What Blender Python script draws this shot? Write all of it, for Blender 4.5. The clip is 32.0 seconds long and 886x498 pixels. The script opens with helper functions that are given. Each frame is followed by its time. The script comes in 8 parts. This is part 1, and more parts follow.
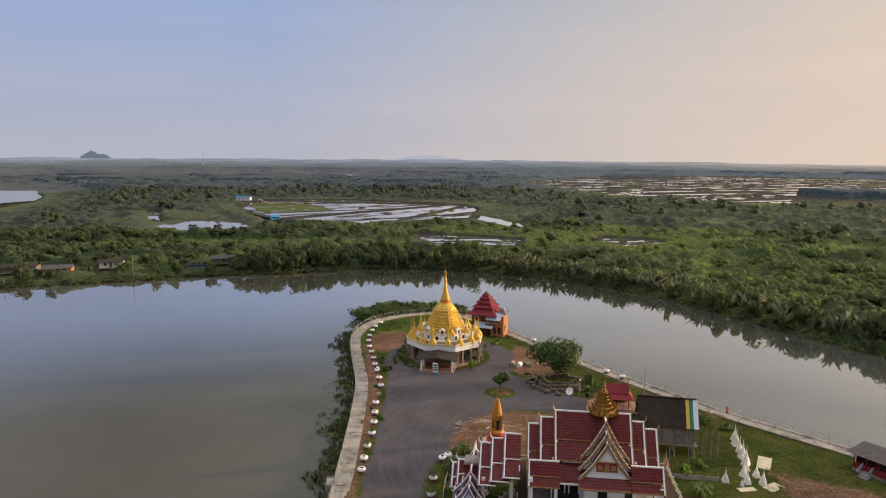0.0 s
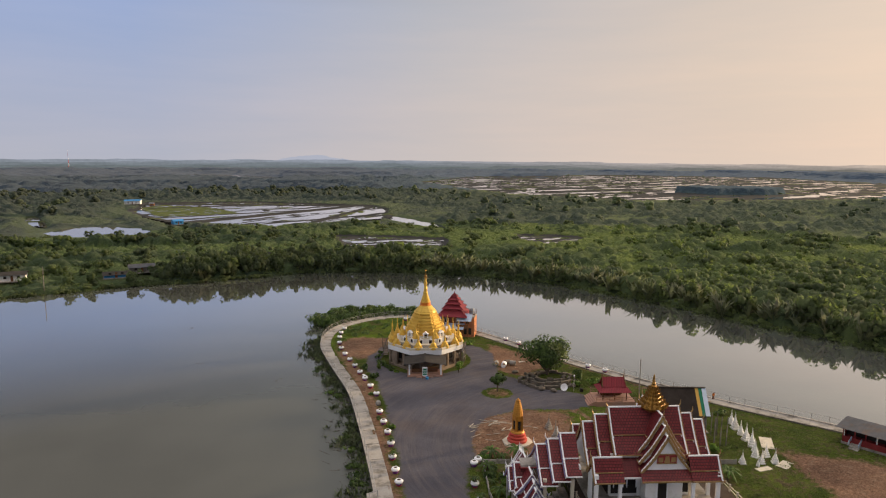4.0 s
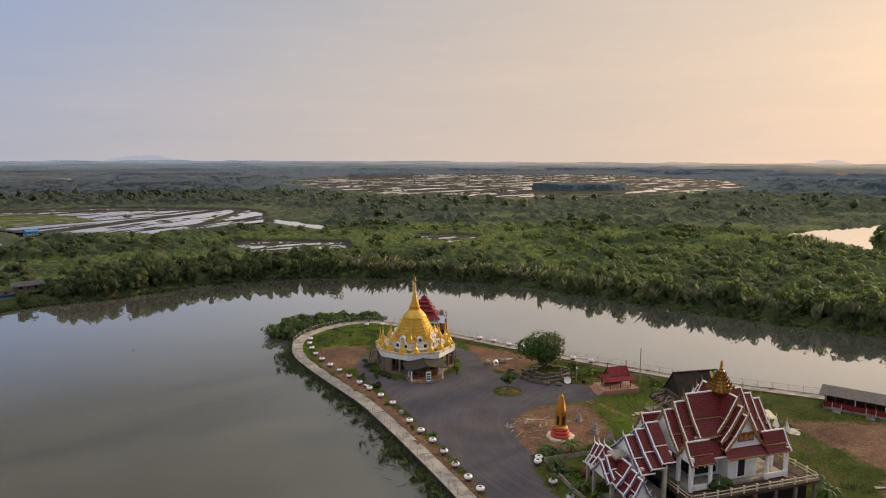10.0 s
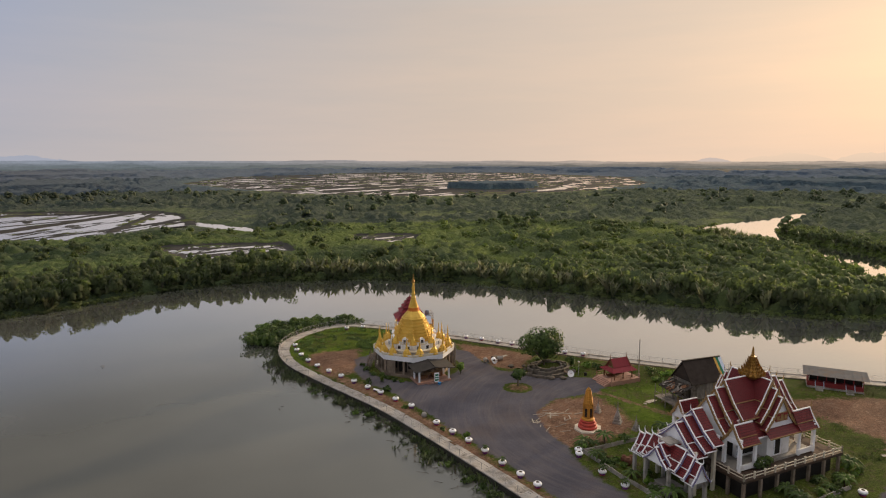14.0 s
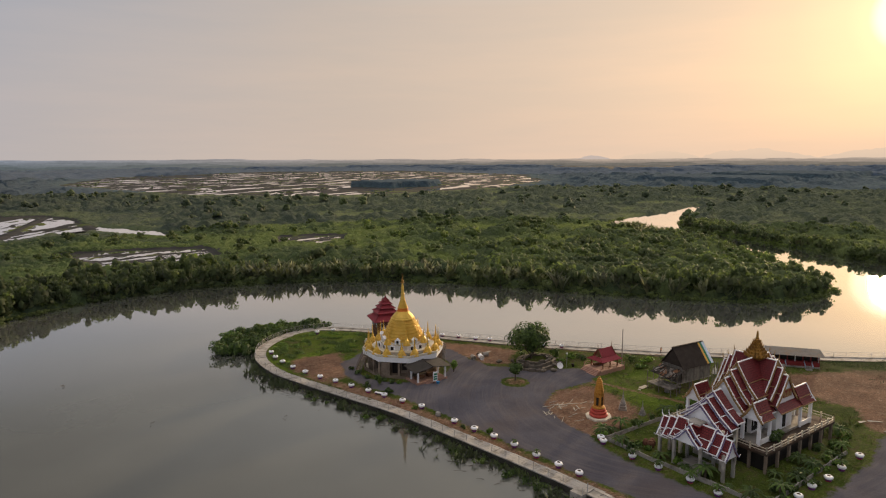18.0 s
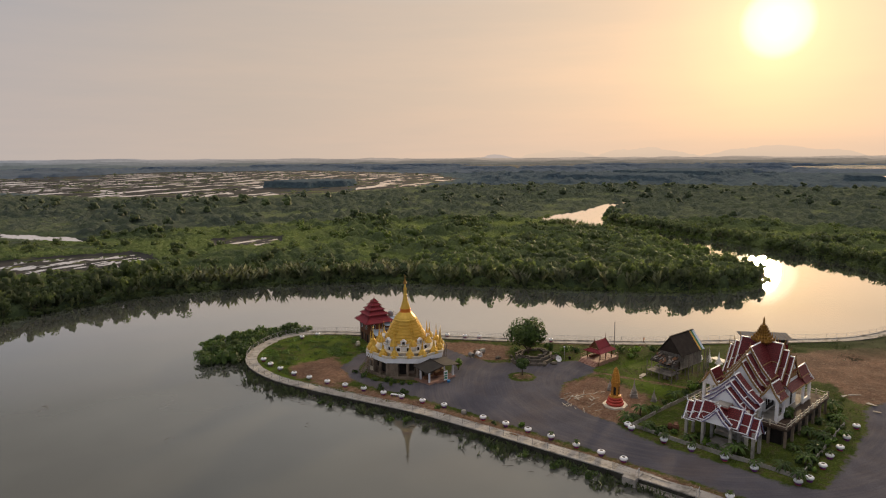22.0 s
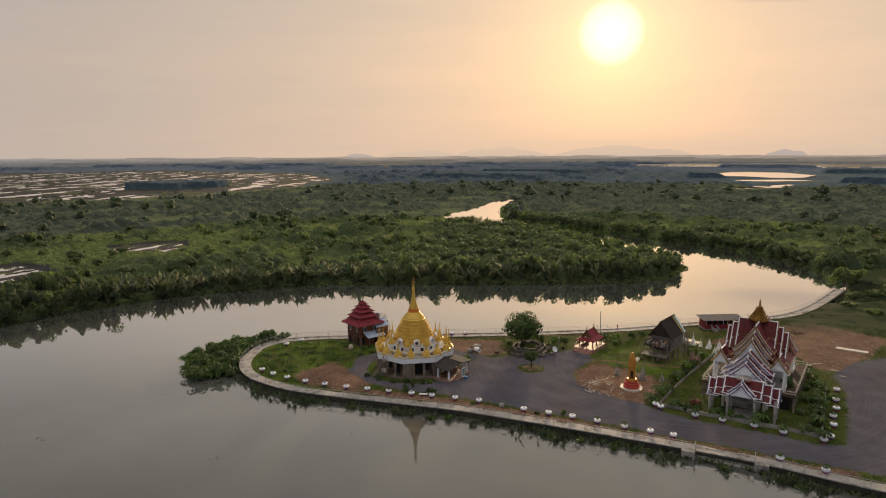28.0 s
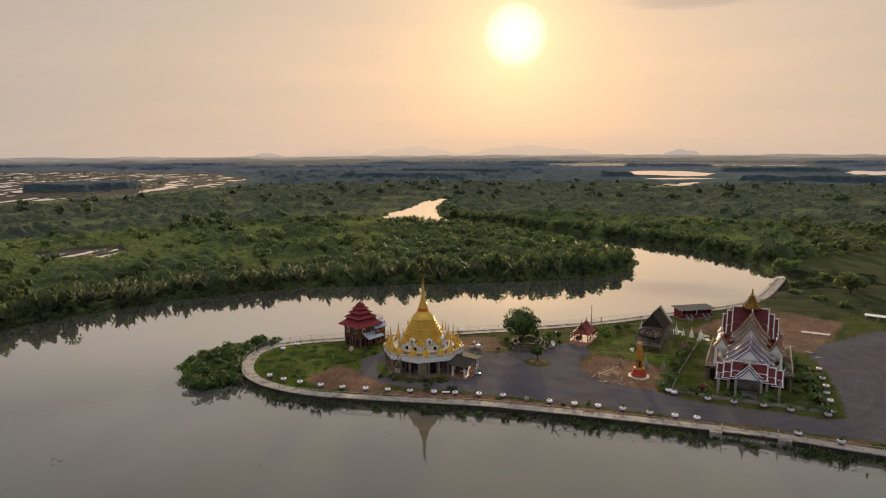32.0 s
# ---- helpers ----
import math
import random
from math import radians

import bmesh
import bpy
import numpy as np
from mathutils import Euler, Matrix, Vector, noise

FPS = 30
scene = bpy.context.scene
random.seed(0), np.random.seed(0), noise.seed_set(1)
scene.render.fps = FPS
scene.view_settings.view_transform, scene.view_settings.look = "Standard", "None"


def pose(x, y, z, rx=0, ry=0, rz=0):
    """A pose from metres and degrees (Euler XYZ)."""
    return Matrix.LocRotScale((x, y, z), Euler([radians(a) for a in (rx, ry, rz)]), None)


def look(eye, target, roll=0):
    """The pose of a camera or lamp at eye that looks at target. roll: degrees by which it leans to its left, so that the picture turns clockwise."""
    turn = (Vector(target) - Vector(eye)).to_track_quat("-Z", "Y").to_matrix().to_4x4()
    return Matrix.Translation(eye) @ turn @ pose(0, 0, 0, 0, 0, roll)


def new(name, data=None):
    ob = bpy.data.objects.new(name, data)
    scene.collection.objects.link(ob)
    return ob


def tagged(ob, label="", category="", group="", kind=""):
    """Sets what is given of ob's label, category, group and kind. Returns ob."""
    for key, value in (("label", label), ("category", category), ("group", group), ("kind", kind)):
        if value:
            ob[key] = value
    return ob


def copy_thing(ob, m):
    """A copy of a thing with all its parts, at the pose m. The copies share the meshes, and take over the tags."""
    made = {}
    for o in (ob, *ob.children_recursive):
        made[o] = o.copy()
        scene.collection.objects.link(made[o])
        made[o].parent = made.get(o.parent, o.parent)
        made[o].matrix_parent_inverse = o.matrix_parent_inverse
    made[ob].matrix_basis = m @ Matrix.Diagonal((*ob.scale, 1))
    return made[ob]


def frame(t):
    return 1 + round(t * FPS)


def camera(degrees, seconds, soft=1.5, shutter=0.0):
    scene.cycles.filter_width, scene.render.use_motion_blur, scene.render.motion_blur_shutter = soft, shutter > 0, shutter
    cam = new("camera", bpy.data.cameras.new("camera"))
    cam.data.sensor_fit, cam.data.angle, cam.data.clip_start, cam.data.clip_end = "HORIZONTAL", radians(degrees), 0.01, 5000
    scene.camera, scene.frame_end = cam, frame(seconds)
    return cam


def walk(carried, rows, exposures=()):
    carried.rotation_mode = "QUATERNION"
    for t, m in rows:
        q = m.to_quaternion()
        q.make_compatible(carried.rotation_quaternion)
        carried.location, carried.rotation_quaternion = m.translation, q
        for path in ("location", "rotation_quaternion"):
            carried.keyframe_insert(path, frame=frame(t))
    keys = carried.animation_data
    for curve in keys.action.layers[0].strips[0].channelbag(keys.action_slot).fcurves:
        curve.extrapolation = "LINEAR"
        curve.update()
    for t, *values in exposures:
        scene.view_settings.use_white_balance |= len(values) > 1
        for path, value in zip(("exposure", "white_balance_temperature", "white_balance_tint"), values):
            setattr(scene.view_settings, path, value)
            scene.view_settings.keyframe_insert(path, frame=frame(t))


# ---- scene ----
cam = camera(68.5, 32.0, soft=1.15)
METRES, EYE, TILT, LEAN, TURN = 160.0, 43.1, -8.0, -0.4, 0.0
ROWS = [
    (0.0, 0.0, 0.0, 0.0, 0.0, 0.0, -0.0),
    (0.5, -0.0151, 0.0015, 0.0004, -1.34, 0.0, 0.22),
    (1.0, -0.0303, 0.0032, 0.0007, -2.68, 0.01, 0.4),
    (1.5, -0.0453, 0.0052, 0.0012, -3.99, -0.01, 0.62),
    (2.0, -0.0614, 0.008, 0.0016, -5.41, -0.04, 0.83),
    (2.5, -0.0766, 0.0109, 0.002, -6.66, -0.05, 1.02),
    (3.0, -0.0916, 0.0134, 0.003, -7.82, -0.09, 1.24),
    (3.5, -0.1069, 0.0162, 0.0035, -8.89, -0.1, 1.34),
    (5.5, -0.1673, 0.0301, 0.0068, -12.93, -0.25, 1.98),
    (6.0, -0.1822, 0.0342, 0.0079, -13.93, -0.29, 2.14),
    (6.5, -0.197, 0.0387, 0.0088, -14.96, -0.32, 2.29),
    (7.0, -0.2116, 0.0435, 0.0098, -16.09, -0.37, 2.46),
    (7.5, -0.2262, 0.0485, 0.0107, -17.3, -0.42, 2.61),
    (8.0, -0.2404, 0.054, 0.0117, -18.55, -0.49, 2.84),
    (8.5, -0.255, 0.0594, 0.0128, -19.81, -0.55, 3.01),
    (9.0, -0.2694, 0.0651, 0.0141, -21.03, -0.62, 3.18),
    (9.5, -0.2839, 0.071, 0.0153, -22.23, -0.7, 3.36),
    (10.0, -0.2979, 0.0773, 0.0163, -23.36, -0.77, 3.53),
    (10.5, -0.3119, 0.0837, 0.0176, -24.46, -0.85, 3.67),
    (11.0, -0.3258, 0.0903, 0.0187, -25.53, -0.92, 3.84),
    (11.5, -0.3396, 0.0973, 0.0199, -26.58, -1.01, 3.98),
    (12.0, -0.3534, 0.1044, 0.0212, -27.63, -1.08, 4.12),
    (12.5, -0.3661, 0.1112, 0.0223, -28.6, -1.17, 4.26),
    (13.0, -0.3796, 0.1188, 0.0236, -29.67, -1.25, 4.41),
    (13.5, -0.3929, 0.1265, 0.0249, -30.73, -1.36, 4.58),
    (14.0, -0.406, 0.1345, 0.0264, -31.84, -1.46, 4.75),
    (14.5, -0.419, 0.1427, 0.0279, -33.0, -1.57, 4.91),
    (16.5, -0.4693, 0.1777, 0.0337, -37.86, -2.08, 5.56),
    (17.0, -0.4823, 0.1869, 0.0354, -39.06, -2.22, 5.67),
    (17.5, -0.4946, 0.1964, 0.0372, -40.22, -2.36, 5.81),
    (18.0, -0.5075, 0.2067, 0.0393, -41.43, -2.5, 5.94),
    (18.5, -0.5197, 0.2167, 0.0411, -42.57, -2.63, 6.04),
    (19.0, -0.5313, 0.2269, 0.043, -43.66, -2.77, 6.18),
    (19.5, -0.5432, 0.2373, 0.0448, -44.73, -2.89, 6.28),
    (20.0, -0.5547, 0.2478, 0.0469, -45.79, -3.02, 6.41),
    (20.5, -0.5664, 0.2586, 0.0487, -46.83, -3.13, 6.49),
    (21.0, -0.5776, 0.2696, 0.0507, -47.88, -3.27, 6.61),
    (21.5, -0.5887, 0.2808, 0.0523, -48.93, -3.4, 6.7),
    (22.0, -0.5994, 0.2921, 0.0545, -49.97, -3.53, 6.81),
    (22.5, -0.6099, 0.3037, 0.0562, -51.01, -3.65, 6.89),
    (23.0, -0.6202, 0.3155, 0.0582, -52.08, -3.79, 6.97),
    (23.5, -0.6302, 0.3275, 0.0601, -53.11, -3.92, 7.07),
    (24.0, -0.6402, 0.3396, 0.0622, -54.15, -4.07, 7.15),
    (24.5, -0.6499, 0.3519, 0.0643, -55.21, -4.22, 7.24),
    (25.0, -0.6594, 0.3644, 0.0662, -56.26, -4.36, 7.3),
    (25.5, -0.6687, 0.3771, 0.0683, -57.28, -4.5, 7.38),
    (27.5, -0.7041, 0.4295, 0.077, -61.42, -5.05, 7.57),
    (28.0, -0.7119, 0.442, 0.079, -62.39, -5.17, 7.63),
    (28.5, -0.7194, 0.4546, 0.0811, -63.35, -5.3, 7.68),
    (29.0, -0.7273, 0.4684, 0.0832, -64.36, -5.44, 7.73),
    (29.5, -0.7349, 0.4823, 0.0854, -65.36, -5.59, 7.78),
    (30.0, -0.7422, 0.4963, 0.0876, -66.35, -5.73, 7.82),
    (30.5, -0.7493, 0.5104, 0.0899, -67.36, -5.88, 7.86),
    (31.0, -0.7562, 0.5247, 0.092, -68.36, -6.01, 7.9),
    (31.5, -0.7628, 0.539, 0.0942, -69.34, -6.15, 7.94),
    (32.0, -0.7691, 0.5533, 0.0964, -70.33, -6.29, 7.98),
]
walk(cam, [(t, pose(0, 0, EYE, TILT, LEAN, TURN) @ pose(METRES * x, METRES * y, METRES * z, 90 + pitch, roll, yaw)) for t, x, y, z, yaw, pitch, roll in ROWS],
     [(0.0, 0.48), (6.0, 0.44), (13.0, 0.32), (19.0, 0.18), (25.0, 0.09), (32.0, 0.04)])

# ---- plan: the water's edge round the temple point, and the river ----
WATER = -0.95
POINT_EDGE = [(-16, -900), (-16, 30), (-15.7, 57), (-14.3, 72), (-14.3, 83), (-14.6, 92), (-15.3, 106), (-16.4, 120), (-18.4, 131),
              (-20.6, 143), (-21.8, 152), (-21.2, 160), (-19.2, 166.5), (-15.5, 171.8), (-10, 175.8), (-3, 178.3), (3.5, 177.4), (9.5, 171.5),
              (17.3, 158.5), (27.4, 141.0), (36.2, 126.0), (43.8, 114.6), (50.2, 105.6), (61.8, 92.8), (71.8, 81.2),
              (82, 70.6), (92, 65), (104, 60.8), (129, 54)]
EAST_BANK = [(143, 53.5), (154, 54), (168, 57), (183, 65), (199, 76), (212, 89), (223, 104), (232, 119), (243, 138), (254, 158), (266, 181), (277, 205), (289, 224), (312, 243), (377, 271),
             (446, 288), (500, 296)]
NORTH_BANK = [(500, 304), (463, 311), (413, 303), (356, 295), (318, 291), (290, 283), (275, 269), (270, 250), (259, 230), (245, 206), (228, 183), (211, 167), (185, 141),
              (167, 119), (156, 106), (143, 105), (126, 110), (113, 122), (97, 150), (89, 166), (81, 184), (71, 203), (59, 220), (44, 234), (26, 244.5),
              (4, 254), (-18, 256), (-33, 255), (-50, 247), (-66, 241), (-86, 237), (-108, 227), (-131, 218), (-147, 212), (-190, 196), (-300, 165), (-1500, 100)]
RIVER = POINT_EDGE + EAST_BANK + NORTH_BANK + [(-1500, -900)]
ROAD = [(-10.6, 30), (-10.3, 60), (-10.2, 100), (-10.2, 112), (-10.6, 124), (-12.2, 134), (-11.6, 142), (-8, 149), (0, 152.5), (8, 151), (14, 146), (16.2, 140), (14.6, 132), (14, 126),
        (18, 121), (23, 115.5), (26.5, 112), (25.6, 107), (20, 106), (12.7, 107.5), (5.5, 104.5), (1.6, 97), (1.2, 91), (-0.6, 88), (-2.2, 82), (-2.4, 73), (-3.2, 64), (-1, 60),
        (24, 58.5), (34, 60), (46, 55), (62, 40), (62, 10), (-10.6, 10)]
DIRT = [[(-18.2, 152.5), (-14, 158.5), (-4.3, 156), (-7, 148), (-11.5, 140), (-15.5, 143)],
        [(4, 104.5), (12.7, 107.4), (20.3, 105.4), (19.5, 98), (15.6, 91.5), (8, 89.5), (0.5, 91), (1.4, 97.5)],
        [(15, 141), (17.5, 147), (23, 139), (27, 129), (23, 128), (19, 124), (14.5, 128)],
        [(46, 85), (55, 81), (66, 74), (78, 63), (68, 46), (52, 52), (38, 57), (36, 62), (44, 67)],
        [(82, 69.5), (104, 59.5), (124, 53), (118, 49), (95, 57), (78, 66)],
        [(-13.4, 60), (-11.2, 60), (-11.1, 112), (-11.8, 124), (-14.0, 136), (-16.4, 147), (-18.2, 148), (-15.8, 130), (-13.6, 112)],
        [(28, 139), (37, 124.5), (45, 113), (51, 104), (49, 102.5), (42, 111.5), (34, 123), (26, 137)]]
# wet fields and ponds: middle, half sizes, turn in degrees
PONDS = [(-475, 655, 60, 190, 29), (-152, 412, 30, 24, -40), (-213, 480, 5, 48, 26), (-148, 510, 5, 76, 26), (38, 455, 9, 48, 18),
         (1240, 105, 165, 80, 10), (1330, -265, 150, 42, -12), (775, 90, 12, 36, 20), (574, 566, 20, 9, -20), (456, 558, 10, 6, 30), (1030, 990, 70, 16, -24), (760, 640, 40, 9, -50), (484, 565, 14, 6, 0), (793, 92, 72, 14, -28), (1430, 60, 50, 18, -60), (700, 2200, 60, 20, 40), (1390, 1420, 30, 170, 20), (975, 84, 30, 50, 20),
         (1890, 190, 45, 380, 5), (-230, 1610, 26, 228, 35), (-480, 1700, 150, 40, 10)]
FIELDS = [((-192, 662), (-89, 666), (20, 606), (32, 560), (20, 473), (-22, 449), (-52, 426), (-120, 463), (-140, 495), (-170, 546)),
          ((150, 1200), (330, 1560), (760, 1740), (1080, 1500), (1010, 1000), (800, 760), (560, 640), (442, 630), (291, 650), (202, 788)),
          ((-16, 376), (12, 368), (44, 350), (38, 320), (12, 312), (-11, 322)),
          ((-80, 280), (-76, 298), (-52, 312), (-44, 306), (-62, 280), (-70, 273)),
          ((80, 340), (90, 364), (108, 358), (123, 347), (110, 330), (94, 322)),
          ((1430, 1140), (1580, 960), (2150, 1240), (2260, 1560), (1800, 1560)),
          ((1680, -60), (1740, -300), (2300, -300), (2330, 60), (2120, 510), (1840, 450), (1790, 60))]
# dykes between the wet fields: two ends, half width, height
DYKES = [((-114, 458), (2, 602), 3.4, 0.9), ((-27, 462), (18, 588), 2.4, 0.8), ((-186, 650), (22, 604), 2.6, 0.7), ((-168, 590), (-60, 640), 2.2, 0.5), ((-140, 500), (-30, 566), 1.6, 0.35), ((-70, 440), (24, 520), 1.5, 0.3)]
PADDIES = [((-178, 598), (-144, 512), (-114, 514), (-86, 534), (-122, 600), (-168, 634)), ((-150, 650), (-60, 640), (-58, 628), (-150, 636)), ((-20, 500), (-6, 540), (4, 536), (-8, 496))]


def inside(poly, x, y):
    ok = np.zeros(x.shape, bool)
    px, py = np.array(poly, float).T
    j = len(px) - 1
    for i in range(len(px)):
        if py[i] != py[j]:
            ok ^= ((py[i] > y) != (py[j] > y)) & (x < (px[j] - px[i]) * (y - py[i]) / (py[j] - py[i]) + px[i])
        j = i
    return ok


def edge_gap(poly, x, y):
    """Signed distance to a polygon's edge, inside positive."""
    best = np.full(x.shape, 1e9)
    for (ax, ay), (bx, by) in zip(poly, poly[1:] + poly[:1]):
        dx, dy = bx - ax, by - ay
        f = np.clip(((x - ax) * dx + (y - ay) * dy) / (dx * dx + dy * dy + 1e-9), 0, 1)
        best = np.minimum(best, np.hypot(x - ax - f * dx, y - ay - f * dy))
    return np.where(inside(poly, x, y), best, -best)


def in_pond(p, x, y):
    cx, cy, rx, ry, a = p
    c, s = math.cos(radians(a)), math.sin(radians(a))
    u, v = (x - cx) * c + (y - cy) * s, -(x - cx) * s + (y - cy) * c
    return (u / rx) ** 2 + (v / ry) ** 2


def waves(x, y, size, seed=0):
    """Smooth plan noise, about -1 to 1."""
    r = np.random.RandomState(seed)
    out = np.zeros(np.shape(x))
    for k in range(7):
        a, w, p = r.uniform(0, 6.283), r.uniform(0.6, 1.7) * 6.283 / size, r.uniform(0, 6.283)
        out = out + np.sin((x * np.cos(a) + y * np.sin(a)) * w + p + 1.3 * np.sin((x * np.sin(a) - y * np.cos(a)) * w * 0.7 + p * 2))
    return out / 3.2


# ---- sky and sun ----
SUN_UP, SUN_TURN = radians(9.5), radians(76.7)
SUN_WAY = Vector((math.sin(SUN_TURN) * math.cos(SUN_UP), math.cos(SUN_TURN) * math.cos(SUN_UP), math.sin(SUN_UP)))


class Nodes:
    def __init__(self, tree):
        self.t = tree

    def add(self, kind, **kw):
        n = self.t.nodes.new("ShaderNode" + kind)
        for k, v in kw.items():
            if k[0] == "i" and k[1:].isdigit():
                self.put(n.inputs[int(k[1:])], v)
            elif k == "operation":
                n.operation = v
            elif k == "use_clamp":
                n.use_clamp = v
            elif k == "clamp":
                n.clamp = v
            elif k == "blend_type":
                n.blend_type = v
            elif k == "offset":
                n.offset = v
            elif k == "attribute_name":
                n.attribute_name = v
        return n

    def put(self, socket, v):
        if isinstance(v, bpy.types.NodeSocket):
            self.t.links.new(v, socket)
        elif isinstance(v, bpy.types.Node):
            self.t.links.new(v.outputs[0], socket)
        else:
            if socket.type == "RGBA" and len(v) == 3:
                v = (*v, 1)
            socket.default_value = v

    def math(self, op, a, b=0.0, clamp=False):
        return self.add("Math", operation=op, use_clamp=clamp, i0=a, i1=b).outputs[0]

    def mix(self, f, a, b, blend="MIX"):
        n = self.add("MixRGB", blend_type=blend)
        self.put(n.inputs[0], f), self.put(n.inputs[1], a), self.put(n.inputs[2], b)
        return n.outputs[0]

    def span(self, v, lo, hi, a=0.0, b=1.0):
        n = self.add("MapRange", clamp=True)
        for i, s in enumerate((v, lo, hi, a, b)):
            self.put(n.inputs[i], s)
        return n.outputs[0]

    def noise(self, where, scale, detail=3.0, rough=0.55):
        n = self.add("TexNoise")
        self.put(n.inputs["Vector"], where)
        n.inputs["Scale"].default_value, n.inputs["Detail"].default_value, n.inputs["Roughness"].default_value = scale, detail, rough
        return n.outputs[0]

    def ramp(self, f, stops):
        n = self.add("ValToRGB")
        self.put(n.inputs[0], f)
        e = n.color_ramp.elements
        while len(e) < len(stops):
            e.new(0.5)
        for k, (p, c) in zip(e, stops):
            k.position, k.color = p, (*c, 1)
        return n.outputs[0]


world = bpy.data.worlds.new("world")
scene.world = world
world.use_nodes = True
world.node_tree.nodes.clear()
N = Nodes(world.node_tree)
way = N.add("TexCoord").outputs["Generated"]
unit = N.add("VectorMath", operation="NORMALIZE", i0=way).outputs[0]
up = N.add("SeparateXYZ", i0=unit).outputs[2]
facing = N.add("VectorMath", operation="DOT_PRODUCT", i0=unit, i1=tuple(SUN_WAY)).outputs["Value"]
angle = N.math("ARCCOSINE", N.math("MINIMUM", facing, 0.999999))
turn = N.math("DIVIDE", angle, math.pi)
# hazy evening sky: warm round the sun, dusky blue away from it, paler to the horizon
# stops from 0.80 up brighten the sky behind the camera as fill light
high = N.ramp(turn, [(0.0, (0.68, 0.52, 0.385)), (0.12, (0.60, 0.485, 0.395)), (0.25, (0.445, 0.395, 0.365)), (0.37, (0.32, 0.34, 0.40)), (0.50, (0.195, 0.285, 0.515)), (0.64, (0.185, 0.275, 0.515)), (0.80, (0.34, 0.40, 0.56)), (1.0, (0.40, 0.44, 0.58))])
low = N.ramp(turn, [(0.0, (0.82, 0.57, 0.395)), (0.10, (0.74, 0.55, 0.41)), (0.24, (0.575, 0.465, 0.385)), (0.36, (0.475, 0.42, 0.395)), (0.50, (0.345, 0.355, 0.415)), (0.64, (0.335, 0.35, 0.415)), (0.80, (0.50, 0.48, 0.50)), (1.0, (0.56, 0.52, 0.52))])
rise = N.span(up, 0.0, 0.30)
haze = N.mix(rise, low, high)
roof = N.ramp(turn, [(0.0, (0.98, 0.87, 0.74)), (0.14, (0.88, 0.80, 0.71)), (0.25, (0.54, 0.52, 0.50)), (0.40, (0.22, 0.223, 0.225)), (0.55, (0.115, 0.118, 0.125)), (0.66, (0.16, 0.17, 0.19)), (0.82, (0.42, 0.44, 0.50)), (1.0, (0.48, 0.50, 0.56))])
zenith = N.mix(N.span(up, 0.21, 0.35), haze, roof)
# unseen bright cap overhead, added to fill the ground with light
zenith = N.mix(N.span(up, 0.60, 0.95), zenith, (1.08, 0.99, 0.95))
sky = N.add("TexSky")
sky.sky_type, sky.sun_disc, sky.sun_elevation, sky.sun_rotation = "NISHITA", False, SUN_UP, SUN_TURN
sky.air_density, sky.dust_density, sky.ozone_density = 1.6, 4.0, 1.5
both = N.mix(1.0, N.mix(1.0, zenith, (0.95, 0.95, 0.95), "MULTIPLY"), N.mix(1.0, sky, (0.006, 0.006, 0.006), "MULTIPLY"), "ADD")
# thin streaks in the haze, and one dark strip of cloud
stretch = N.add("Mapping", i0=unit)
stretch.inputs["Scale"].default_value = (1.6, 1.6, 15.0)
veil = N.span(N.noise(stretch.outputs[0], 1.5, 4.0, 0.6), 0.35, 0.68)
both = N.mix(1.0, both, N.mix(veil, (0.965, 0.975, 0.985), (1.05, 1.02, 1.0)), "MULTIPLY")
along = N.math("DIVIDE", N.add("VectorMath", operation="DOT_PRODUCT", i0=unit, i1=(-0.0143, -0.9999, 0.0)).outputs["Value"], 0.085)
above = N.math("DIVIDE", N.math("SUBTRACT", up, 0.1990), 0.011)
ragged = N.math("MULTIPLY", N.math("SUBTRACT", N.noise(stretch.outputs[0], 6.0, 4.0, 0.6), 0.5), 2.2)
body = N.math("ADD", N.math("ADD", N.math("POWER", along, 2.0), N.math("POWER", above, 2.0)), ragged)
facing_it = N.span(N.add("VectorMath", operation="DOT_PRODUCT", i0=unit, i1=(0.9807, -0.014, 0.195)).outputs["Value"], 0.5, 0.8)
both = N.mix(N.math("MULTIPLY", N.math("MULTIPLY", N.span(body, 1.3, 0.0), 0.5), facing_it), both, (0.40, 0.33, 0.31))
# the sun behind the haze
deg = N.math("MULTIPLY", angle, 57.29578)
glow = N.ramp(N.math("DIVIDE", deg, 12.0), [(0.0, (6, 5.2, 3.8)), (0.055, (2.4, 2.0, 1.3)), (0.10, (0.85, 0.72, 0.46)), (0.175, (0.62, 0.50, 0.33)), (0.225, (0.22, 0.15, 0.06)), (0.34, (0.13, 0.08, 0.03)), (0.62, (0.03, 0.018, 0.006)), (1.0, (0, 0, 0))])
back = N.add("Background", i0=N.mix(1.0, both, glow, "ADD"), i1=1.0)
N.t.links.new(back.outputs[0], N.add("OutputWorld").inputs[0])

lamp = bpy.data.lights.new("sun", "SUN")
lamp.energy, lamp.angle, lamp.color = 3.7, radians(2.6), (1.0, 0.74, 0.45)
sun = new("sun", lamp)
sun.matrix_world = look(SUN_WAY * 300, (0, 0, 0))


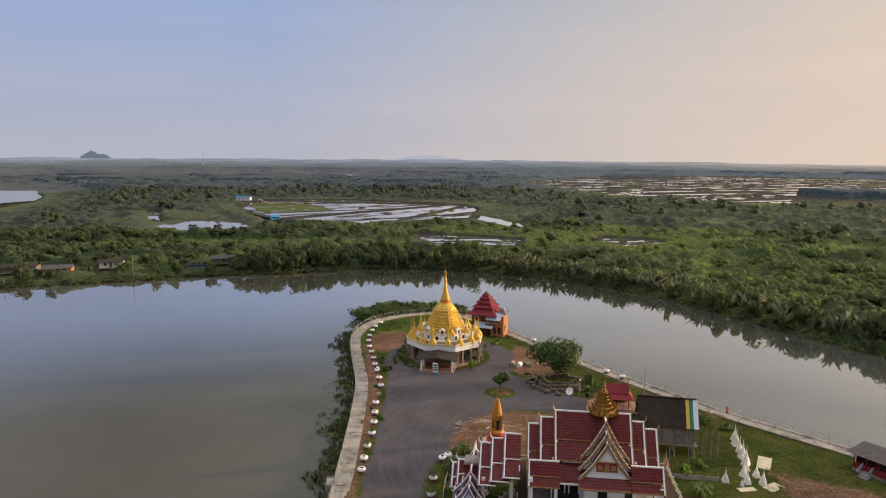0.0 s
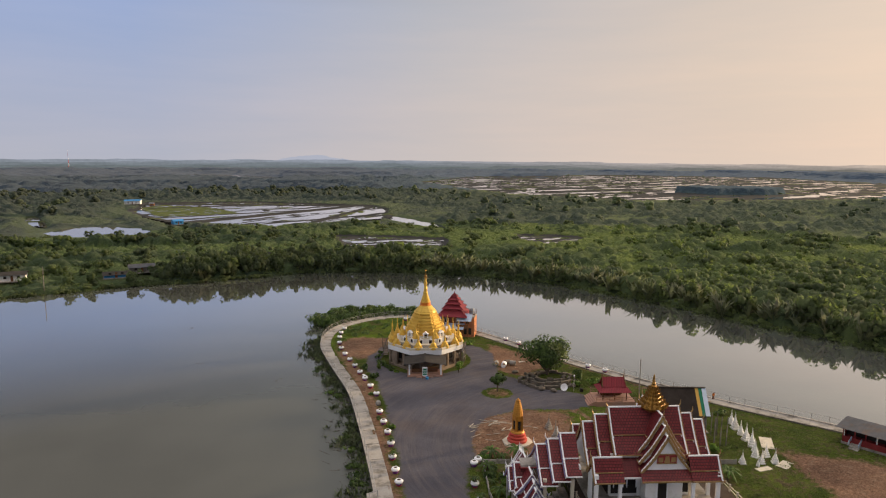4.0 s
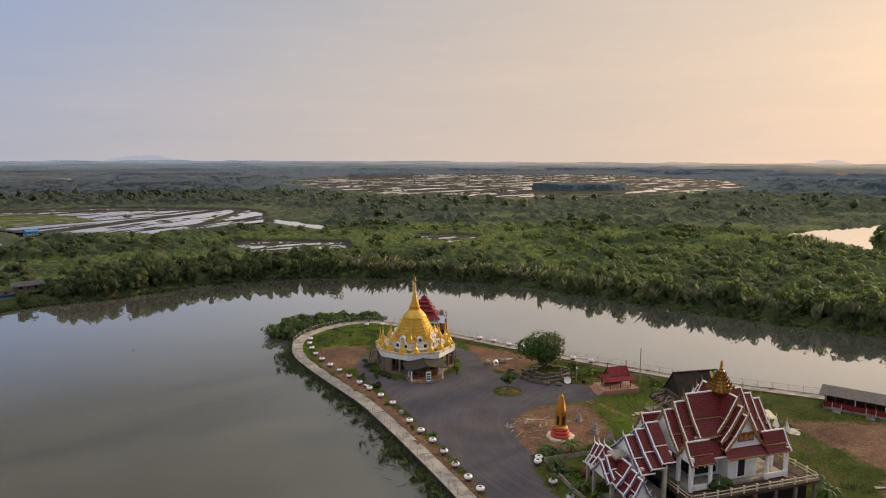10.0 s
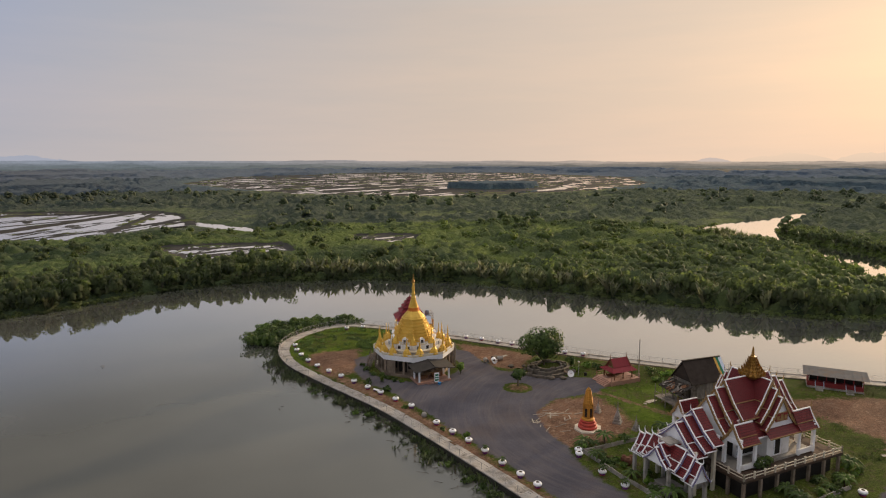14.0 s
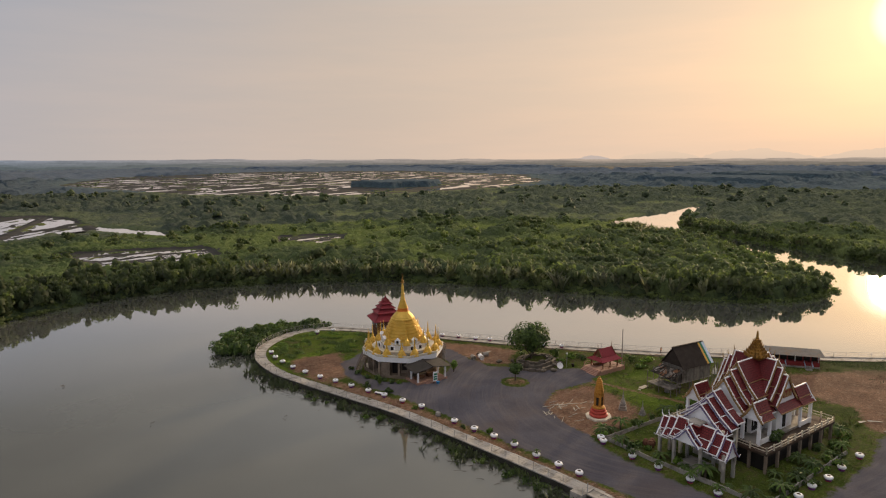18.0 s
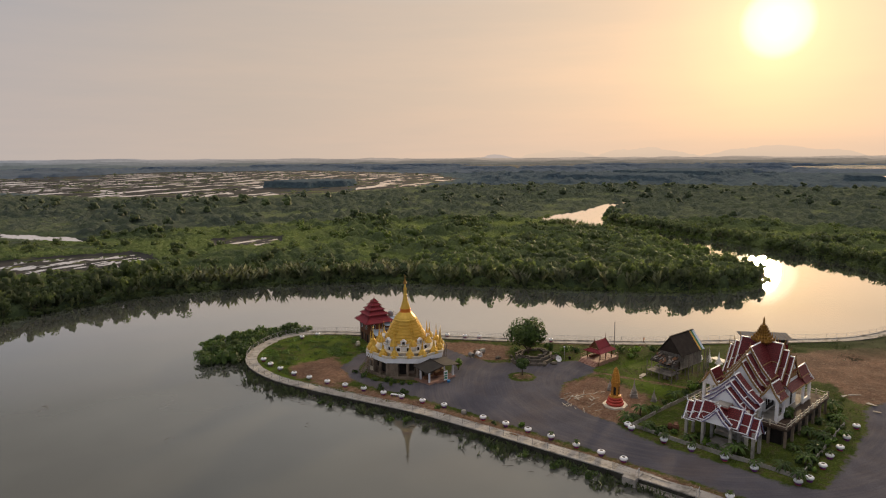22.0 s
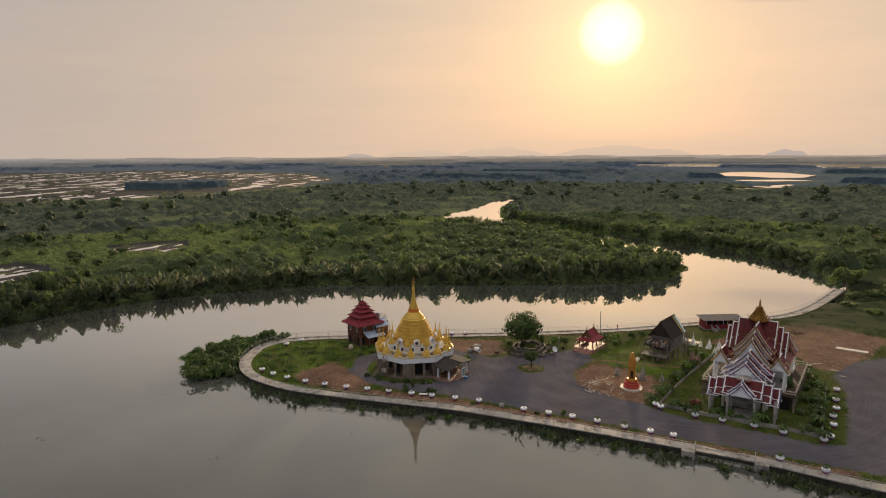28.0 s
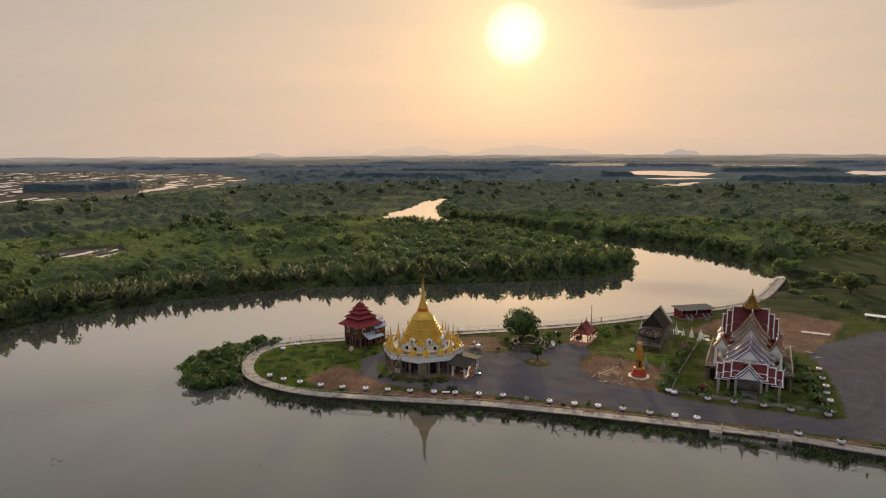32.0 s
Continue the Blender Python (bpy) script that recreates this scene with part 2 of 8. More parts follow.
# ---- materials ----
def surface(name, a, b, scale=1.0, rough=0.7, metal=0.0, bump=0.15, fine=9.0, stain=None, stain_scale=0.25, stain_amount=0.5, vary=0.0, spec=0.22, translucent=0.0, islands=0.0):
    """Two-tone surface with grain, large stains and relief, at world size."""
    m = bpy.data.materials.new(name)
    m.use_nodes = True
    n = Nodes(m.node_tree)
    s = m.node_tree.nodes["Principled BSDF"]
    where = n.add("NewGeometry").outputs["Position"]
    f = n.noise(where, scale)
    g = n.noise(where, scale * fine, 2.0)
    col = n.mix(n.span(n.math("ADD", n.math("MULTIPLY", f, 0.65), n.math("MULTIPLY", g, 0.35)), 0.34, 0.66), a, b)
    if stain:
        k = n.noise(where, stain_scale, 4.0, 0.62)
        col = n.mix(n.math("MULTIPLY", n.span(k, 0.5, 0.72), stain_amount), col, stain)
    if vary:
        r = n.add("ObjectInfo").outputs["Random"]
        col = n.mix(1.0, col, n.mix(r, (1 - vary,) * 3, (1 + vary * 0.6,) * 3), "MULTIPLY")
    if islands:
        r = n.add("NewGeometry").outputs["Random Per Island"]
        col = n.mix(1.0, col, n.mix(r, (1 - islands,) * 3, (1 + islands,) * 3), "MULTIPLY")
    n.put(s.inputs["Base Color"], col)
    n.put(s.inputs["Roughness"], n.span(g, 0.3, 0.7, max(rough - 0.08, 0.02), min(rough + 0.1, 1)))
    s.inputs["Metallic"].default_value = metal
    s.inputs["Specular IOR Level"].default_value = spec
    if bump:
        h = n.add("Bump")
        h.inputs["Strength"].default_value, h.inputs["Distance"].default_value = bump, 0.05
        n.put(h.inputs["Height"], g)
        n.put(s.inputs["Normal"], h.outputs[0])
    if translucent:
        out = m.node_tree.nodes["Material Output"]
        tr = n.add("BsdfTranslucent", i0=col)
        mixed = n.add("MixShader", i0=translucent, i1=s.outputs[0], i2=tr.outputs[0])
        n.put(out.inputs[0], mixed.outputs[0])
    return m


def leaves(name, dark, light, scale, warm=(0.12, 0.13, 0.03), through_light=0.25, patch=0.02, relief=0.12, sparkle=0.25, dim_west=False):
    """Foliage: clumps vary one by one, and by large drifts over the plan."""
    m = bpy.data.materials.new(name)
    m.use_nodes = True
    n = Nodes(m.node_tree)
    s = m.node_tree.nodes["Principled BSDF"]
    geo = n.add("NewGeometry")
    drift = n.noise(geo.outputs["Position"], patch, 3.0, 0.6)
    tone = n.noise(geo.outputs["Position"], scale, 2.0)
    f = n.math("ADD", n.math("MULTIPLY", drift, 0.5), n.math("ADD", n.math("MULTIPLY", tone, 0.6), n.math("MULTIPLY", geo.outputs["Random Per Island"], 0.2)))
    col = n.mix(n.span(f, 0.52, 0.80), dark, light)
    glade = n.noise(geo.outputs["Position"], patch * 0.55, 3.0, 0.55)
    col = n.mix(n.math("MULTIPLY", n.span(glade, 0.52, 0.66), 0.75), col, tuple(c * k for c, k in zip(light, (1.12, 1.22, 0.85))))
    shade = n.noise(geo.outputs["Position"], patch * 1.6, 2.0, 0.5)
    col = n.mix(n.math("MULTIPLY", n.span(shade, 0.54, 0.70), 0.6), col, tuple(c * 0.75 for c in dark))
    col = n.mix(n.math("MULTIPLY", n.span(n.noise(geo.outputs["Position"], patch * 2.3, 2.0), 0.55, 0.75), 0.55), col, warm)
    col = n.mix(1.0, col, n.mix(geo.outputs["Random Per Island"], (1 - sparkle,) * 3, (1 + sparkle,) * 3), "MULTIPLY")
    if dim_west:
        # leaves painted darker to the north-west to offset the front light there
        col = n.mix(1.0, col, n.mix(n.span(n.add("SeparateXYZ", i0=geo.outputs["Position"]).outputs[0], -50.0, 110.0), (0.58, 0.60, 0.66), (1, 1, 1)), "MULTIPLY")
    n.put(s.inputs["Base Color"], col)
    s.inputs["Roughness"].default_value, s.inputs["Specular IOR Level"].default_value = 0.7, 0.2
    s.inputs["Sheen Weight"].default_value, s.inputs["Sheen Roughness"].default_value = 0.09, 0.55
    rel = n.add("Bump")
    rel.inputs["Strength"].default_value, rel.inputs["Distance"].default_value = 0.4, relief
    n.put(rel.inputs["Height"], n.noise(geo.outputs["Position"], 0.22 / relief, 2.0, 0.7))
    n.put(s.inputs["Normal"], rel.outputs[0])
    tr = n.add("BsdfTranslucent", i0=n.mix(1.0, col, (1.5, 1.6, 1.1), "MULTIPLY"))
    n.put(m.node_tree.nodes["Material Output"].inputs[0], n.add("MixShader", i0=through_light, i1=s.outputs[0], i2=tr.outputs[0]).outputs[0])
    return m


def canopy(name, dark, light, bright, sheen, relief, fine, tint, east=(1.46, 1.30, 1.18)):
    """A closed leaf canopy seen from above: tone goes by tree, by glade, by leaf clump and by plan position; a sheen
    stands in for distance haze.
    """
    m = bpy.data.materials.new(name)
    m.use_nodes = True
    n = Nodes(m.node_tree)
    s = m.node_tree.nodes["Principled BSDF"]
    where = n.add("NewGeometry").outputs["Position"]
    tone = n.add("Attribute", attribute_name="tone").outputs["Fac"]
    glade = n.add("Attribute", attribute_name="glade").outputs["Fac"]
    leafy_ = n.noise(where, fine, 4.0, 0.7)
    drift = n.noise(where, 0.012, 3.0, 0.6)
    f = n.math("ADD", n.math("MULTIPLY", tone, 0.55), n.math("ADD", n.math("MULTIPLY", leafy_, 0.5), n.math("MULTIPLY", drift, 0.5)))
    col = n.mix(n.span(f, 0.45, 1.05), dark, light)
    col = n.mix(n.math("MULTIPLY", n.span(n.math("ADD", glade, n.math("MULTIPLY", n.math("SUBTRACT", drift, 0.5), 1.2)), 0.45, 0.9), 0.8), col, bright)
    col = n.mix(1.0, col, n.mix(n.span(leafy_, 0.32, 0.68), (0.74, 0.75, 0.74), (1.20, 1.20, 1.16)), "MULTIPLY")
    # light direction painted by position: darker in the front-lit north-west, lighter in the backlit east
    east_ramp = n.math("ADD", n.add("SeparateXYZ", i0=where).outputs[0], n.math("MULTIPLY", n.math("SUBTRACT", drift, 0.5), 160.0))
    col = n.mix(1.0, col, n.mix(n.span(east_ramp, -60.0, 260.0), (0.68, 0.70, 0.82), east), "MULTIPLY")
    n.put(s.inputs["Base Color"], col)
    s.inputs["Roughness"].default_value, s.inputs["Specular IOR Level"].default_value = 0.9, 0.0
    s.inputs["Sheen Weight"].default_value, s.inputs["Sheen Roughness"].default_value = sheen, 0.55
    s.inputs["Sheen Tint"].default_value = tint + (1,)
    rel = n.add("Bump")
    rel.inputs["Strength"].default_value, rel.inputs["Distance"].default_value = 0.75, relief
    n.put(rel.inputs["Height"], leafy_)
    n.put(s.inputs["Normal"], rel.outputs[0])
    return m


def flats_material():
    m = bpy.data.materials.new("mud_and_paddy")
    m.use_nodes = True
    n = Nodes(m.node_tree)
    s = m.node_tree.nodes["Principled BSDF"]
    where = n.add("NewGeometry").outputs["Position"]
    mud = n.mix(n.span(n.noise(where, 0.05, 4.0, 0.6), 0.35, 0.65), (0.058, 0.054, 0.051), (0.034, 0.035, 0.033))
    grass = n.mix(n.span(n.noise(where, 0.12, 4.0, 0.6), 0.35, 0.65), (0.060, 0.080, 0.026), (0.120, 0.132, 0.040))
    a = n.math("ADD", n.add("Attribute", attribute_name="green").outputs["Fac"], n.math("MULTIPLY", n.math("SUBTRACT", n.noise(where, 0.2, 3.0), 0.5), 0.7))
    n.put(s.inputs["Base Color"], n.mix(n.span(a, 0.38, 0.62), mud, grass))
    s.inputs["Roughness"].default_value, s.inputs["Specular IOR Level"].default_value = 0.9, 0.06
    return m


def tiled(name, a, b, row=0.34, course=0.34, dark=0.28, rough=0.45):
    """Glazed roof tiles: courses along the slope and narrow columns, by local u v."""
    m = bpy.data.materials.new(name)
    m.use_nodes = True
    n = Nodes(m.node_tree)
    s = m.node_tree.nodes["Principled BSDF"]
    uv = n.add("UVMap").outputs[0]
    br = n.add("TexBrick", offset=0.5)
    n.put(br.inputs["Vector"], uv)
    n.put(br.inputs["Color1"], a), n.put(br.inputs["Color2"], b), n.put(br.inputs["Mortar"], tuple(c * dark for c in a))
    br.inputs["Scale"].default_value, br.inputs["Mortar Size"].default_value, br.inputs["Mortar Smooth"].default_value = 1.0, 0.05, 0.3
    br.inputs["Brick Width"].default_value, br.inputs["Row Height"].default_value = row, course
    where = n.add("NewGeometry").outputs["Position"]
    k = n.noise(where, 0.9, 4.0, 0.65)
    col = n.mix(n.math("MULTIPLY", n.span(k, 0.48, 0.75), 0.5), br.outputs[0], tuple(c * 0.55 + 0.015 for c in a))
    n.put(s.inputs["Base Color"], col)
    n.put(s.inputs["Roughness"], n.span(n.noise(where, 5.0), 0.3, 0.7, rough - 0.1, rough + 0.15))
    s.inputs["Specular IOR Level"].default_value = 0.3
    h = n.add("Bump")
    h.inputs["Strength"].default_value, h.inputs["Distance"].default_value = 0.6, 0.05
    n.put(h.inputs["Height"], n.math("SUBTRACT", 1.0, br.outputs["Fac"]))
    n.put(s.inputs["Normal"], h.outputs[0])
    return m


GOLD = surface("gold_paint", (0.74, 0.49, 0.105), (0.60, 0.38, 0.065), 0.7, 0.46, 0.35, 0.05, stain=(0.42, 0.24, 0.05), stain_scale=0.5, stain_amount=0.4)
OLD_GOLD = surface("carved_gilding", (0.38, 0.21, 0.045), (0.18, 0.085, 0.02), 2.0, 0.38, 0.65, 0.3, stain=(0.10, 0.05, 0.02), stain_scale=1.2, stain_amount=0.7)
GILT_DEEP = surface("dull_gold_paint", (0.56, 0.27, 0.045), (0.40, 0.17, 0.03), 1.4, 0.5, 0.3, 0.1, stain=(0.22, 0.10, 0.03), stain_scale=1.1, stain_amount=0.6)
ORANGE = surface("orange_band", (0.62, 0.20, 0.03), (0.55, 0.15, 0.02), 1.0, 0.5, 0.2)
WHITE = surface("white_paint", (0.84, 0.83, 0.81), (0.76, 0.75, 0.73), 0.8, 0.6, stain=(0.42, 0.39, 0.34), stain_scale=0.45, stain_amount=0.55, bump=0.05)
TRIM = surface("white_trim", (0.86, 0.86, 0.87), (0.80, 0.80, 0.82), 1.0, 0.5, stain=(0.56, 0.54, 0.52), stain_scale=0.7, stain_amount=0.35, bump=0.03)
CREAM = surface("cream_plaster", (0.66, 0.60, 0.48), (0.58, 0.51, 0.40), 0.8, 0.65, stain=(0.30, 0.26, 0.2), stain_scale=0.5, stain_amount=0.6)
RED_TILE = tiled("red_roof_tile", (0.200, 0.025, 0.028), (0.135, 0.015, 0.018))
RED_SHEET = tiled("red_roof_sheet", (0.255, 0.028, 0.04), (0.215, 0.024, 0.034), row=0.45, course=6.0, dark=0.6, rough=0.66)
GILT = surface("gilt_trim", (0.40, 0.27, 0.12), (0.27, 0.17, 0.07), 2.0, 0.5, 0.35)
BLUE_TRIM = surface("blue_violet_trim", (0.20, 0.19, 0.33), (0.15, 0.14, 0.25), 2.0, 0.5)
CONCRETE = surface("weathered_concrete", (0.40, 0.37, 0.33), (0.30, 0.275, 0.245), 0.5, 0.85, stain=(0.11, 0.097, 0.076), stain_scale=0.5, stain_amount=0.9, bump=0.3, vary=0.12)
WET_WALL = surface("mossy_wet_wall", (0.075, 0.068, 0.055), (0.040, 0.040, 0.030), 0.6, 0.8, stain=(0.020, 0.026, 0.014), stain_scale=0.7, stain_amount=0.8, bump=0.4)
DAMP = surface("damp_concrete", (0.19, 0.17, 0.14), (0.11, 0.098, 0.08), 0.6, 0.85, stain=(0.035, 0.04, 0.02), stain_scale=0.5, stain_amount=0.8, bump=0.4)
WET_DECK = surface("mossy_wet_deck", (0.085, 0.054, 0.038), (0.042, 0.029, 0.022), 0.5, 0.85, stain=(0.11, 0.090, 0.070), stain_scale=0.5, stain_amount=0.6, bump=0.3)
RAIL = surface("rail_paint", (0.46, 0.44, 0.42), (0.34, 0.32, 0.30), 2.0, 0.6)
BRICK = surface("orange_brick", (0.52, 0.22, 0.10), (0.42, 0.16, 0.075), 1.6, 0.85, stain=(0.2, 0.12, 0.08), stain_amount=0.5, bump=0.3)
BROWN_WALL = surface("brown_plank_wall", (0.17, 0.07, 0.045), (0.12, 0.05, 0.033), 1.4, 0.75, stain=(0.07, 0.04, 0.03), bump=0.3)
OLD_WALL = surface("stained_masonry", (0.30, 0.235, 0.175), (0.17, 0.125, 0.092), 0.7, 0.9, stain=(0.09, 0.075, 0.055), stain_scale=0.4, stain_amount=0.8, bump=0.4)
GREY_WOOD = surface("weathered_boards", (0.27, 0.245, 0.215), (0.17, 0.15, 0.13), 1.2, 0.9, stain=(0.06, 0.05, 0.045), stain_scale=0.6, stain_amount=0.7, bump=0.4, vary=0.3)
DARK_ROOF = surface("blackened_roof", (0.050, 0.039, 0.032), (0.026, 0.020, 0.017), 0.9, 0.95, stain=(0.06, 0.05, 0.042), stain_scale=0.4, stain_amount=0.5, bump=0.5)
SLATE = surface("grey_cement_roof", (0.060, 0.053, 0.047), (0.034, 0.030, 0.027), 0.7, 0.9, stain=(0.05, 0.045, 0.035), stain_scale=0.5, stain_amount=0.7, bump=0.5)
TIN = surface("zinc_sheet", (0.30, 0.31, 0.33), (0.22, 0.23, 0.25), 0.8, 0.6, 0.25, 0.1, stain=(0.25, 0.17, 0.12), stain_scale=0.5, stain_amount=0.5)
DARK_TIN = surface("tarnished_sheet", (0.110, 0.112, 0.122), (0.070, 0.072, 0.080), 0.8, 0.85, 0.0, 0.1, stain=(0.14, 0.09, 0.06), stain_scale=0.6, stain_amount=0.6)
BLUE_TIN = surface("pale_blue_sheet", (0.46, 0.55, 0.68), (0.38, 0.47, 0.6), 0.8, 0.45, 0.2, 0.08)
BLUE = surface("blue_sheet", (0.05, 0.26, 0.55), (0.04, 0.2, 0.45), 0.8, 0.5)
# near-black standing in for shade inside openings and niches; also a bin's colour
DARK = surface("shade_black", (0.03, 0.026, 0.022), (0.02, 0.017, 0.015), 1.0, 0.8)
GLASS = surface("window_glass", (0.03, 0.035, 0.04), (0.02, 0.022, 0.027), 1.0, 0.12, spec=0.8, bump=0)
WOOD = surface("brown_wood", (0.20, 0.095, 0.045), (0.13, 0.06, 0.03), 1.5, 0.7, bump=0.2)
PINK_FLOOR = surface("pink_tile_floor", (0.42, 0.25, 0.19), (0.35, 0.2, 0.15), 2.0, 0.6)
RED_BASE = surface("red_ochre_paint", (0.52, 0.075, 0.05), (0.42, 0.055, 0.04), 1.2, 0.6, stain=(0.3, 0.1, 0.08))
RED_WALL = surface("red_wall_paint", (0.27, 0.035, 0.035), (0.2, 0.028, 0.028), 1.0, 0.65)
VIOLET = surface("violet_band", (0.14, 0.045, 0.22), (0.2, 0.05, 0.14), 3.0, 0.6)
SOIL = surface("potting_soil", (0.06, 0.045, 0.03), (0.04, 0.03, 0.02), 4.0, 0.95)
GREYSTONE = surface("grey_lichened_plaster", (0.36, 0.34, 0.31), (0.24, 0.225, 0.2), 1.6, 0.9, stain=(0.1, 0.09, 0.075), stain_scale=1.2, stain_amount=0.7, bump=0.3)
PINKSTONE = surface("faded_pink_plaster", (0.36, 0.22, 0.18), (0.28, 0.19, 0.16), 1.6, 0.9, stain=(0.15, 0.11, 0.09), stain_scale=1.2, stain_amount=0.6)
ROCK = surface("rockery_stone", (0.17, 0.145, 0.118), (0.11, 0.094, 0.075), 0.9, 0.92, stain=(0.06, 0.055, 0.045), stain_scale=0.7, stain_amount=0.7, bump=0.6)
DEBRIS = surface("pale_boards", (0.46, 0.41, 0.34), (0.33, 0.29, 0.235), 2.0, 0.8, vary=0.25)
BARK = surface("bark", (0.13, 0.10, 0.075), (0.075, 0.058, 0.043), 3.0, 0.95, bump=0.5)
RUST = surface("rusted_iron", (0.16, 0.07, 0.04), (0.1, 0.045, 0.03), 2.0, 0.85)
CLOTH_Y = surface("yellow_cloth", (0.66, 0.40, 0.10), (0.58, 0.34, 0.08), 2.0, 0.85)
CLOTH_G = surface("green_cloth", (0.035, 0.21, 0.12), (0.03, 0.17, 0.1), 2.0, 0.85)
CLOTH_W = surface("pale_cloth", (0.62, 0.70, 0.80), (0.55, 0.62, 0.72), 2.0, 0.85)
LEAF = leaves("mangrove_leaves", dim_west=True, relief=0.3, sparkle=0.14, dark=(0.088, 0.116, 0.052), light=(0.156, 0.194, 0.070), scale=0.15, warm=(0.090, 0.100, 0.042), through_light=0.55)
LOW_LEAF = leaves("thicket_leaves", dim_west=True, relief=0.3, sparkle=0.12, dark=(0.098, 0.126, 0.052), light=(0.168, 0.210, 0.066), scale=0.12, warm=(0.100, 0.112, 0.046), through_light=0.55, patch=0.016)
TREE_MID = leaves("marsh_tree_leaves", dim_west=True, relief=0.4, sparkle=0.12, dark=(0.066, 0.088, 0.052), light=(0.112, 0.140, 0.068), scale=0.10, warm=(0.112, 0.134, 0.082), through_light=0.4, patch=0.012)
LEAF_GARDEN = leaves("garden_leaves", (0.036, 0.062, 0.017), (0.080, 0.124, 0.027), 0.6, patch=0.15)
LEAF_BRIGHT = leaves("bright_bush_leaves", (0.065, 0.12, 0.018), (0.14, 0.225, 0.032), 0.6, patch=0.1)
FROND = leaves("palm_fronds", (0.092, 0.110, 0.046), (0.178, 0.190, 0.078), 0.3, warm=(0.220, 0.180, 0.090), patch=0.05)
TIP_LEAF = leaves("shore_bush_leaves", (0.040, 0.070, 0.020), (0.088, 0.138, 0.030), 0.5, patch=0.12)
MEADOW = leaves("meadow_blades", (0.032, 0.043, 0.017), (0.058, 0.070, 0.024), 0.5, warm=(0.060, 0.050, 0.030), patch=0.1)
WEEDS = leaves("water_weed_leaves", (0.040, 0.056, 0.022), (0.082, 0.110, 0.032), 0.5, warm=(0.075, 0.062, 0.038), patch=0.2)
GRASS = leaves("grass_blades", (0.052, 0.084, 0.013), (0.105, 0.145, 0.020), 0.7, warm=(0.145, 0.118, 0.05), patch=0.12)


def ground_material():
    m = bpy.data.materials.new("temple_ground")
    m.use_nodes = True
    n = Nodes(m.node_tree)
    s = m.node_tree.nodes["Principled BSDF"]
    where = n.add("NewGeometry").outputs["Position"]
    big, mid, small, tiny = n.noise(where, 0.03, 4.0), n.noise(where, 0.16, 4.0, 0.6), n.noise(where, 0.9, 4.0, 0.65), n.noise(where, 6.0, 2.0)
    grass = n.mix(n.span(mid, 0.36, 0.62), (0.046, 0.066, 0.015), (0.098, 0.124, 0.022))
    grass = n.mix(n.span(n.math("ADD", n.math("MULTIPLY", small, 0.6), n.math("MULTIPLY", mid, 0.4)), 0.49, 0.63), grass, (0.105, 0.080, 0.046))
    grass = n.mix(n.math("MULTIPLY", n.add("Attribute", attribute_name="lush").outputs["Fac"], n.span(n.math("ADD", n.math("MULTIPLY", mid, 0.6), n.math("MULTIPLY", small, 0.4)), 0.60, 0.44)), grass, n.mix(n.span(small, 0.35, 0.65), (0.085, 0.128, 0.018), (0.140, 0.190, 0.026)))
    dirt = n.mix(n.span(mid, 0.35, 0.65), (0.275, 0.158, 0.098), (0.172, 0.102, 0.067))
    dirt = n.mix(n.span(small, 0.52, 0.75), dirt, (0.33, 0.225, 0.150))
    # wheel tracks that swing round the forecourt
    rel = n.add("SeparateXYZ", i0=n.add("VectorMath", operation="SUBTRACT", i0=where, i1=(24.0, 92.0, 0.0)).outputs[0])
    out = n.math("SQRT", n.math("ADD", n.math("POWER", rel.outputs[0], 2.0), n.math("POWER", rel.outputs[1], 2.0)))
    swing = n.math("MULTIPLY", n.math("ARCTAN2", rel.outputs[1], rel.outputs[0]), 2.2)
    arc = n.add("CombineXYZ", i0=n.math("MULTIPLY", out, 1.3), i1=swing, i2=0.0).outputs[0]
    streak = n.noise(arc, 0.8, 4.0, 0.62)
    rut = n.noise(arc, 2.6, 2.0, 0.5)
    road = n.mix(n.span(mid, 0.35, 0.65), (0.134, 0.125, 0.139), (0.101, 0.095, 0.108))
    road = n.mix(n.math("MULTIPLY", n.span(streak, 0.46, 0.70), 0.45), road, (0.195, 0.165, 0.155))
    road = n.mix(n.math("MULTIPLY", n.span(rut, 0.54, 0.72), 0.35), road, (0.075, 0.070, 0.075))
    road = n.mix(n.math("MULTIPLY", n.span(n.noise(where, 0.09, 3.0, 0.6), 0.50, 0.66), 0.4), road, (0.140, 0.108, 0.094))

    def mask(key, soft):
        a = n.add("Attribute", attribute_name=key).outputs["Fac"]
        wob = n.math("ADD", n.math("MULTIPLY", n.math("SUBTRACT", small, 0.5), 0.75), n.math("MULTIPLY", n.math("SUBTRACT", mid, 0.5), 0.75))
        return n.span(n.math("ADD", a, wob), 0.5 - soft, 0.5 + soft)
    col = n.mix(mask("dirt", 0.14), grass, dirt)
    col = n.mix(1.0, col, n.mix(n.span(tiny, 0.32, 0.68), (0.68, 0.68, 0.68), (1.28, 1.28, 1.28)), "MULTIPLY")
    col = n.mix(1.0, col, n.mix(n.span(n.noise(where, 2.2, 3.0, 0.6), 0.35, 0.65), (0.76, 0.76, 0.76), (1.20, 1.20, 1.20)), "MULTIPLY")
    col = n.mix(n.math("MULTIPLY", n.span(n.noise(where, 3.6, 2.0, 0.5), 0.67, 0.75), 0.6), col, (0.22, 0.19, 0.15))
    col = n.mix(mask("road", 0.10), col, road)
    col = n.mix(1.0, col, n.mix(n.span(tiny, 0.3, 0.7), (0.88, 0.88, 0.88), (1.10, 1.10, 1.10)), "MULTIPLY")
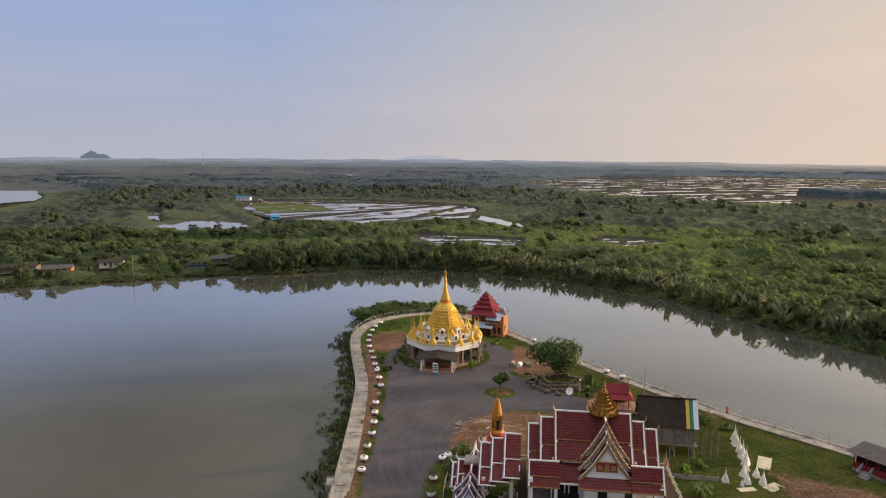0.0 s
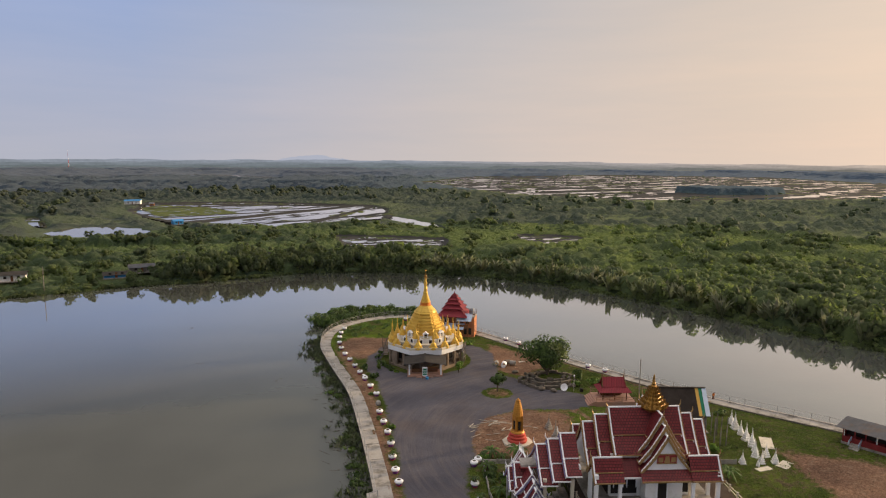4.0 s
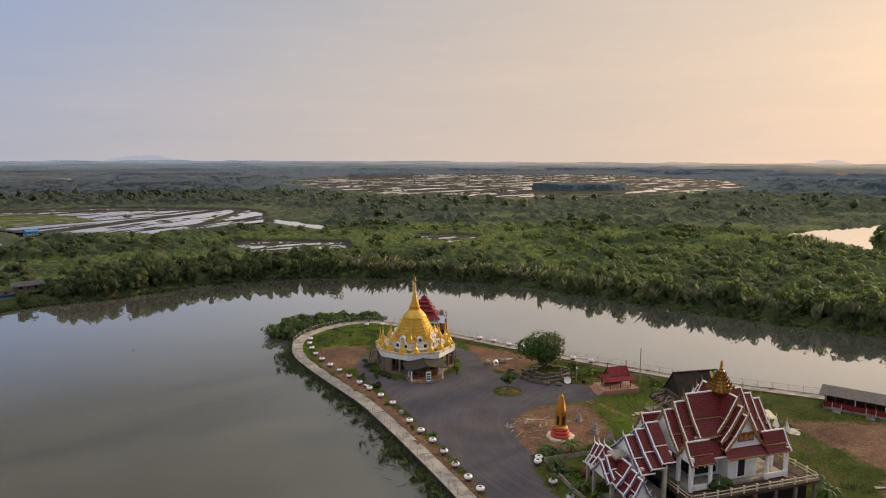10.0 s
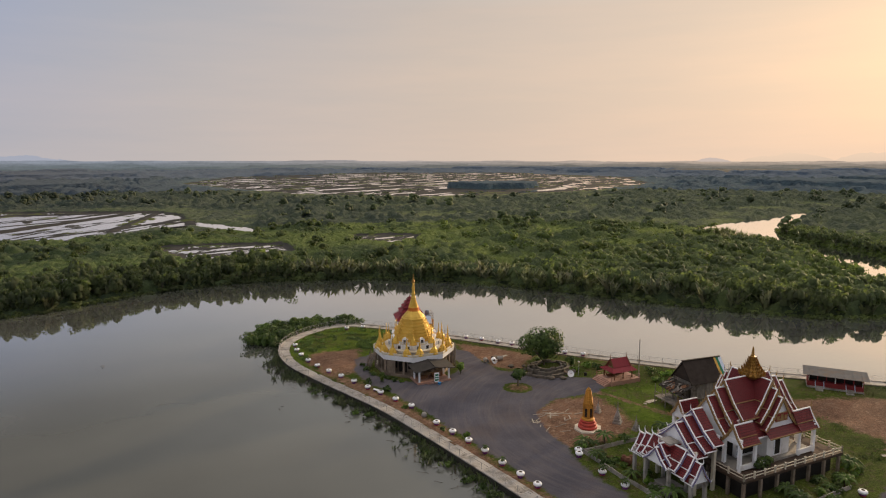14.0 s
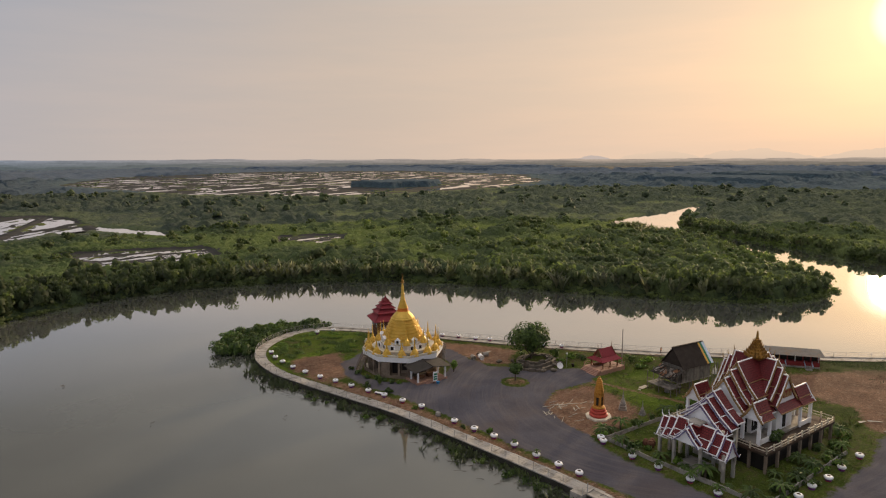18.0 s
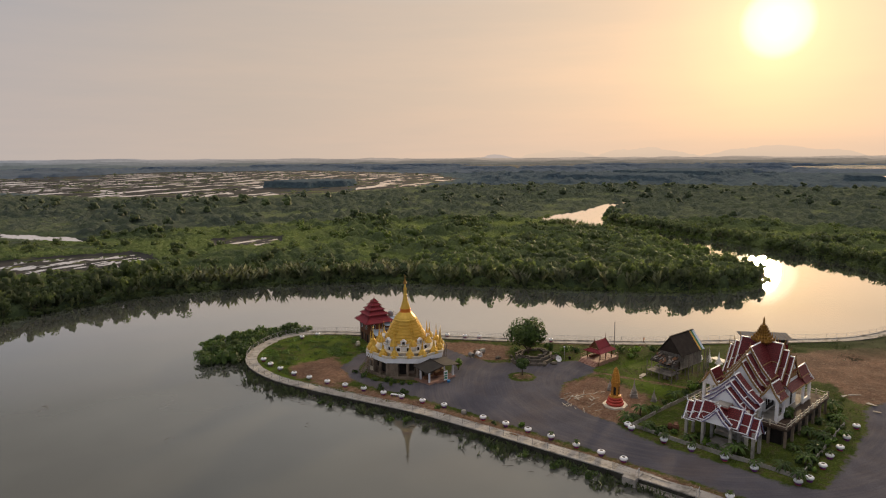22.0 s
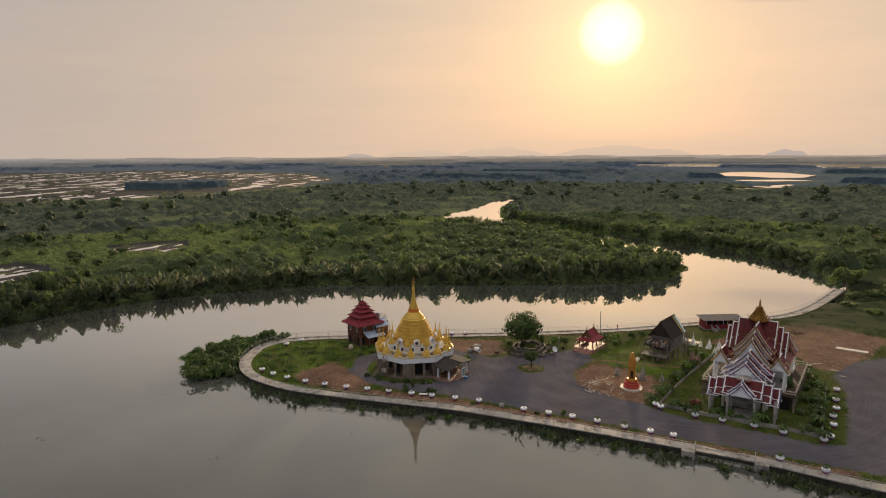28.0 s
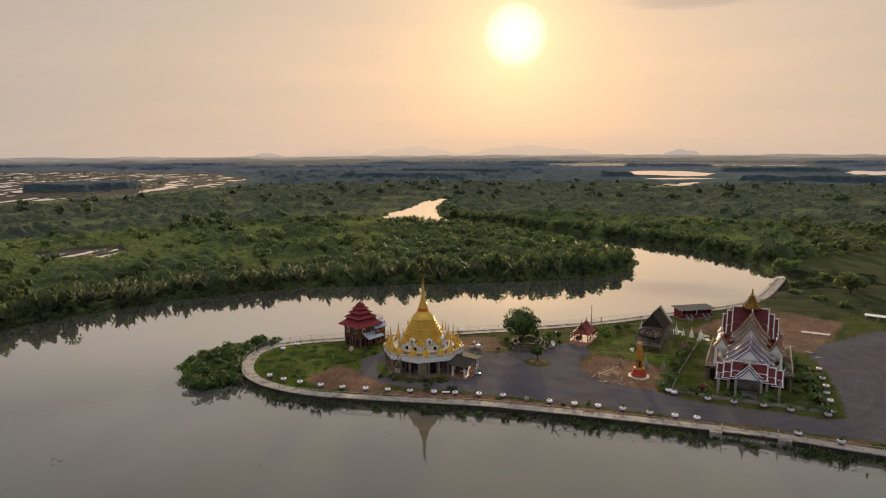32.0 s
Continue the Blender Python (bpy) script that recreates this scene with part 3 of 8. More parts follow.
    wood = n.mix(n.span(n.noise(where, 0.02, 4.0), 0.4, 0.65), (0.045, 0.058, 0.026), (0.070, 0.085, 0.034))
    mud = n.mix(n.span(mid, 0.35, 0.65), (0.040, 0.038, 0.034), (0.024, 0.026, 0.022))
    col = n.mix(n.add("Attribute", attribute_name="wild").outputs["Fac"], col, wood)
    col = n.mix(n.span(n.math("ADD", n.add("Attribute", attribute_name="mud").outputs["Fac"], n.math("MULTIPLY", n.math("SUBTRACT", mid, 0.5), 0.6)), 0.4, 0.6), col, mud)
    n.put(s.inputs["Base Color"], col)
    s.inputs["Roughness"].default_value, s.inputs["Specular IOR Level"].default_value = 0.95, 0.02
    s.inputs["Diffuse Roughness"].default_value = 0.8
    h = n.add("Bump")
    h.inputs["Strength"].default_value, h.inputs["Distance"].default_value = 0.5, 0.12
    n.put(h.inputs["Height"], n.math("ADD", small, n.math("MULTIPLY", tiny, 0.4)))
    n.put(s.inputs["Normal"], h.outputs[0])
    return m


def water_material(name="river_water", silt=(0.110, 0.112, 0.100), ripple=0.012):
    m = bpy.data.materials.new(name)
    m.use_nodes = True
    n = Nodes(m.node_tree)
    n.t.nodes.remove(m.node_tree.nodes["Principled BSDF"])
    where = n.add("NewGeometry").outputs["Position"]
    b = n.add("Bump")
    b.inputs["Strength"].default_value, b.inputs["Distance"].default_value = ripple, 0.3
    n.put(b.inputs["Height"], n.math("ADD", n.noise(where, 0.9, 3.0), n.math("MULTIPLY", n.noise(where, 0.12, 2.0), 1.5)))
    deep = n.mix(n.span(n.noise(where, 0.025, 3.0), 0.35, 0.65), silt, tuple(c * 0.75 for c in silt))
    body = n.add("BsdfDiffuse", i0=deep)
    gloss = n.add("BsdfGlossy", i0=(1, 1, 1), i1=0.014)
    n.put(gloss.inputs["Normal"], b.outputs[0])
    lw = n.add("LayerWeight", i0=0.5)
    n.put(lw.inputs["Normal"], b.outputs[0])
    k = n.ramp(lw.outputs["Facing"], [(0.0, (0.03,) * 3), (0.42, (0.06,) * 3), (0.56, (0.14,) * 3), (0.68, (0.27,) * 3), (0.77, (0.62,) * 3), (0.88, (0.92,) * 3), (1.0, (0.96,) * 3)])
    # the mirror is weakened westward to dim the sky's reflection there
    k = n.math("MULTIPLY", k, n.span(n.add("SeparateXYZ", i0=where).outputs[0], 0.0, -110.0, 1.0, 0.70))
    mixed = n.add("MixShader", i0=k, i1=body.outputs[0], i2=gloss.outputs[0])
    n.put(m.node_tree.nodes["Material Output"].inputs[0], mixed.outputs[0])
    return m


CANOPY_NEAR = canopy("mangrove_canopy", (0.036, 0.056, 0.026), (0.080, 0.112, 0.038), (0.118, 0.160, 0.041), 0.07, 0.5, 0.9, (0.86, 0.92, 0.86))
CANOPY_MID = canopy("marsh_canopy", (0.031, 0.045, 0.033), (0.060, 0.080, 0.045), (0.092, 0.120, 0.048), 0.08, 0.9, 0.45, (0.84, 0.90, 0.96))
# blue distance haze is mixed into these two base colours
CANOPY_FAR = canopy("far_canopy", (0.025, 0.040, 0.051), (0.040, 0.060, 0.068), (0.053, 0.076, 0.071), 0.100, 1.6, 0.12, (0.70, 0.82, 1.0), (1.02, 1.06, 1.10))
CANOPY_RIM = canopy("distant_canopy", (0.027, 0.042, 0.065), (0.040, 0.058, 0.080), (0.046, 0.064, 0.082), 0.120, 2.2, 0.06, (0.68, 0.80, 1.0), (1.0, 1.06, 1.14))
FLATS = flats_material()
GROUND, RIVER_WATER = ground_material(), water_material()
POND_WATER = water_material("pond_water", (0.15, 0.13, 0.10), 0.01)


# ---- building blocks ----
class Shape:
    """Collects corners and faces of one part."""

    def __init__(self):
        self.v, self.f, self.uv = [], [], {}

    def face(self, pts, uv=None):
        k = len(self.v)
        self.v += [tuple(p) for p in pts]
        if uv:
            self.uv[len(self.f)] = uv
        self.f.append(tuple(range(k, k + len(pts))))
        return self

    def solid(self, low, top):
        """A closed body between two outlines of the same number of corners (counter-clockwise from above)."""
        k, n = len(self.v), len(low)
        self.v += [tuple(p) for p in low] + [tuple(p) for p in top]
        self.f.append(tuple(range(k + n - 1, k - 1, -1)))
        self.f.append(tuple(range(k + n, k + 2 * n)))
        for i in range(n):
            j = (i + 1) % n
            self.f.append((k + i, k + j, k + n + j, k + n + i))
        return self

    def box(self, x, y, z, sx, sy, sz, turn=0.0, taper=1.0):
        """A box on z, its middle at x y; taper shrinks its top."""
        c, s = math.cos(radians(turn)), math.sin(radians(turn))
        ring = [(-sx / 2, -sy / 2), (sx / 2, -sy / 2), (sx / 2, sy / 2), (-sx / 2, sy / 2)]
        low = [(x + a * c - b * s, y + a * s + b * c, z) for a, b in ring]
        top = [(x + taper * (a * c - b * s), y + taper * (a * s + b * c), z + sz) for a, b in ring]
        return self.solid(low, top)

    def prism(self, poly, z0, z1):
        return self.solid([(x, y, z0) for x, y in poly], [(x, y, z1) for x, y in poly])

    def lathe(self, profile, n=12, x=0.0, y=0.0, z=0.0, turn=0.0, sx=1.0):
        """Rings of (radius, height) from below to above."""
        k = len(self.v)
        for r, h in profile:
            for i in range(n):
                a = 6.28318 * i / n + radians(turn)
                self.v.append((x + sx * r * math.cos(a), y + r * math.sin(a), z + h))
        for j in range(len(profile) - 1):
            for i in range(n):
                a, b = k + j * n + i, k + j * n + (i + 1) % n
                self.f.append((a, b, b + n, a + n))
        self.f.append(tuple(k + i for i in range(n - 1, -1, -1)))
        self.f.append(tuple(k + (len(profile) - 1) * n + i for i in range(n)))
        return self

    def rod(self, p, q, r=0.05, r2=None, n=5):
        p, q = Vector(p), Vector(q)
        d = (q - p).normalized()
        a = d.orthogonal().normalized()
        b = d.cross(a)
        r2 = r if r2 is None else r2
        ring = [(math.cos(6.28318 * i / n), math.sin(6.28318 * i / n)) for i in range(n)]
        return self.solid([p + r * (c * a + s * b) for c, s in ring], [q + r2 * (c * a + s * b) for c, s in ring])

    def beam(self, p, q, wide, high):
        """A squared bar from p to q, its top side up."""
        p, q = Vector(p), Vector(q)
        d = (q - p).normalized()
        side = d.cross(Vector((0, 0, 1)))
        side = side.normalized() if side.length > 1e-4 else Vector((1, 0, 0))
        u = side.cross(d)
        ring = [(-wide / 2, -high / 2), (wide / 2, -high / 2), (wide / 2, high / 2), (-wide / 2, high / 2)]
        return self.solid([p + side * a + u * b for a, b in ring], [q + side * a + u * b for a, b in ring])

    def slab(self, a, b, c, d, thick):
        """A sheet with thickness through four corners, its lower face below them; uv in metres, u along a-b."""
        a, b, c, d = (Vector(p) for p in (a, b, c, d))
        nrm = (b - a).cross(d - a).normalized()
        if nrm.z < 0:
            nrm = -nrm
        w, h = (b - a).length, (d - a).length
        self.face([a, b, c, d], [(0, 0), (w, 0), ((c - d).length, h), (0, h)])
        e = [p - nrm * thick for p in (a, b, c, d)]
        self.face([e[3], e[2], e[1], e[0]])
        for p, q, r, s in ((a, b, e[1], e[0]), (b, c, e[2], e[1]), (c, d, e[3], e[2]), (d, a, e[0], e[3])):
            self.face([p, s, r, q])
        return self

    def mesh(self, name, material, smooth=False):
        me = bpy.data.meshes.new(name)
        me.from_pydata(self.v, [], self.f)
        if self.uv:
            layer = me.uv_layers.new(name="UVMap").data
            for i, uv in self.uv.items():
                for k, c in zip(me.polygons[i].loop_indices, uv):
                    layer[k].uv = c
        bm = bmesh.new()
        bm.from_mesh(me)
        bmesh.ops.recalc_face_normals(bm, faces=bm.faces)
        bm.to_mesh(me)
        bm.free()
        me.materials.append(material)
        if smooth:
            me.shade_smooth()
        return me


def part(name, shape, material, parent=None, label="", smooth=False):
    ob = new(name, shape.mesh(name, material, smooth) if isinstance(shape, Shape) else shape)
    if parent is not None:
        ob.parent = parent
    return tagged(ob, label)


def thing(name, label, category, x=0.0, y=0.0, z=0.0, turn=0.0, group="", kind=""):
    ob = new(name)
    ob.empty_display_size = 0.3
    ob.matrix_basis = pose(x, y, z, 0, 0, turn)
    return tagged(ob, label, category, group, kind)


def smooth_line(pts, step=2.5):
    """An even run of points along a soft curve through pts."""
    p = np.array(pts, float)
    p = np.vstack([2 * p[0] - p[1], p, 2 * p[-1] - p[-2]])
    out = []
    for i in range(1, len(p) - 2):
        n = max(2, int(np.hypot(*(p[i + 1] - p[i])) / 0.5))
        for t in np.arange(n) / n:
            out.append(0.5 * (2 * p[i] + (p[i + 1] - p[i - 1]) * t + (2 * p[i - 1] - 5 * p[i] + 4 * p[i + 1] - p[i + 2]) * t * t
                              + (3 * p[i] - p[i - 1] - 3 * p[i + 1] + p[i + 2]) * t ** 3))
    out = np.array(out + [p[-2]])
    s = np.concatenate([[0], np.cumsum(np.hypot(*np.diff(out, axis=0).T))])
    n = max(2, int(round(s[-1] / step)))
    q = np.linspace(0, s[-1], n + 1)
    return np.stack([np.interp(q, s, out[:, 0]), np.interp(q, s, out[:, 1])], 1)


def inward(line):
    """Unit normals to the right of a line's run."""
    d = np.gradient(line, axis=0)
    d /= np.hypot(d[:, 0], d[:, 1])[:, None]
    return np.stack([d[:, 1], -d[:, 0]], 1)


def quads_mesh(name, verts, material, quads=None, normals=None, to_camera=False):
    """One mesh from an array of corners, four to a face; normals: soft shading, one to a corner. The last flag turns
    faces toward the camera's side.
    """
    me = bpy.data.meshes.new(name)
    verts = np.asarray(verts, np.float32).reshape(-1, 3)
    if to_camera:
        f = verts.reshape(-1, 4, 3)
        g = np.cross(f[:, 1] - f[:, 0], f[:, 3] - f[:, 0])
        turned = (g @ np.array((-0.6, -0.7, 0.35), np.float32)) < 0
        f[turned] = f[turned][:, ::-1]
    idx = np.arange(len(verts), dtype=np.int32) if quads is None else np.asarray(quads, np.int32).ravel()
    me.vertices.add(len(verts))
    me.vertices.foreach_set("co", verts.ravel())
    me.loops.add(len(idx))
    me.loops.foreach_set("vertex_index", idx)
    n = len(idx) // 4
    me.polygons.add(n)
    me.polygons.foreach_set("loop_start", np.arange(0, 4 * n, 4, dtype=np.int32))
    me.update(calc_edges=True)
    if normals is not None:
        me.polygons.foreach_set("use_smooth", np.ones(n, bool))
        me.normals_split_custom_set_from_vertices(np.asarray(normals, np.float32).reshape(-1, 3))
    me.materials.append(material)
    return me


# ---- the ground: one sheet to the horizon ----
def steps(lo, hi, fine, a, b, far):
    """Grid lines: fine between a and b, widening outward to lo and hi."""
    mid = list(np.arange(a, b + 1e-6, fine))
    out, x, d = [], mid[-1], fine
    while x < hi:
        d = min(d * 1.11, far)
        x += d
        out.append(x)
    left, x, d = [], mid[0], fine
    while x > lo:
        d = min(d * 1.11, far)
        x -= d
        left.append(x)
    return np.array(left[::-1] + mid + out)


gx, gy = steps(-4900, 4900, 0.9, -24, 80, 150), steps(-4900, 4900, 0.9, 40, 182, 150)
# keep cells near the far banks small enough to follow the water's edge
gx = np.unique(np.concatenate([gx, np.arange(-200, 520, 5.0), np.arange(520, 1100, 20.0)]))
gy = np.unique(np.concatenate([gy, np.arange(40, 700, 5.0), np.arange(700, 1760, 20.0)]))
GX, GY = np.meshgrid(gx, gy)
gap = edge_gap(RIVER, GX.ravel(), GY.ravel())
fx, fy = GX.ravel(), GY.ravel()
on_point = (fx > -30) & (fy < 190) & (fx + 0.62 * fy < 142) & (fy > -900)
inland = np.clip((-gap - np.where(on_point, 0.9, 0.0)) / np.where(on_point, 0.8, 4.0), 0, 1)
lie = np.where(on_point, 0.0, -0.55) + 0.07 * waves(fx, fy, 9.0, 3) + 0.10 * waves(fx, fy, 31.0, 4) * np.clip(-gap / 12, 0, 1)
wet = np.zeros(fx.shape)
for p in PONDS:
    wet = np.maximum(wet, np.clip((1.35 - in_pond(p, fx, fy)) * 3, 0, 1))
for f in FIELDS:
    wet = np.maximum(wet, np.clip(edge_gap(list(f), fx, fy) / 10 + 0.5, 0, 1))
lie = np.where(wet > 0.01, -1.6, lie)
hill = 0.9 * np.exp(-(((fx - 24.0) / 4.4) ** 2 + ((fy - 121.5) / 3.6) ** 2) ** 2)
heap = 0.5 * np.exp(-(((fx - 6.5) / 3.2) ** 2 + ((fy - 100.5) / 2.2) ** 2))
knoll = 0.35 * np.exp(-(((fx - 10.9) / 1.7) ** 2 + ((fy - 115.8) / 1.6) ** 2) ** 2)
gz = np.where(inland > 0, -3.2 + (lie + hill + heap + knoll + 3.2) * inland, -3.2)
ny, nx = GX.shape
i = np.arange((ny - 1) * nx).reshape(ny - 1, nx)[:, :-1].ravel()
ground_mesh = quads_mesh("ground", np.stack([fx, fy, gz], 1), GROUND, np.stack([i, i + 1, i + 1 + nx, i + nx], 1))
ground_mesh.shade_smooth()


def attribute(me, key, values):
    me.attributes.new(key, "FLOAT", "POINT").data.foreach_set("value", np.asarray(values, np.float32))


attribute(ground_mesh, "road", np.clip(edge_gap(ROAD, fx, fy) / 3.0 + 0.5, 0, 1))
dirt = np.zeros(fx.shape)
for d in DIRT:
    dirt = np.maximum(dirt, np.clip(edge_gap(d, fx, fy) / 5.0 + 0.5, 0, 1))
island = np.maximum(np.exp(-((fx - 10.9) ** 2 + (fy - 115.8) ** 2) / 5.5), 0)
dirt = np.maximum(dirt, 0.62 * np.clip(1.6 - np.abs(fx - np.interp(fy, [86, 95, 102, 108], [25.5, 24, 23, 22])) / 0.8, 0, 1) * ((fy > 86) & (fy < 108)))
attribute(ground_mesh, "dirt", np.maximum(dirt, 0.56 * np.clip(island * 1.6, 0, 1)))
road_a = np.clip(edge_gap(ROAD, fx, fy) / 3.0 + 0.5, 0, 1) * (1 - np.clip(island * 2.2, 0, 1)) * np.clip((np.hypot(fx - 0.7, fy - 138.2) - 9.0) / 1.6, 0, 1)
ground_mesh.attributes["road"].data.foreach_set("value", road_a.astype(np.float32))
meadow = on_point | ((fy < 120) & (fx > 60) & (fx + 0.9 * fy < 215) & (fy < 60))
attribute(ground_mesh, "wild", np.where(meadow, 0.92 * np.clip((fx + 0.3 * fy - 84) / 14, 0, 1), 1.0))
attribute(ground_mesh, "mud", wet)
lush = np.maximum(np.clip((fy - 138) / 14, 0, 1) * np.clip((16 - fx) / 6, 0, 1), np.clip(1 - np.hypot((fx - 20) / 22, (fy - 98) / 12) ** 4, 0, 1))
attribute(ground_mesh, "lush", lush)
tagged(new("ground", ground_mesh), "grass, dirt and grey gravel ground with marsh beyond the river", "ground", kind="structure")

sheet = Shape().face([(-1500, -900, WATER), (560, -900, WATER), (560, 420, WATER), (-1500, 420, WATER)])
tagged(part("water", sheet, RIVER_WATER), "calm brown-green river water mirroring the evening sky", "water", kind="structure")

# ---- ponds and wet fields ----
rng = np.random.RandomState(5)


def blob(cx, cy, rx, ry, turn, n=18, rough=0.22, z=-0.6):
    a = np.linspace(0, 6.283, n, endpoint=False)
    k = 1 + rough * waves(np.cos(a) * 40, np.sin(a) * 40, 45.0, int(rng.randint(9999)))
    u, v = rx * k * np.cos(a), ry * k * np.sin(a)
    c, s = math.cos(radians(turn)), math.sin(radians(turn))
    return [(cx + p * c - q * s, cy + p * s + q * c, z) for p, q in zip(u, v)]


for cx, cy, rx, ry, turn in PONDS:
    tagged(part("pond", Shape().face(blob(cx, cy, rx, ry, turn)), POND_WATER), "shallow bright pond among the mangroves", "pond", kind="structure")


def mud_flats(f, cell, turn, long_, wide, share, seed, name, label):
    """Water over a wet field, and the low mud banks, dykes and paddies that rise out of it."""
    px, py = np.array(f).T
    X, Y = np.meshgrid(np.arange(px.min(), px.max() + 4 * cell, 4 * cell), np.arange(py.min(), py.max() + 4 * cell, 4 * cell))
    ny, nx = X.shape
    i = np.arange((ny - 1) * nx).reshape(ny - 1, nx)[:, :-1].ravel()
    quads = np.stack([i, i + 1, i + 1 + nx, i + nx], 1)
    quads = quads[(edge_gap(list(f), X.ravel(), Y.ravel())[quads] > 0).any(1)]
    sheet_ = quads_mesh("pond", np.stack([X.ravel(), Y.ravel(), np.full(X.size, -0.585)], 1), POND_WATER, quads)
    tagged(new("pond", sheet_), "still shallow water over the wet field", "pond", kind="structure")
    X, Y = np.meshgrid(np.arange(px.min() - 2 * cell, px.max() + 2 * cell, cell), np.arange(py.min() - 2 * cell, py.max() + 2 * cell, cell))
    x, y = X.ravel(), Y.ravel()
    c, s = math.cos(radians(turn)), math.sin(radians(turn))
    u, v = x * c + y * s, -x * s + y * c
    lay = 0.75 * waves(u / long_ * wide, v, wide * 2.6, seed) + 0.55 * waves(u / long_ * wide * 1.5, v, wide * 1.1, seed + 1) + 0.30 * waves(u * 0.6, v, wide * 0.4, seed + 2)
    z = 0.07 * (lay + share)
    bank = np.abs((v + 5 * waves(u, v, wide * 6, seed + 3)) % (wide * 3.1) - wide * 1.5) < cell * 0.6
    z = np.where(bank, np.maximum(z, 0.06), z)
    green = np.clip(waves(x, y, wide * 3.5, seed + 4) * 0.7 + 0.25, 0, 1) * 0.6
    for g in PADDIES:
        q = np.clip(edge_gap(list(g), x, y) / 5 + 0.5, 0, 1)
        green = np.maximum(green, q)
        z = np.maximum(z, 0.05 * q + 0.06 * waves(x * 0.5, y, 9.0, 4) * q)
    for (ax, ay), (bx, by), half, high in DYKES:
        dx, dy = bx - ax, by - ay
        t = np.clip(((x - ax) * dx + (y - ay) * dy) / (dx * dx + dy * dy), 0, 1)
        d = np.hypot(x - ax - t * dx, y - ay - t * dy)
        z = np.maximum(z, high * np.clip(1.35 - d / half, -1, 1))
        green = np.where(d < half * 1.2, green * 0.3, green)
    gap_ = edge_gap(list(f), x, y)
    z = np.maximum(z, 0.3 - np.clip(gap_, -2, 9) / (5.0 + 3.0 * waves(x, y, wide * 2, seed + 5)))
    ny, nx = X.shape
    i = np.arange((ny - 1) * nx).reshape(ny - 1, nx)[:, :-1].ravel()
    quads = np.stack([i, i + 1, i + 1 + nx, i + nx], 1)
    keep = (gap_[quads] > -2 * cell).any(1) & (z[quads] > -0.05).any(1)
    me = quads_mesh(name, np.stack([x, y, -0.6 + np.clip(z, -0.35, 0.9)], 1), FLATS, quads[keep])
    me.shade_smooth()
    attribute(me, "green", green)
    tagged(new(name, me), label, "wetland", kind="stuff")


mud_flats(FIELDS[0], 2.2, 50, 60, 12, -0.30, 41, "paddy_banks", "green paddies, mud banks and earth dykes in still water")
mud_flats(FIELDS[1], 6.0, 24, 95, 24, 0.58, 47, "marsh_banks", "dark mud banks winding through flooded salt pans")
for k in (2, 3, 4):
    mud_flats(FIELDS[k], 1.3, 10, 14, 5, 0.30, 51 + 7 * k, "mud_clearing", "bare grey mud clearing with pools among the mangroves")


for k in (5, 6):
    mud_flats(FIELDS[k], 14.0, 40 * (6 - k) - 78 * (k - 5), 150, 34, 0.25, 80 + 9 * k, "salt_pan_banks", "low banks between far salt pans")


# ---- woods ----
def crown(seed, n, rx, rz, size, low=0.25, lobes=6, flat=0.55):
    """n leaf sprays over a lumpy crown of radius rx and height 2 rz that starts at low: corners and soft normals."""
    r = np.random.RandomState(seed)
    cen = np.clip(r.normal(0, 0.40, (lobes, 3)), -0.62, 0.62) * (rx, rx, rz * 0.8)
    cen[:, 2] += rz + low
    cen[0, :2] *= 0.2
    rad = r.uniform(0.34, 0.56, lobes)
    k = r.randint(0, lobes, n)
    d = r.normal(0, 1, (n, 3))
    d[:, 2] += 0.35
    d /= np.linalg.norm(d, axis=1)[:, None]
    pos = cen[k] + d * rad[k, None] * (rx, rx, rz) * r.uniform(0.82, 1.10, (n, 1))
    nrm = d + r.normal(0, 0.35, (n, 3))
    nrm /= np.linalg.norm(nrm, axis=1)[:, None]
    a = np.cross(nrm, r.normal(0, 1, (n, 3)))
    a /= np.linalg.norm(a, axis=1)[:, None]
    b = np.cross(nrm, a)
    s = size * r.uniform(0.5, 1.2, (n, 1))
    w = s * r.uniform(0.55, 1.0, (n, 1))
    soft = d + (0, 0, flat) + r.normal(0, 0.14, (n, 3))
    soft /= np.linalg.norm(soft, axis=1)[:, None]
    return np.stack([pos - a * s - b * w * 0.6, pos + a * s * 0.4 - b * w, pos + a * s + b * w * 0.5, pos - a * s * 0.5 + b * w], 1), np.repeat(soft[:, None], 4, 1)


def core(rx, rz, low=0.2, n=6):
    """A rough dark heart of a crown."""
    rings = [(0.45, 0.0), (0.62, 0.8), (0.40, 1.35)]
    out, nrm = [], []
    for (r0, h0), (r1, h1) in zip(rings, rings[1:]):
        for i in range(n):
            a, b = 6.2832 * i / n, 6.2832 * (i + 1) / n
            out.append([(rx * r * math.cos(q), rx * r * math.sin(q), low + rz * h) for r, q, h in ((r0, a, h0), (r0, b, h0), (r1, b, h1), (r1, a, h1))])
            nrm.append([(math.cos(q) * 0.8, math.sin(q) * 0.8, 0.6) for q in (a, b, b, a)])
    return np.array(out), np.array(nrm)


def joined(*pairs):
    return np.concatenate([p[0] for p in pairs]), np.concatenate([p[1] for p in pairs])


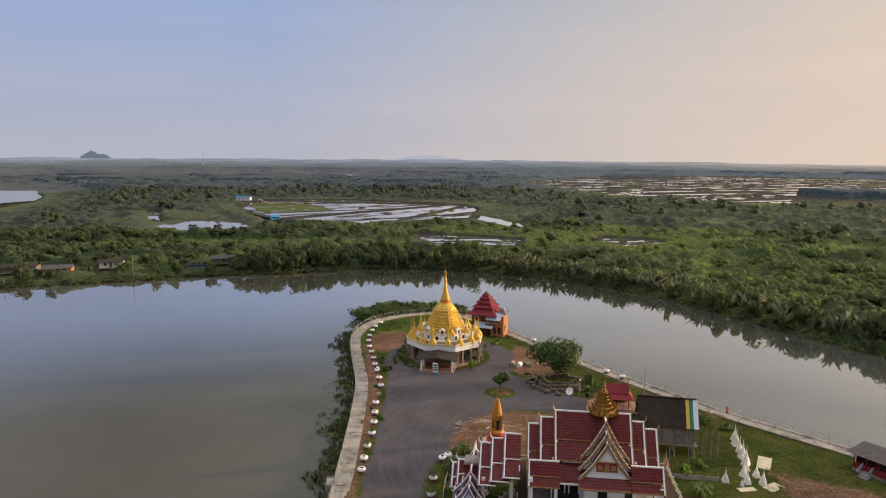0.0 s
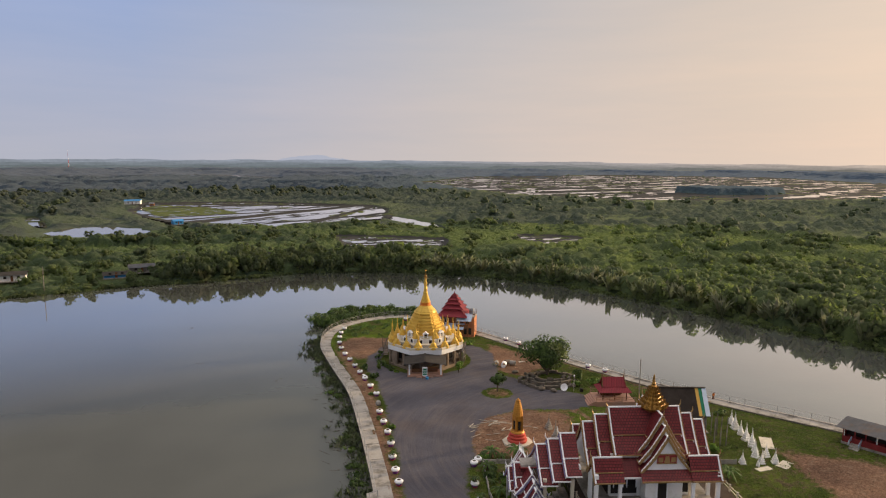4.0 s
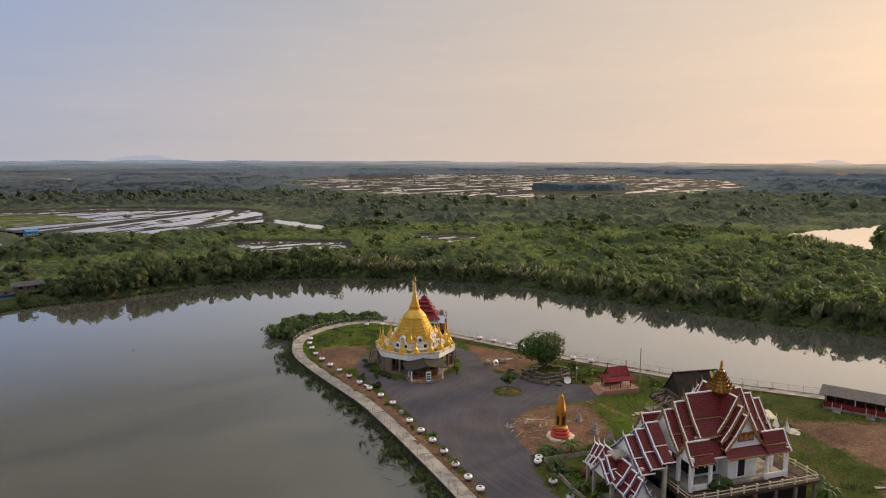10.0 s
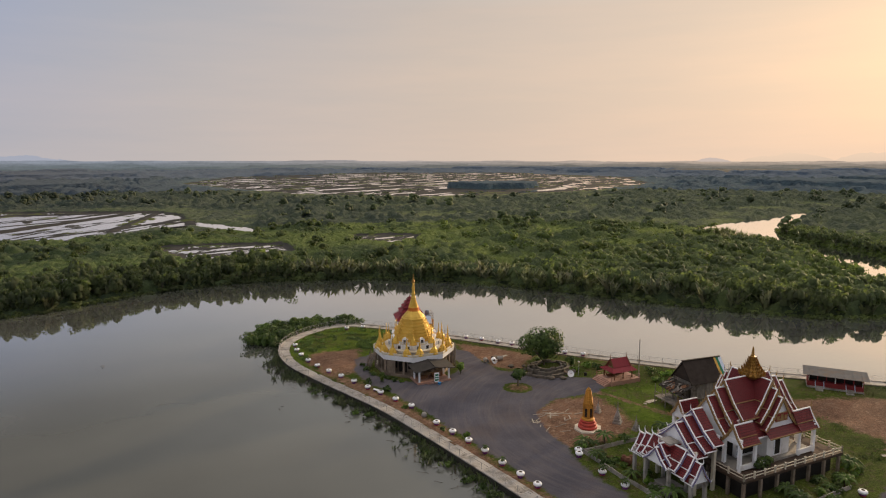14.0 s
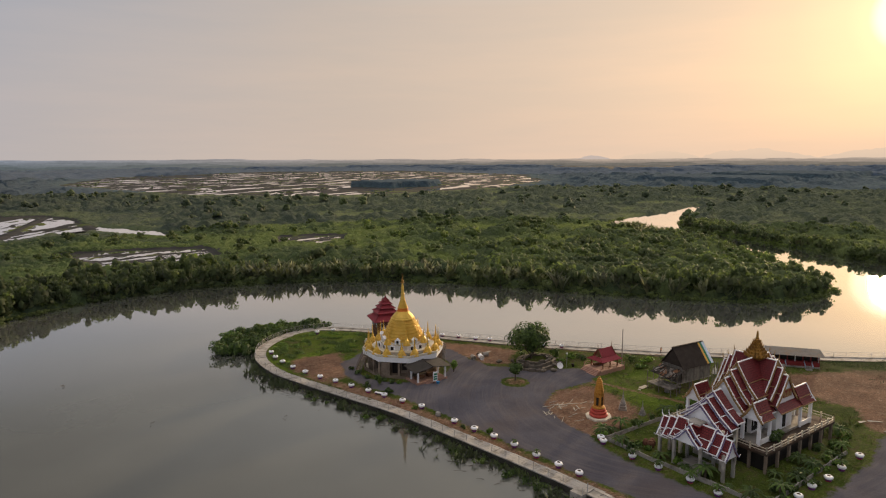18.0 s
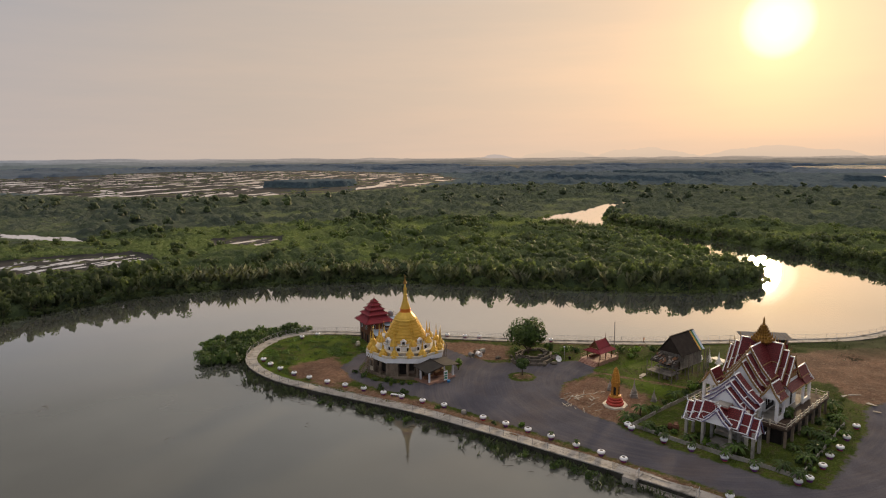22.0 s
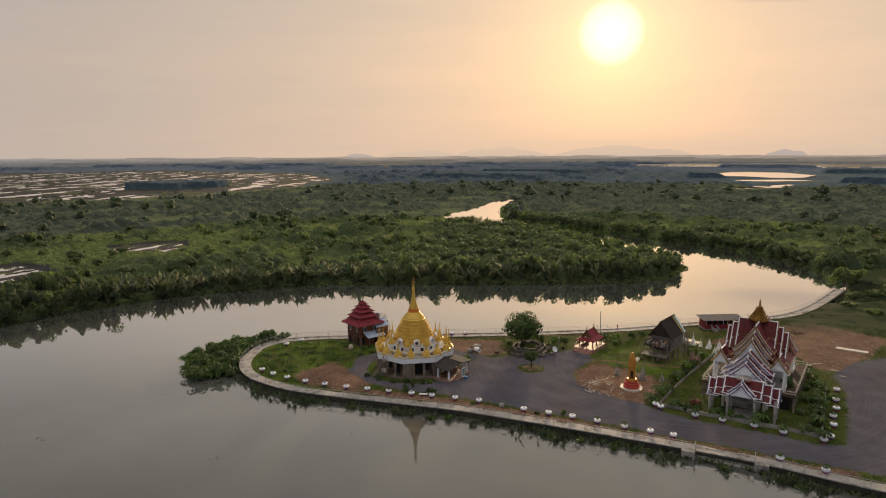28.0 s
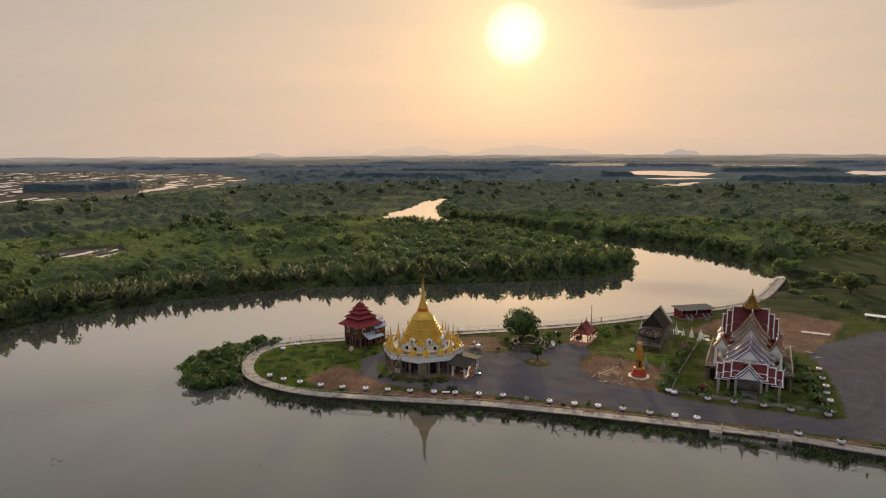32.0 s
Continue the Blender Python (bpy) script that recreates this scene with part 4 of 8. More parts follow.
def scatter(templates, x, y, z, size, tall, r):
    """All templates set down at the places given: corners and normals."""
    out, nrm = [], []
    which = r.randint(0, len(templates), len(x))
    ang = r.uniform(0, 6.283, len(x))
    for k, (t, tn) in enumerate(templates):
        m = which == k
        c, s = np.cos(ang[m])[:, None], np.sin(ang[m])[:, None]
        p, q = t.reshape(1, -1, 3), tn.reshape(1, -1, 3)
        out.append(np.stack([(p[..., 0] * c - p[..., 1] * s) * size[m, None] + x[m, None], (p[..., 0] * s + p[..., 1] * c) * size[m, None] + y[m, None],
                             p[..., 2] * tall[m, None] + z[m, None]], 2).reshape(-1, 3))
        nrm.append(np.stack([q[..., 0] * c - q[..., 1] * s, q[..., 0] * s + q[..., 1] * c, q[..., 2] + 0 * c], 2).reshape(-1, 3))
    return np.concatenate(out), np.concatenate(nrm)


def wood_spots(r0, r1, gap_, seed):
    """Jittered places on the wild land, by distance from the temple point."""
    r = np.random.RandomState(seed)
    n = int(2 * r1 / gap_)
    g = (np.arange(n) - n / 2) * gap_
    x, y = (v.ravel() for v in np.meshgrid(g, g))
    x, y = x + r.uniform(-0.5, 0.5, x.size) * gap_ * 1.1, y + r.uniform(-0.5, 0.5, y.size) * gap_ * 1.1 + 100
    d = np.hypot(x - 0, y - 100)
    a = np.degrees(np.arctan2(x + 60, y - 20))
    ok = (d > r0) & (d <= r1) & (np.degrees(np.arctan2(x, y)) > -38) & (np.degrees(np.arctan2(x + 123, y - 88)) < 108)
    x, y = x[ok], y[ok]
    shore = -edge_gap(RIVER, x, y)
    ok = (shore > 0.3) & ~((x > -30) & (y < 190) & (x + 0.62 * y < 145)) & ~((y < 62) & (x < 150)) & ~((x > 60) & (y < 66) & (x + 0.9 * y < 215))
    for p in PONDS:
        ok &= in_pond(p, x, y) > 1.15
    for f in FIELDS:
        ok &= edge_gap(list(f), x, y) < -3
    for hx, hy in HOMES:
        ok &= ~((np.abs(x - hx) < 6) & (y > hy - 15) & (y < hy + 5))
    return x[ok], y[ok], shore[ok], r


ISLET = (512, 800, 62, 55)
HOMES = [(-156, 238), (-141, 236), (-165, 234), (-128, 249), (-90, 261), (-96, 254), (-190, 632), (-116, 448)]
def lumps(seed, lobes, sides, rx, rz, low=0.3, spread=0.40, sprays=0, spray=0.5, girth=(0.36, 0.58), lift=0.25):
    """A crown of rounded leafy lumps with a ragged skin of sprays: corners and soft normals."""
    r = np.random.RandomState(seed)
    out, nrm = [], []
    bands = [(-0.35, 1.0), (0.62, 0.82), (1.38, 0.2)]
    for k in range(lobes):
        c = np.clip(r.normal(0, spread, 3), -0.66, 0.66) * (rx, rx, rz * 0.8) + (0, 0, rz + low)
        if k == 0:
            c[:2] *= 0.2
        q = r.uniform(*girth) * np.array((rx, rx, rz * 1.05))
        turn_ = r.uniform(0, 6.28)
        grid = [[c + q * (1 + r.normal(0, 0.13)) * (math.cos(e) * math.cos(turn_ + 6.2832 * i / sides), math.cos(e) * math.sin(turn_ + 6.2832 * i / sides), math.sin(e)) for i in range(sides)] for e, _ in bands]
        for j in range(2):
            for i in range(sides):
                face = [grid[j][i], grid[j][(i + 1) % sides], grid[j + 1][(i + 1) % sides], grid[j + 1][i]]
                out.append(face)
                nn = []
                for p in face:
                    d = (p - c) / q
                    d = d / np.linalg.norm(d) + (0, 0, lift) + r.normal(0, 0.06, 3)
                    nn.append(d / np.linalg.norm(d))
                nrm.append(nn)
    lump = (np.array(out), np.array(nrm))
    return joined(lump, crown(seed + 500, sprays, rx, rz, spray, low, lobes)) if sprays else lump


def nipa(seed):
    """A clump of tall feathery palm fronds rising from the mud."""
    r = np.random.RandomState(seed)
    out, nrm = [], []
    for k in range(11):
        a, lean, h = r.uniform(0, 6.28), r.uniform(0.15, 0.75), r.uniform(2.6, 4.6)
        u, v = np.array((math.cos(a), math.sin(a), 0)), np.array((-math.sin(a), math.cos(a), 0))
        pts = [u * h * lean * f ** 1.7 + np.array((0, 0, h * (f - 0.18 * lean * f ** 3))) for f in (0.05, 0.45, 0.8, 1.0)]
        for i, (w0, w1) in enumerate(((0.08, 0.34), (0.34, 0.30), (0.30, 0.03))):
            out.append([pts[i] - v * w0, pts[i] + v * w0, pts[i + 1] + v * w1, pts[i + 1] - v * w1])
            nrm.append([u * 0.5 + np.array((0, 0, 0.8)) + r.normal(0, 0.2, 3)] * 4)
    return np.array(out), np.array(nrm)


FINE = [lumps(10 + k, 6, 4, 2.5, 2.25, 0.4, sprays=140, spray=0.33, girth=(0.30, 0.46)) for k in range(8)]
FINE_LOW = [lumps(130 + k, 3, 4, 2.2, 0.8, 0.0, sprays=70, spray=0.27, girth=(0.2, 0.34)) for k in range(6)]
TALL = [lumps(110 + k, 6, 5, 2.7, 2.25, 0.4, sprays=60, spray=0.36, girth=(0.30, 0.46)) for k in range(8)]
LOW = [lumps(30 + k, 2, 4, 2.5, 0.85, 0.0, sprays=32, spray=0.30, lift=0.8, girth=(0.34, 0.48)) for k in range(6)]
GROVE = [lumps(150 + k, 6, 6, 3.0, 2.6, 0.2, sprays=10, spray=0.5, girth=(0.32, 0.48)) for k in range(6)]
NIPA = [nipa(90 + k) for k in range(5)]


# open strips of low bright scrub
GLADES = [((-182, 286), (-148, 296), (-92, 318), (-78, 340), (-130, 334), (-190, 312)), ((-238, 440), (-214, 470), (-196, 440), (-222, 410)), ((-208, 520), (-150, 470), (-160, 450), (-200, 440), (-224, 500)),
          ((120, 440), (180, 462), (262, 446), (250, 426), (170, 436)), ((100, 232), (170, 236), (236, 226), (262, 204), (200, 196), (130, 210))]


def height_of(x, y, shore):
    """Where the wood stands tall, 0 to 1; low by the upper river, the ponds and the wet fields."""
    out = np.clip(0.46 + 0.24 * np.clip((70 - x) / 90, 0, 1) + 0.42 * waves(x, y, 70.0, 21) + 0.25 * waves(x, y, 19.0, 22), 0, 1)
    ey, ex = np.array([p[::-1] for p in EAST_BANK]).T
    east = (x > 140) & (y < 300) & (x > np.interp(y, ey, ex) - 1)
    out = np.where(east, np.clip(out * 0.75 + 0.08 + 0.10 * np.exp(-shore / 12), 0, 1), out)
    out = out * np.where((x > 108) & (y > 60) & ~east, np.clip(0.45 + (shore - 4) / 110, 0.45, 1), 1.0)
    out = np.where(east & (shore < 16), np.maximum(out, 0.72), out)
    neck = np.clip((x - 105) / 50, 0, 1) * np.clip((360 - y) / 60, 0, 1) * (y > 95)
    out = out * np.where(east, 1, 1 - 0.2 * neck)
    out = np.where((x < -76) & (y > 200) & (shore < 48), np.minimum(out, 0.3), out)
    for g in GLADES:
        out = np.where(edge_gap(list(g), x, y) > 0, 0.0, out)
    out = np.where((x > 95) & (x < 235) & (y > 95) & (y < 225) & ~east, np.maximum(out, 0.85), out)
    for p in PONDS:
        out = out * np.clip((np.sqrt(in_pond(p, x, y + 12)) - 1.1) / 1.2, 0.1, 1)
    for f in FIELDS:
        out = out * np.clip(-edge_gap(list(f), x, y) / 60, 0.15, 1)
    return out


def domes(x, y, gap_, seed, share):
    """Rounded tree tops on a loose lattice: height 0 to 1, and a tone that goes by tree. share: how many of the places hold a tree."""
    r = np.random.RandomState(seed)
    table = r.rand(5, 256, 256)
    i, j = np.floor(x / gap_).astype(int), np.floor(y / gap_).astype(int)
    best, tone = np.zeros(x.shape), np.full(x.shape, 0.5)
    for di in (-1, 0, 1):
        for dj in (-1, 0, 1):
            a, b = (i + di) % 256, (j + dj) % 256
            d = np.hypot(x - (i + di + 0.1 + 0.8 * table[0, a, b]) * gap_, y - (j + dj + 0.1 + 0.8 * table[1, a, b]) * gap_)
            rad = gap_ * (0.38 + 0.30 * table[2, a, b])
            h = (0.55 + 0.45 * table[3, a, b]) * np.clip(1 - (d / rad) ** 2, 0, 1) ** 0.42 * np.clip((share - table[4, a, b]) * 5, 0, 1)
            tone = np.where(h > best, table[2, b, a], tone)
            best = np.maximum(best, h)
    return best, tone


def wild(x, y, margin):
    """Where the woods stand: shore distance, and whether a place is wooded."""
    shore = -edge_gap(RIVER, x, y)
    ok = (np.degrees(np.arctan2(x, y)) > -38) & (np.degrees(np.arctan2(x + 123, y - 88)) < 108) & (shore > margin)
    ok &= ~((x > -30) & (y < 190) & (x + 0.62 * y < 145)) & ~((y < 62) & (x < 150)) & ~((x > 60) & (y < 66) & (x + 0.9 * y < 215))
    for p in PONDS:
        ok &= in_pond(p, x, y) > 1.1
    for f in FIELDS:
        ok &= edge_gap(list(f), x, y) < -1
    for hx, hy in HOMES:
        ok &= ~((np.abs(x - hx) < 6) & (y > hy - 14) & (y < hy + 5))
    return shore, ok


def woods(name, label, r0, r1, cell, x0, x1, y0, y1, material, seed):
    """The closed canopy of the marsh as one sheet of rounded tree tops, between two distances from the temple point."""
    X, Y = np.meshgrid(np.arange(x0, x1, cell), np.arange(y0, y1, cell))
    r = np.random.RandomState(seed)
    x, y = X.ravel() + r.uniform(-0.3, 0.3, X.size) * cell, Y.ravel() + r.uniform(-0.3, 0.3, X.size) * cell
    d = np.hypot(x, y - 100)
    shore, ok = wild(x, y, 1.0)
    islet = ((x - ISLET[0]) / ISLET[2]) ** 2 + ((y - ISLET[1]) / ISLET[3]) ** 2 < 1 + 0.25 * waves(x, y, 30.0, 9)
    ok = (ok | islet) & (d > r0 - cell) & (d <= r1 + cell)
    tall = np.where(islet, 0.9, height_of(x, y, shore))
    if r0 > 700:
        # plantation blocks with straight edges
        block = waves(np.floor(x / 130 + 0.3 * np.sin(y / 300)) * 97.0, np.floor(y / 210) * 131.0, 60.0, 33)
        tall = np.where(islet, 0.9, np.clip(0.75 * tall + np.where((block > 0.55) & (d > 900), 0.75, 0.0), 0, 1.1))
    small, tone = domes(x, y, max(4.0, cell * 2.2), seed + 1, 1.1)
    big, tone2 = domes(x, y, max(8.0, cell * 2.6), seed + 2, np.clip(tall * 1.5 + 0.05, 0.0, 1.1))
    low = 0.1 + (1.5 + 1.5 * tall) * small
    high = (2.2 + 4.6 * tall) * big
    z = np.maximum(low, high) + r.normal(0, 0.30 + 0.05 * cell, x.size) + 0.2 * waves(x, y, cell * 3.2, seed + 3)
    if r0 > 700:
        z = np.maximum(z, np.where(tall > 0.7, 8.0 * tall + 1.6 * big, 0))
    # tree tops shrink toward the camera's side of each pond
    for p in PONDS:
        q = np.minimum(in_pond(p, x, y), in_pond(p, x + (18 if r0 < 700 else 70), y + (22 if r0 < 700 else 20)))
        z = z * np.clip((np.sqrt(q) - 1.0) / 0.5, 0.12, 1)
    for p in PONDS[4:]:
        # growth kept low on the camera's side of a pond so the water shows
        far_ = math.hypot(p[0] + 60, p[1] - 60)
        for k in (15, 40, 70, 110):
            before = in_pond(p, x + (p[0] + 60) / far_ * k, y + (p[1] - 60) / far_ * k) < 1.15
            z = np.where(before, np.minimum(z, 0.3 + 0.045 * k * 600 / max(far_, 600)), z)
    z = np.where(shore < 5, z * np.clip(0.35 + shore / 8, 0, 1), z)
    tone = np.where(high > low, tone2 * 0.75, 0.30 + 0.7 * tone)
    ny, nx = X.shape
    i = np.arange((ny - 1) * nx).reshape(ny - 1, nx)[:, :-1].ravel()
    quads = np.stack([i, i + 1, i + 1 + nx, i + nx], 1)
    quads = quads[ok[quads].any(1)]
    used = np.unique(quads)
    to = np.zeros(x.size, int)
    to[used] = np.arange(used.size)
    me = quads_mesh(name, np.stack([x, y, np.where(ok, -0.6 + z, -1.7)], 1)[used], material, to[quads])
    me.shade_smooth()
    soft = np.zeros(3 * used.size, np.float32)
    me.vertex_normals.foreach_get("vector", soft)
    soft = soft.reshape(-1, 3) + (0.0, 0.0, 0.6 if r0 < 300 else 1.0)
    me.normals_split_custom_set_from_vertices(soft / np.linalg.norm(soft, axis=1)[:, None])
    attribute(me, "tone", tone[used])
    attribute(me, "glade", np.clip(1.0 - 2.2 * tall, 0, 1)[used])
    tagged(new(name, me), label, "trees", kind="stuff")


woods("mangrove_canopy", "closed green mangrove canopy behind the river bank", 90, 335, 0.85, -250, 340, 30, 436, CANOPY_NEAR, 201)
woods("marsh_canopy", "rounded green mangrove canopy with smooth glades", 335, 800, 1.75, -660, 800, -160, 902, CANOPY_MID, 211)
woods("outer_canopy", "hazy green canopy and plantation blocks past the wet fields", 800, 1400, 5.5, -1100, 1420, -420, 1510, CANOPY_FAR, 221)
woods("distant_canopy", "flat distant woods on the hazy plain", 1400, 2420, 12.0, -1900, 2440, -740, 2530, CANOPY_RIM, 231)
x, y, shore, r = wood_spots(90, 335, 3.6, 101)
tall = height_of(x, y, shore)
edge_row = shore < 8
tall = np.where(edge_row & (x < 100), np.maximum(tall, 0.5), tall)
front = (shore < 15) & (x > 70) & (x < 136) & (y < 200) & (y > 100)
tall = np.where(front, np.maximum(tall, 0.92), np.where(np.hypot(x - 143, y - 116) < 24, np.maximum(tall, 0.55), tall))
tall = np.where((x > 185) & (x < 245) & (y < 210) & (shore < 14), np.maximum(tall, 0.5), tall)
bare = (x < -76) & (y > 200) & (shore < 48)
tall = np.where(bare, np.minimum(tall, 0.30 + 0.25 * np.clip(waves(x, y, 22.0, 89), 0, 1)), tall)
west = (x < 20) & (x > -76) & (y > 200) & (shore < 34)
tall = np.where(west, np.maximum(tall, 0.8 + 0.2 * waves(x, y, 40.0, 88)), tall)
chance = np.clip((tall - 0.40) * 0.8, 0.03, 0.45)
chance = np.where(edge_row & (tall > 0.44), 0.9, np.where(front, 0.6, chance))
reeds = (x > 14) & (x < 112) & (y < 262) & (shore < 13)
chance = np.where(reeds, 0.16, np.where(bare, 0.12, chance))
is_tree = r.rand(len(x)) < chance
# the trees along the water are things of their own
near = np.argsort(np.where(is_tree & (shore < 7.5), np.hypot(x - 20, y - 130), 1e9))[:290]
single = np.zeros(len(x), bool)
single[near] = is_tree[near] & (shore[near] < 7.5)
m = is_tree & ~single
k = 0.78 + 0.50 * tall[m] + r.uniform(-0.2, 0.35, m.sum())
near_edge = shore[m] < 15
wide_ = k * r.uniform(0.85, 1.2, m.sum())
trees_ = joined(*(scatter(kind_, x[m][c], y[m][c], np.full(c.sum(), -0.7), wide_[c], k[c] * np.where(front[m][c], 1.30, np.where(west[m][c], 1.35, 1.0)), r) for kind_, c in ((FINE, near_edge), (TALL, ~near_edge))))
k2 = r.uniform(0.8, 1.3, len(x))
edge_ = (shore < 9) | (r.rand(len(x)) < 0.2)
bushes_ = scatter(LOW, x[edge_], y[edge_], np.full(edge_.sum(), -0.6), k2[edge_] * 1.15, k2[edge_] * (0.62 + 0.75 * tall[edge_]), r)
bank = smooth_line(NORTH_BANK[4:-2], 1.4)
bank2 = smooth_line(EAST_BANK[:-1], 2.6)
bx, by = np.concatenate([bank, bank2]).T
bx, by = bx + r.normal(0, 0.7, len(bx)), by + r.normal(0, 0.7, len(by))
kb = r.uniform(0.55, 1.0, len(bx))
fringe_ = scatter(FINE_LOW, bx, by, np.full(len(bx), WATER - 0.35), kb, kb * 1.15, r)
v, nv = trees_
m3 = (shore < 13 + 6 * waves(x, y, 30.0, 44)) & (x > -70) & (y < 262) & (r.rand(len(x)) < 0.75)
palms_ = joined(*(scatter(NIPA, x[m3] + r.uniform(-1.7, 1.7, m3.sum()), y[m3] + r.uniform(-1.7, 1.7, m3.sum()), np.full(m3.sum(), -0.6), np.where(reeds, 1.35, 1.0)[m3] * r.uniform(0.8, 1.25, m3.sum()), np.where(reeds, 1.35, 1.0)[m3] * r.uniform(0.75, 1.2, m3.sum()), r) for k in range(2)))
tagged(new("nipa_palms", quads_mesh("nipa_palms", palms_[0], FROND, normals=palms_[1], to_camera=True)), "tan-green feathery nipa palms along the bank", "palms", kind="stuff")
low_v, low_n = joined(bushes_, fringe_)
tagged(new("mangrove_thicket", quads_mesh("mangrove_thicket", low_v, LOW_LEAF, normals=low_n)), "low bright green mangrove thicket", "bushes", kind="stuff")
tagged(new("mangrove_wood", quads_mesh("mangrove_wood", v, LEAF, normals=nv)), "dark green mangrove trees on the far bank", "trees", kind="stuff")

crowns = [quads_mesh("crown", FINE[k][0], LEAF, normals=FINE[k][1]) for k in range(7)]
trunk_shape = Shape().rod((0, 0, -1.2), (0.1, 0.05, 1.6), 0.14, 0.09, 6).rod((0.1, 0.05, 1.5), (0.9, 0.3, 3.0), 0.08, 0.04).rod((0.1, 0.05, 1.3), (-0.7, 0.5, 2.8), 0.07, 0.03)
for a in range(5):
    trunk_shape.rod((0.75 * math.cos(a * 1.26), 0.75 * math.sin(a * 1.26), -1.0), (0.03, 0.02, 0.45), 0.03, 0.04, 4)
trunk_mesh = trunk_shape.mesh("trunk", BARK)
for i in np.nonzero(single)[0]:
    k = 0.62 + 0.5 * tall[i] + r.uniform(-0.1, 0.25)
    tree = thing("mangrove_tree", "green mangrove tree leaning over the river bank", "tree", x[i], y[i], -0.55, r.uniform(0, 360), "trees along the far bank")
    part("trunk", trunk_mesh, None, tree)
    c = part("crown", crowns[r.randint(7)], None, tree)
    c.scale = (k, k * r.uniform(0.85, 1.15), k * (1.40 if west[i] or 70 < x[i] < 136 and y[i] > 100 else 1.12))

x, y, shore, r = wood_spots(335, 800, 9.0, 102)
tall = height_of(x, y, shore)
m = (r.rand(len(x)) < np.clip((tall - 0.45) * 0.4, 0.003, 0.2)) & (tall > 0.25)
k = 0.8 + 0.6 * tall[m] + r.uniform(-0.25, 0.5, m.sum())
v, nv = scatter(GROVE, x[m], y[m], np.full(m.sum(), -0.6), k * 1.2, k * 1.1, r)
tagged(new("marsh_wood", quads_mesh("marsh_wood", v, TREE_MID, normals=nv)), "dark round trees standing over the marsh", "trees", kind="stuff")


# scrub on the banks of the salt pans
CLUMP = [lumps(170 + k, 2, 5, 2.6, 1.0, 0.0, lift=0.6) for k in range(5)]
r = np.random.RandomState(66)
x, y = r.uniform(150, 1080, 9000), r.uniform(630, 1740, 9000)
keep = (edge_gap(list(FIELDS[1]), x, y) > -4) & (waves(x, y, 120.0, 67) + 0.8 * waves(x, y, 28.0, 68) > 1.0)
x, y = x[keep], y[keep]
k = r.uniform(0.5, 1.5, len(x))
v, nv = scatter(CLUMP, x, y, np.full(len(x), -0.75), k * 1.4, k * 1.1, r)
tagged(new("pan_scrub", quads_mesh("pan_scrub", v, TREE_MID, normals=nv)), "dark scrub on the mud banks of the salt pans", "bushes", kind="stuff")


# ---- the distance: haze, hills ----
# flat emission that carries haze and sky light in its colour
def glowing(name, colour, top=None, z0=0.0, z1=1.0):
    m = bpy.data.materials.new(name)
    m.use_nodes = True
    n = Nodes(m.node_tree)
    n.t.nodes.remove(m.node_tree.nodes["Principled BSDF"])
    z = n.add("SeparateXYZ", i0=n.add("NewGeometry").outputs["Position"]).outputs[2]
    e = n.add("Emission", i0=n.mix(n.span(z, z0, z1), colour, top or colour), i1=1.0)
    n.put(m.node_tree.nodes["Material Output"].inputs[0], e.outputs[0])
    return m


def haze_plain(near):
    """Haze painted as emission: blue away from the sun, warm grey under it; near: 1 for the closest woods, 0 for the
    rim.
    """
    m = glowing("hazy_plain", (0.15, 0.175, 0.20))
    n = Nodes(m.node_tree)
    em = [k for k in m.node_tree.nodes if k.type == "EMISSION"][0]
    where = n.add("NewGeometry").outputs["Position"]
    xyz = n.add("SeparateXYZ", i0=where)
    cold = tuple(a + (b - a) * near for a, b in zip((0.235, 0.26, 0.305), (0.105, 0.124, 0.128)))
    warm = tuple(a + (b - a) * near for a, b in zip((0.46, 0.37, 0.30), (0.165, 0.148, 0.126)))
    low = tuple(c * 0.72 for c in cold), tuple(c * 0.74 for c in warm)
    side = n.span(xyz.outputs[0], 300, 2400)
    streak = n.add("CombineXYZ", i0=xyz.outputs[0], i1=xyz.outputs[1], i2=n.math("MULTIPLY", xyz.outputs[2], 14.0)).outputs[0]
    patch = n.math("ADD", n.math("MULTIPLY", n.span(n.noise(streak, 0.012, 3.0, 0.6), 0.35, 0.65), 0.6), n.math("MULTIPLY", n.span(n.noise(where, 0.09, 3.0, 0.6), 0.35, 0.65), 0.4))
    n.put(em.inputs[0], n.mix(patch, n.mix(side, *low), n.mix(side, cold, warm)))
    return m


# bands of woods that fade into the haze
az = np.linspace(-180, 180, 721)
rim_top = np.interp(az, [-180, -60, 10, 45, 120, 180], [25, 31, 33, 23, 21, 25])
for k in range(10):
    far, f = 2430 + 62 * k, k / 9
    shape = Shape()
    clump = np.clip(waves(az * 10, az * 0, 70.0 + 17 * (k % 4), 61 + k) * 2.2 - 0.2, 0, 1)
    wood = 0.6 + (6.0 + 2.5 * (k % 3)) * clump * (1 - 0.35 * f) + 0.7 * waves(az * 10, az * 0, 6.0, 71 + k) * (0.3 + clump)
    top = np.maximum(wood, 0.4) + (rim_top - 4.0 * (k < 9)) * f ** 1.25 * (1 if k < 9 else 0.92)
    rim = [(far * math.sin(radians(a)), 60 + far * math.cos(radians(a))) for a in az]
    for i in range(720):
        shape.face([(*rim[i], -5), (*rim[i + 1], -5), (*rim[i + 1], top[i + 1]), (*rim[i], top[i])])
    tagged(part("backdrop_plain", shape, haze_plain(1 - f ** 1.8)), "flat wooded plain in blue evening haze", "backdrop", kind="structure")


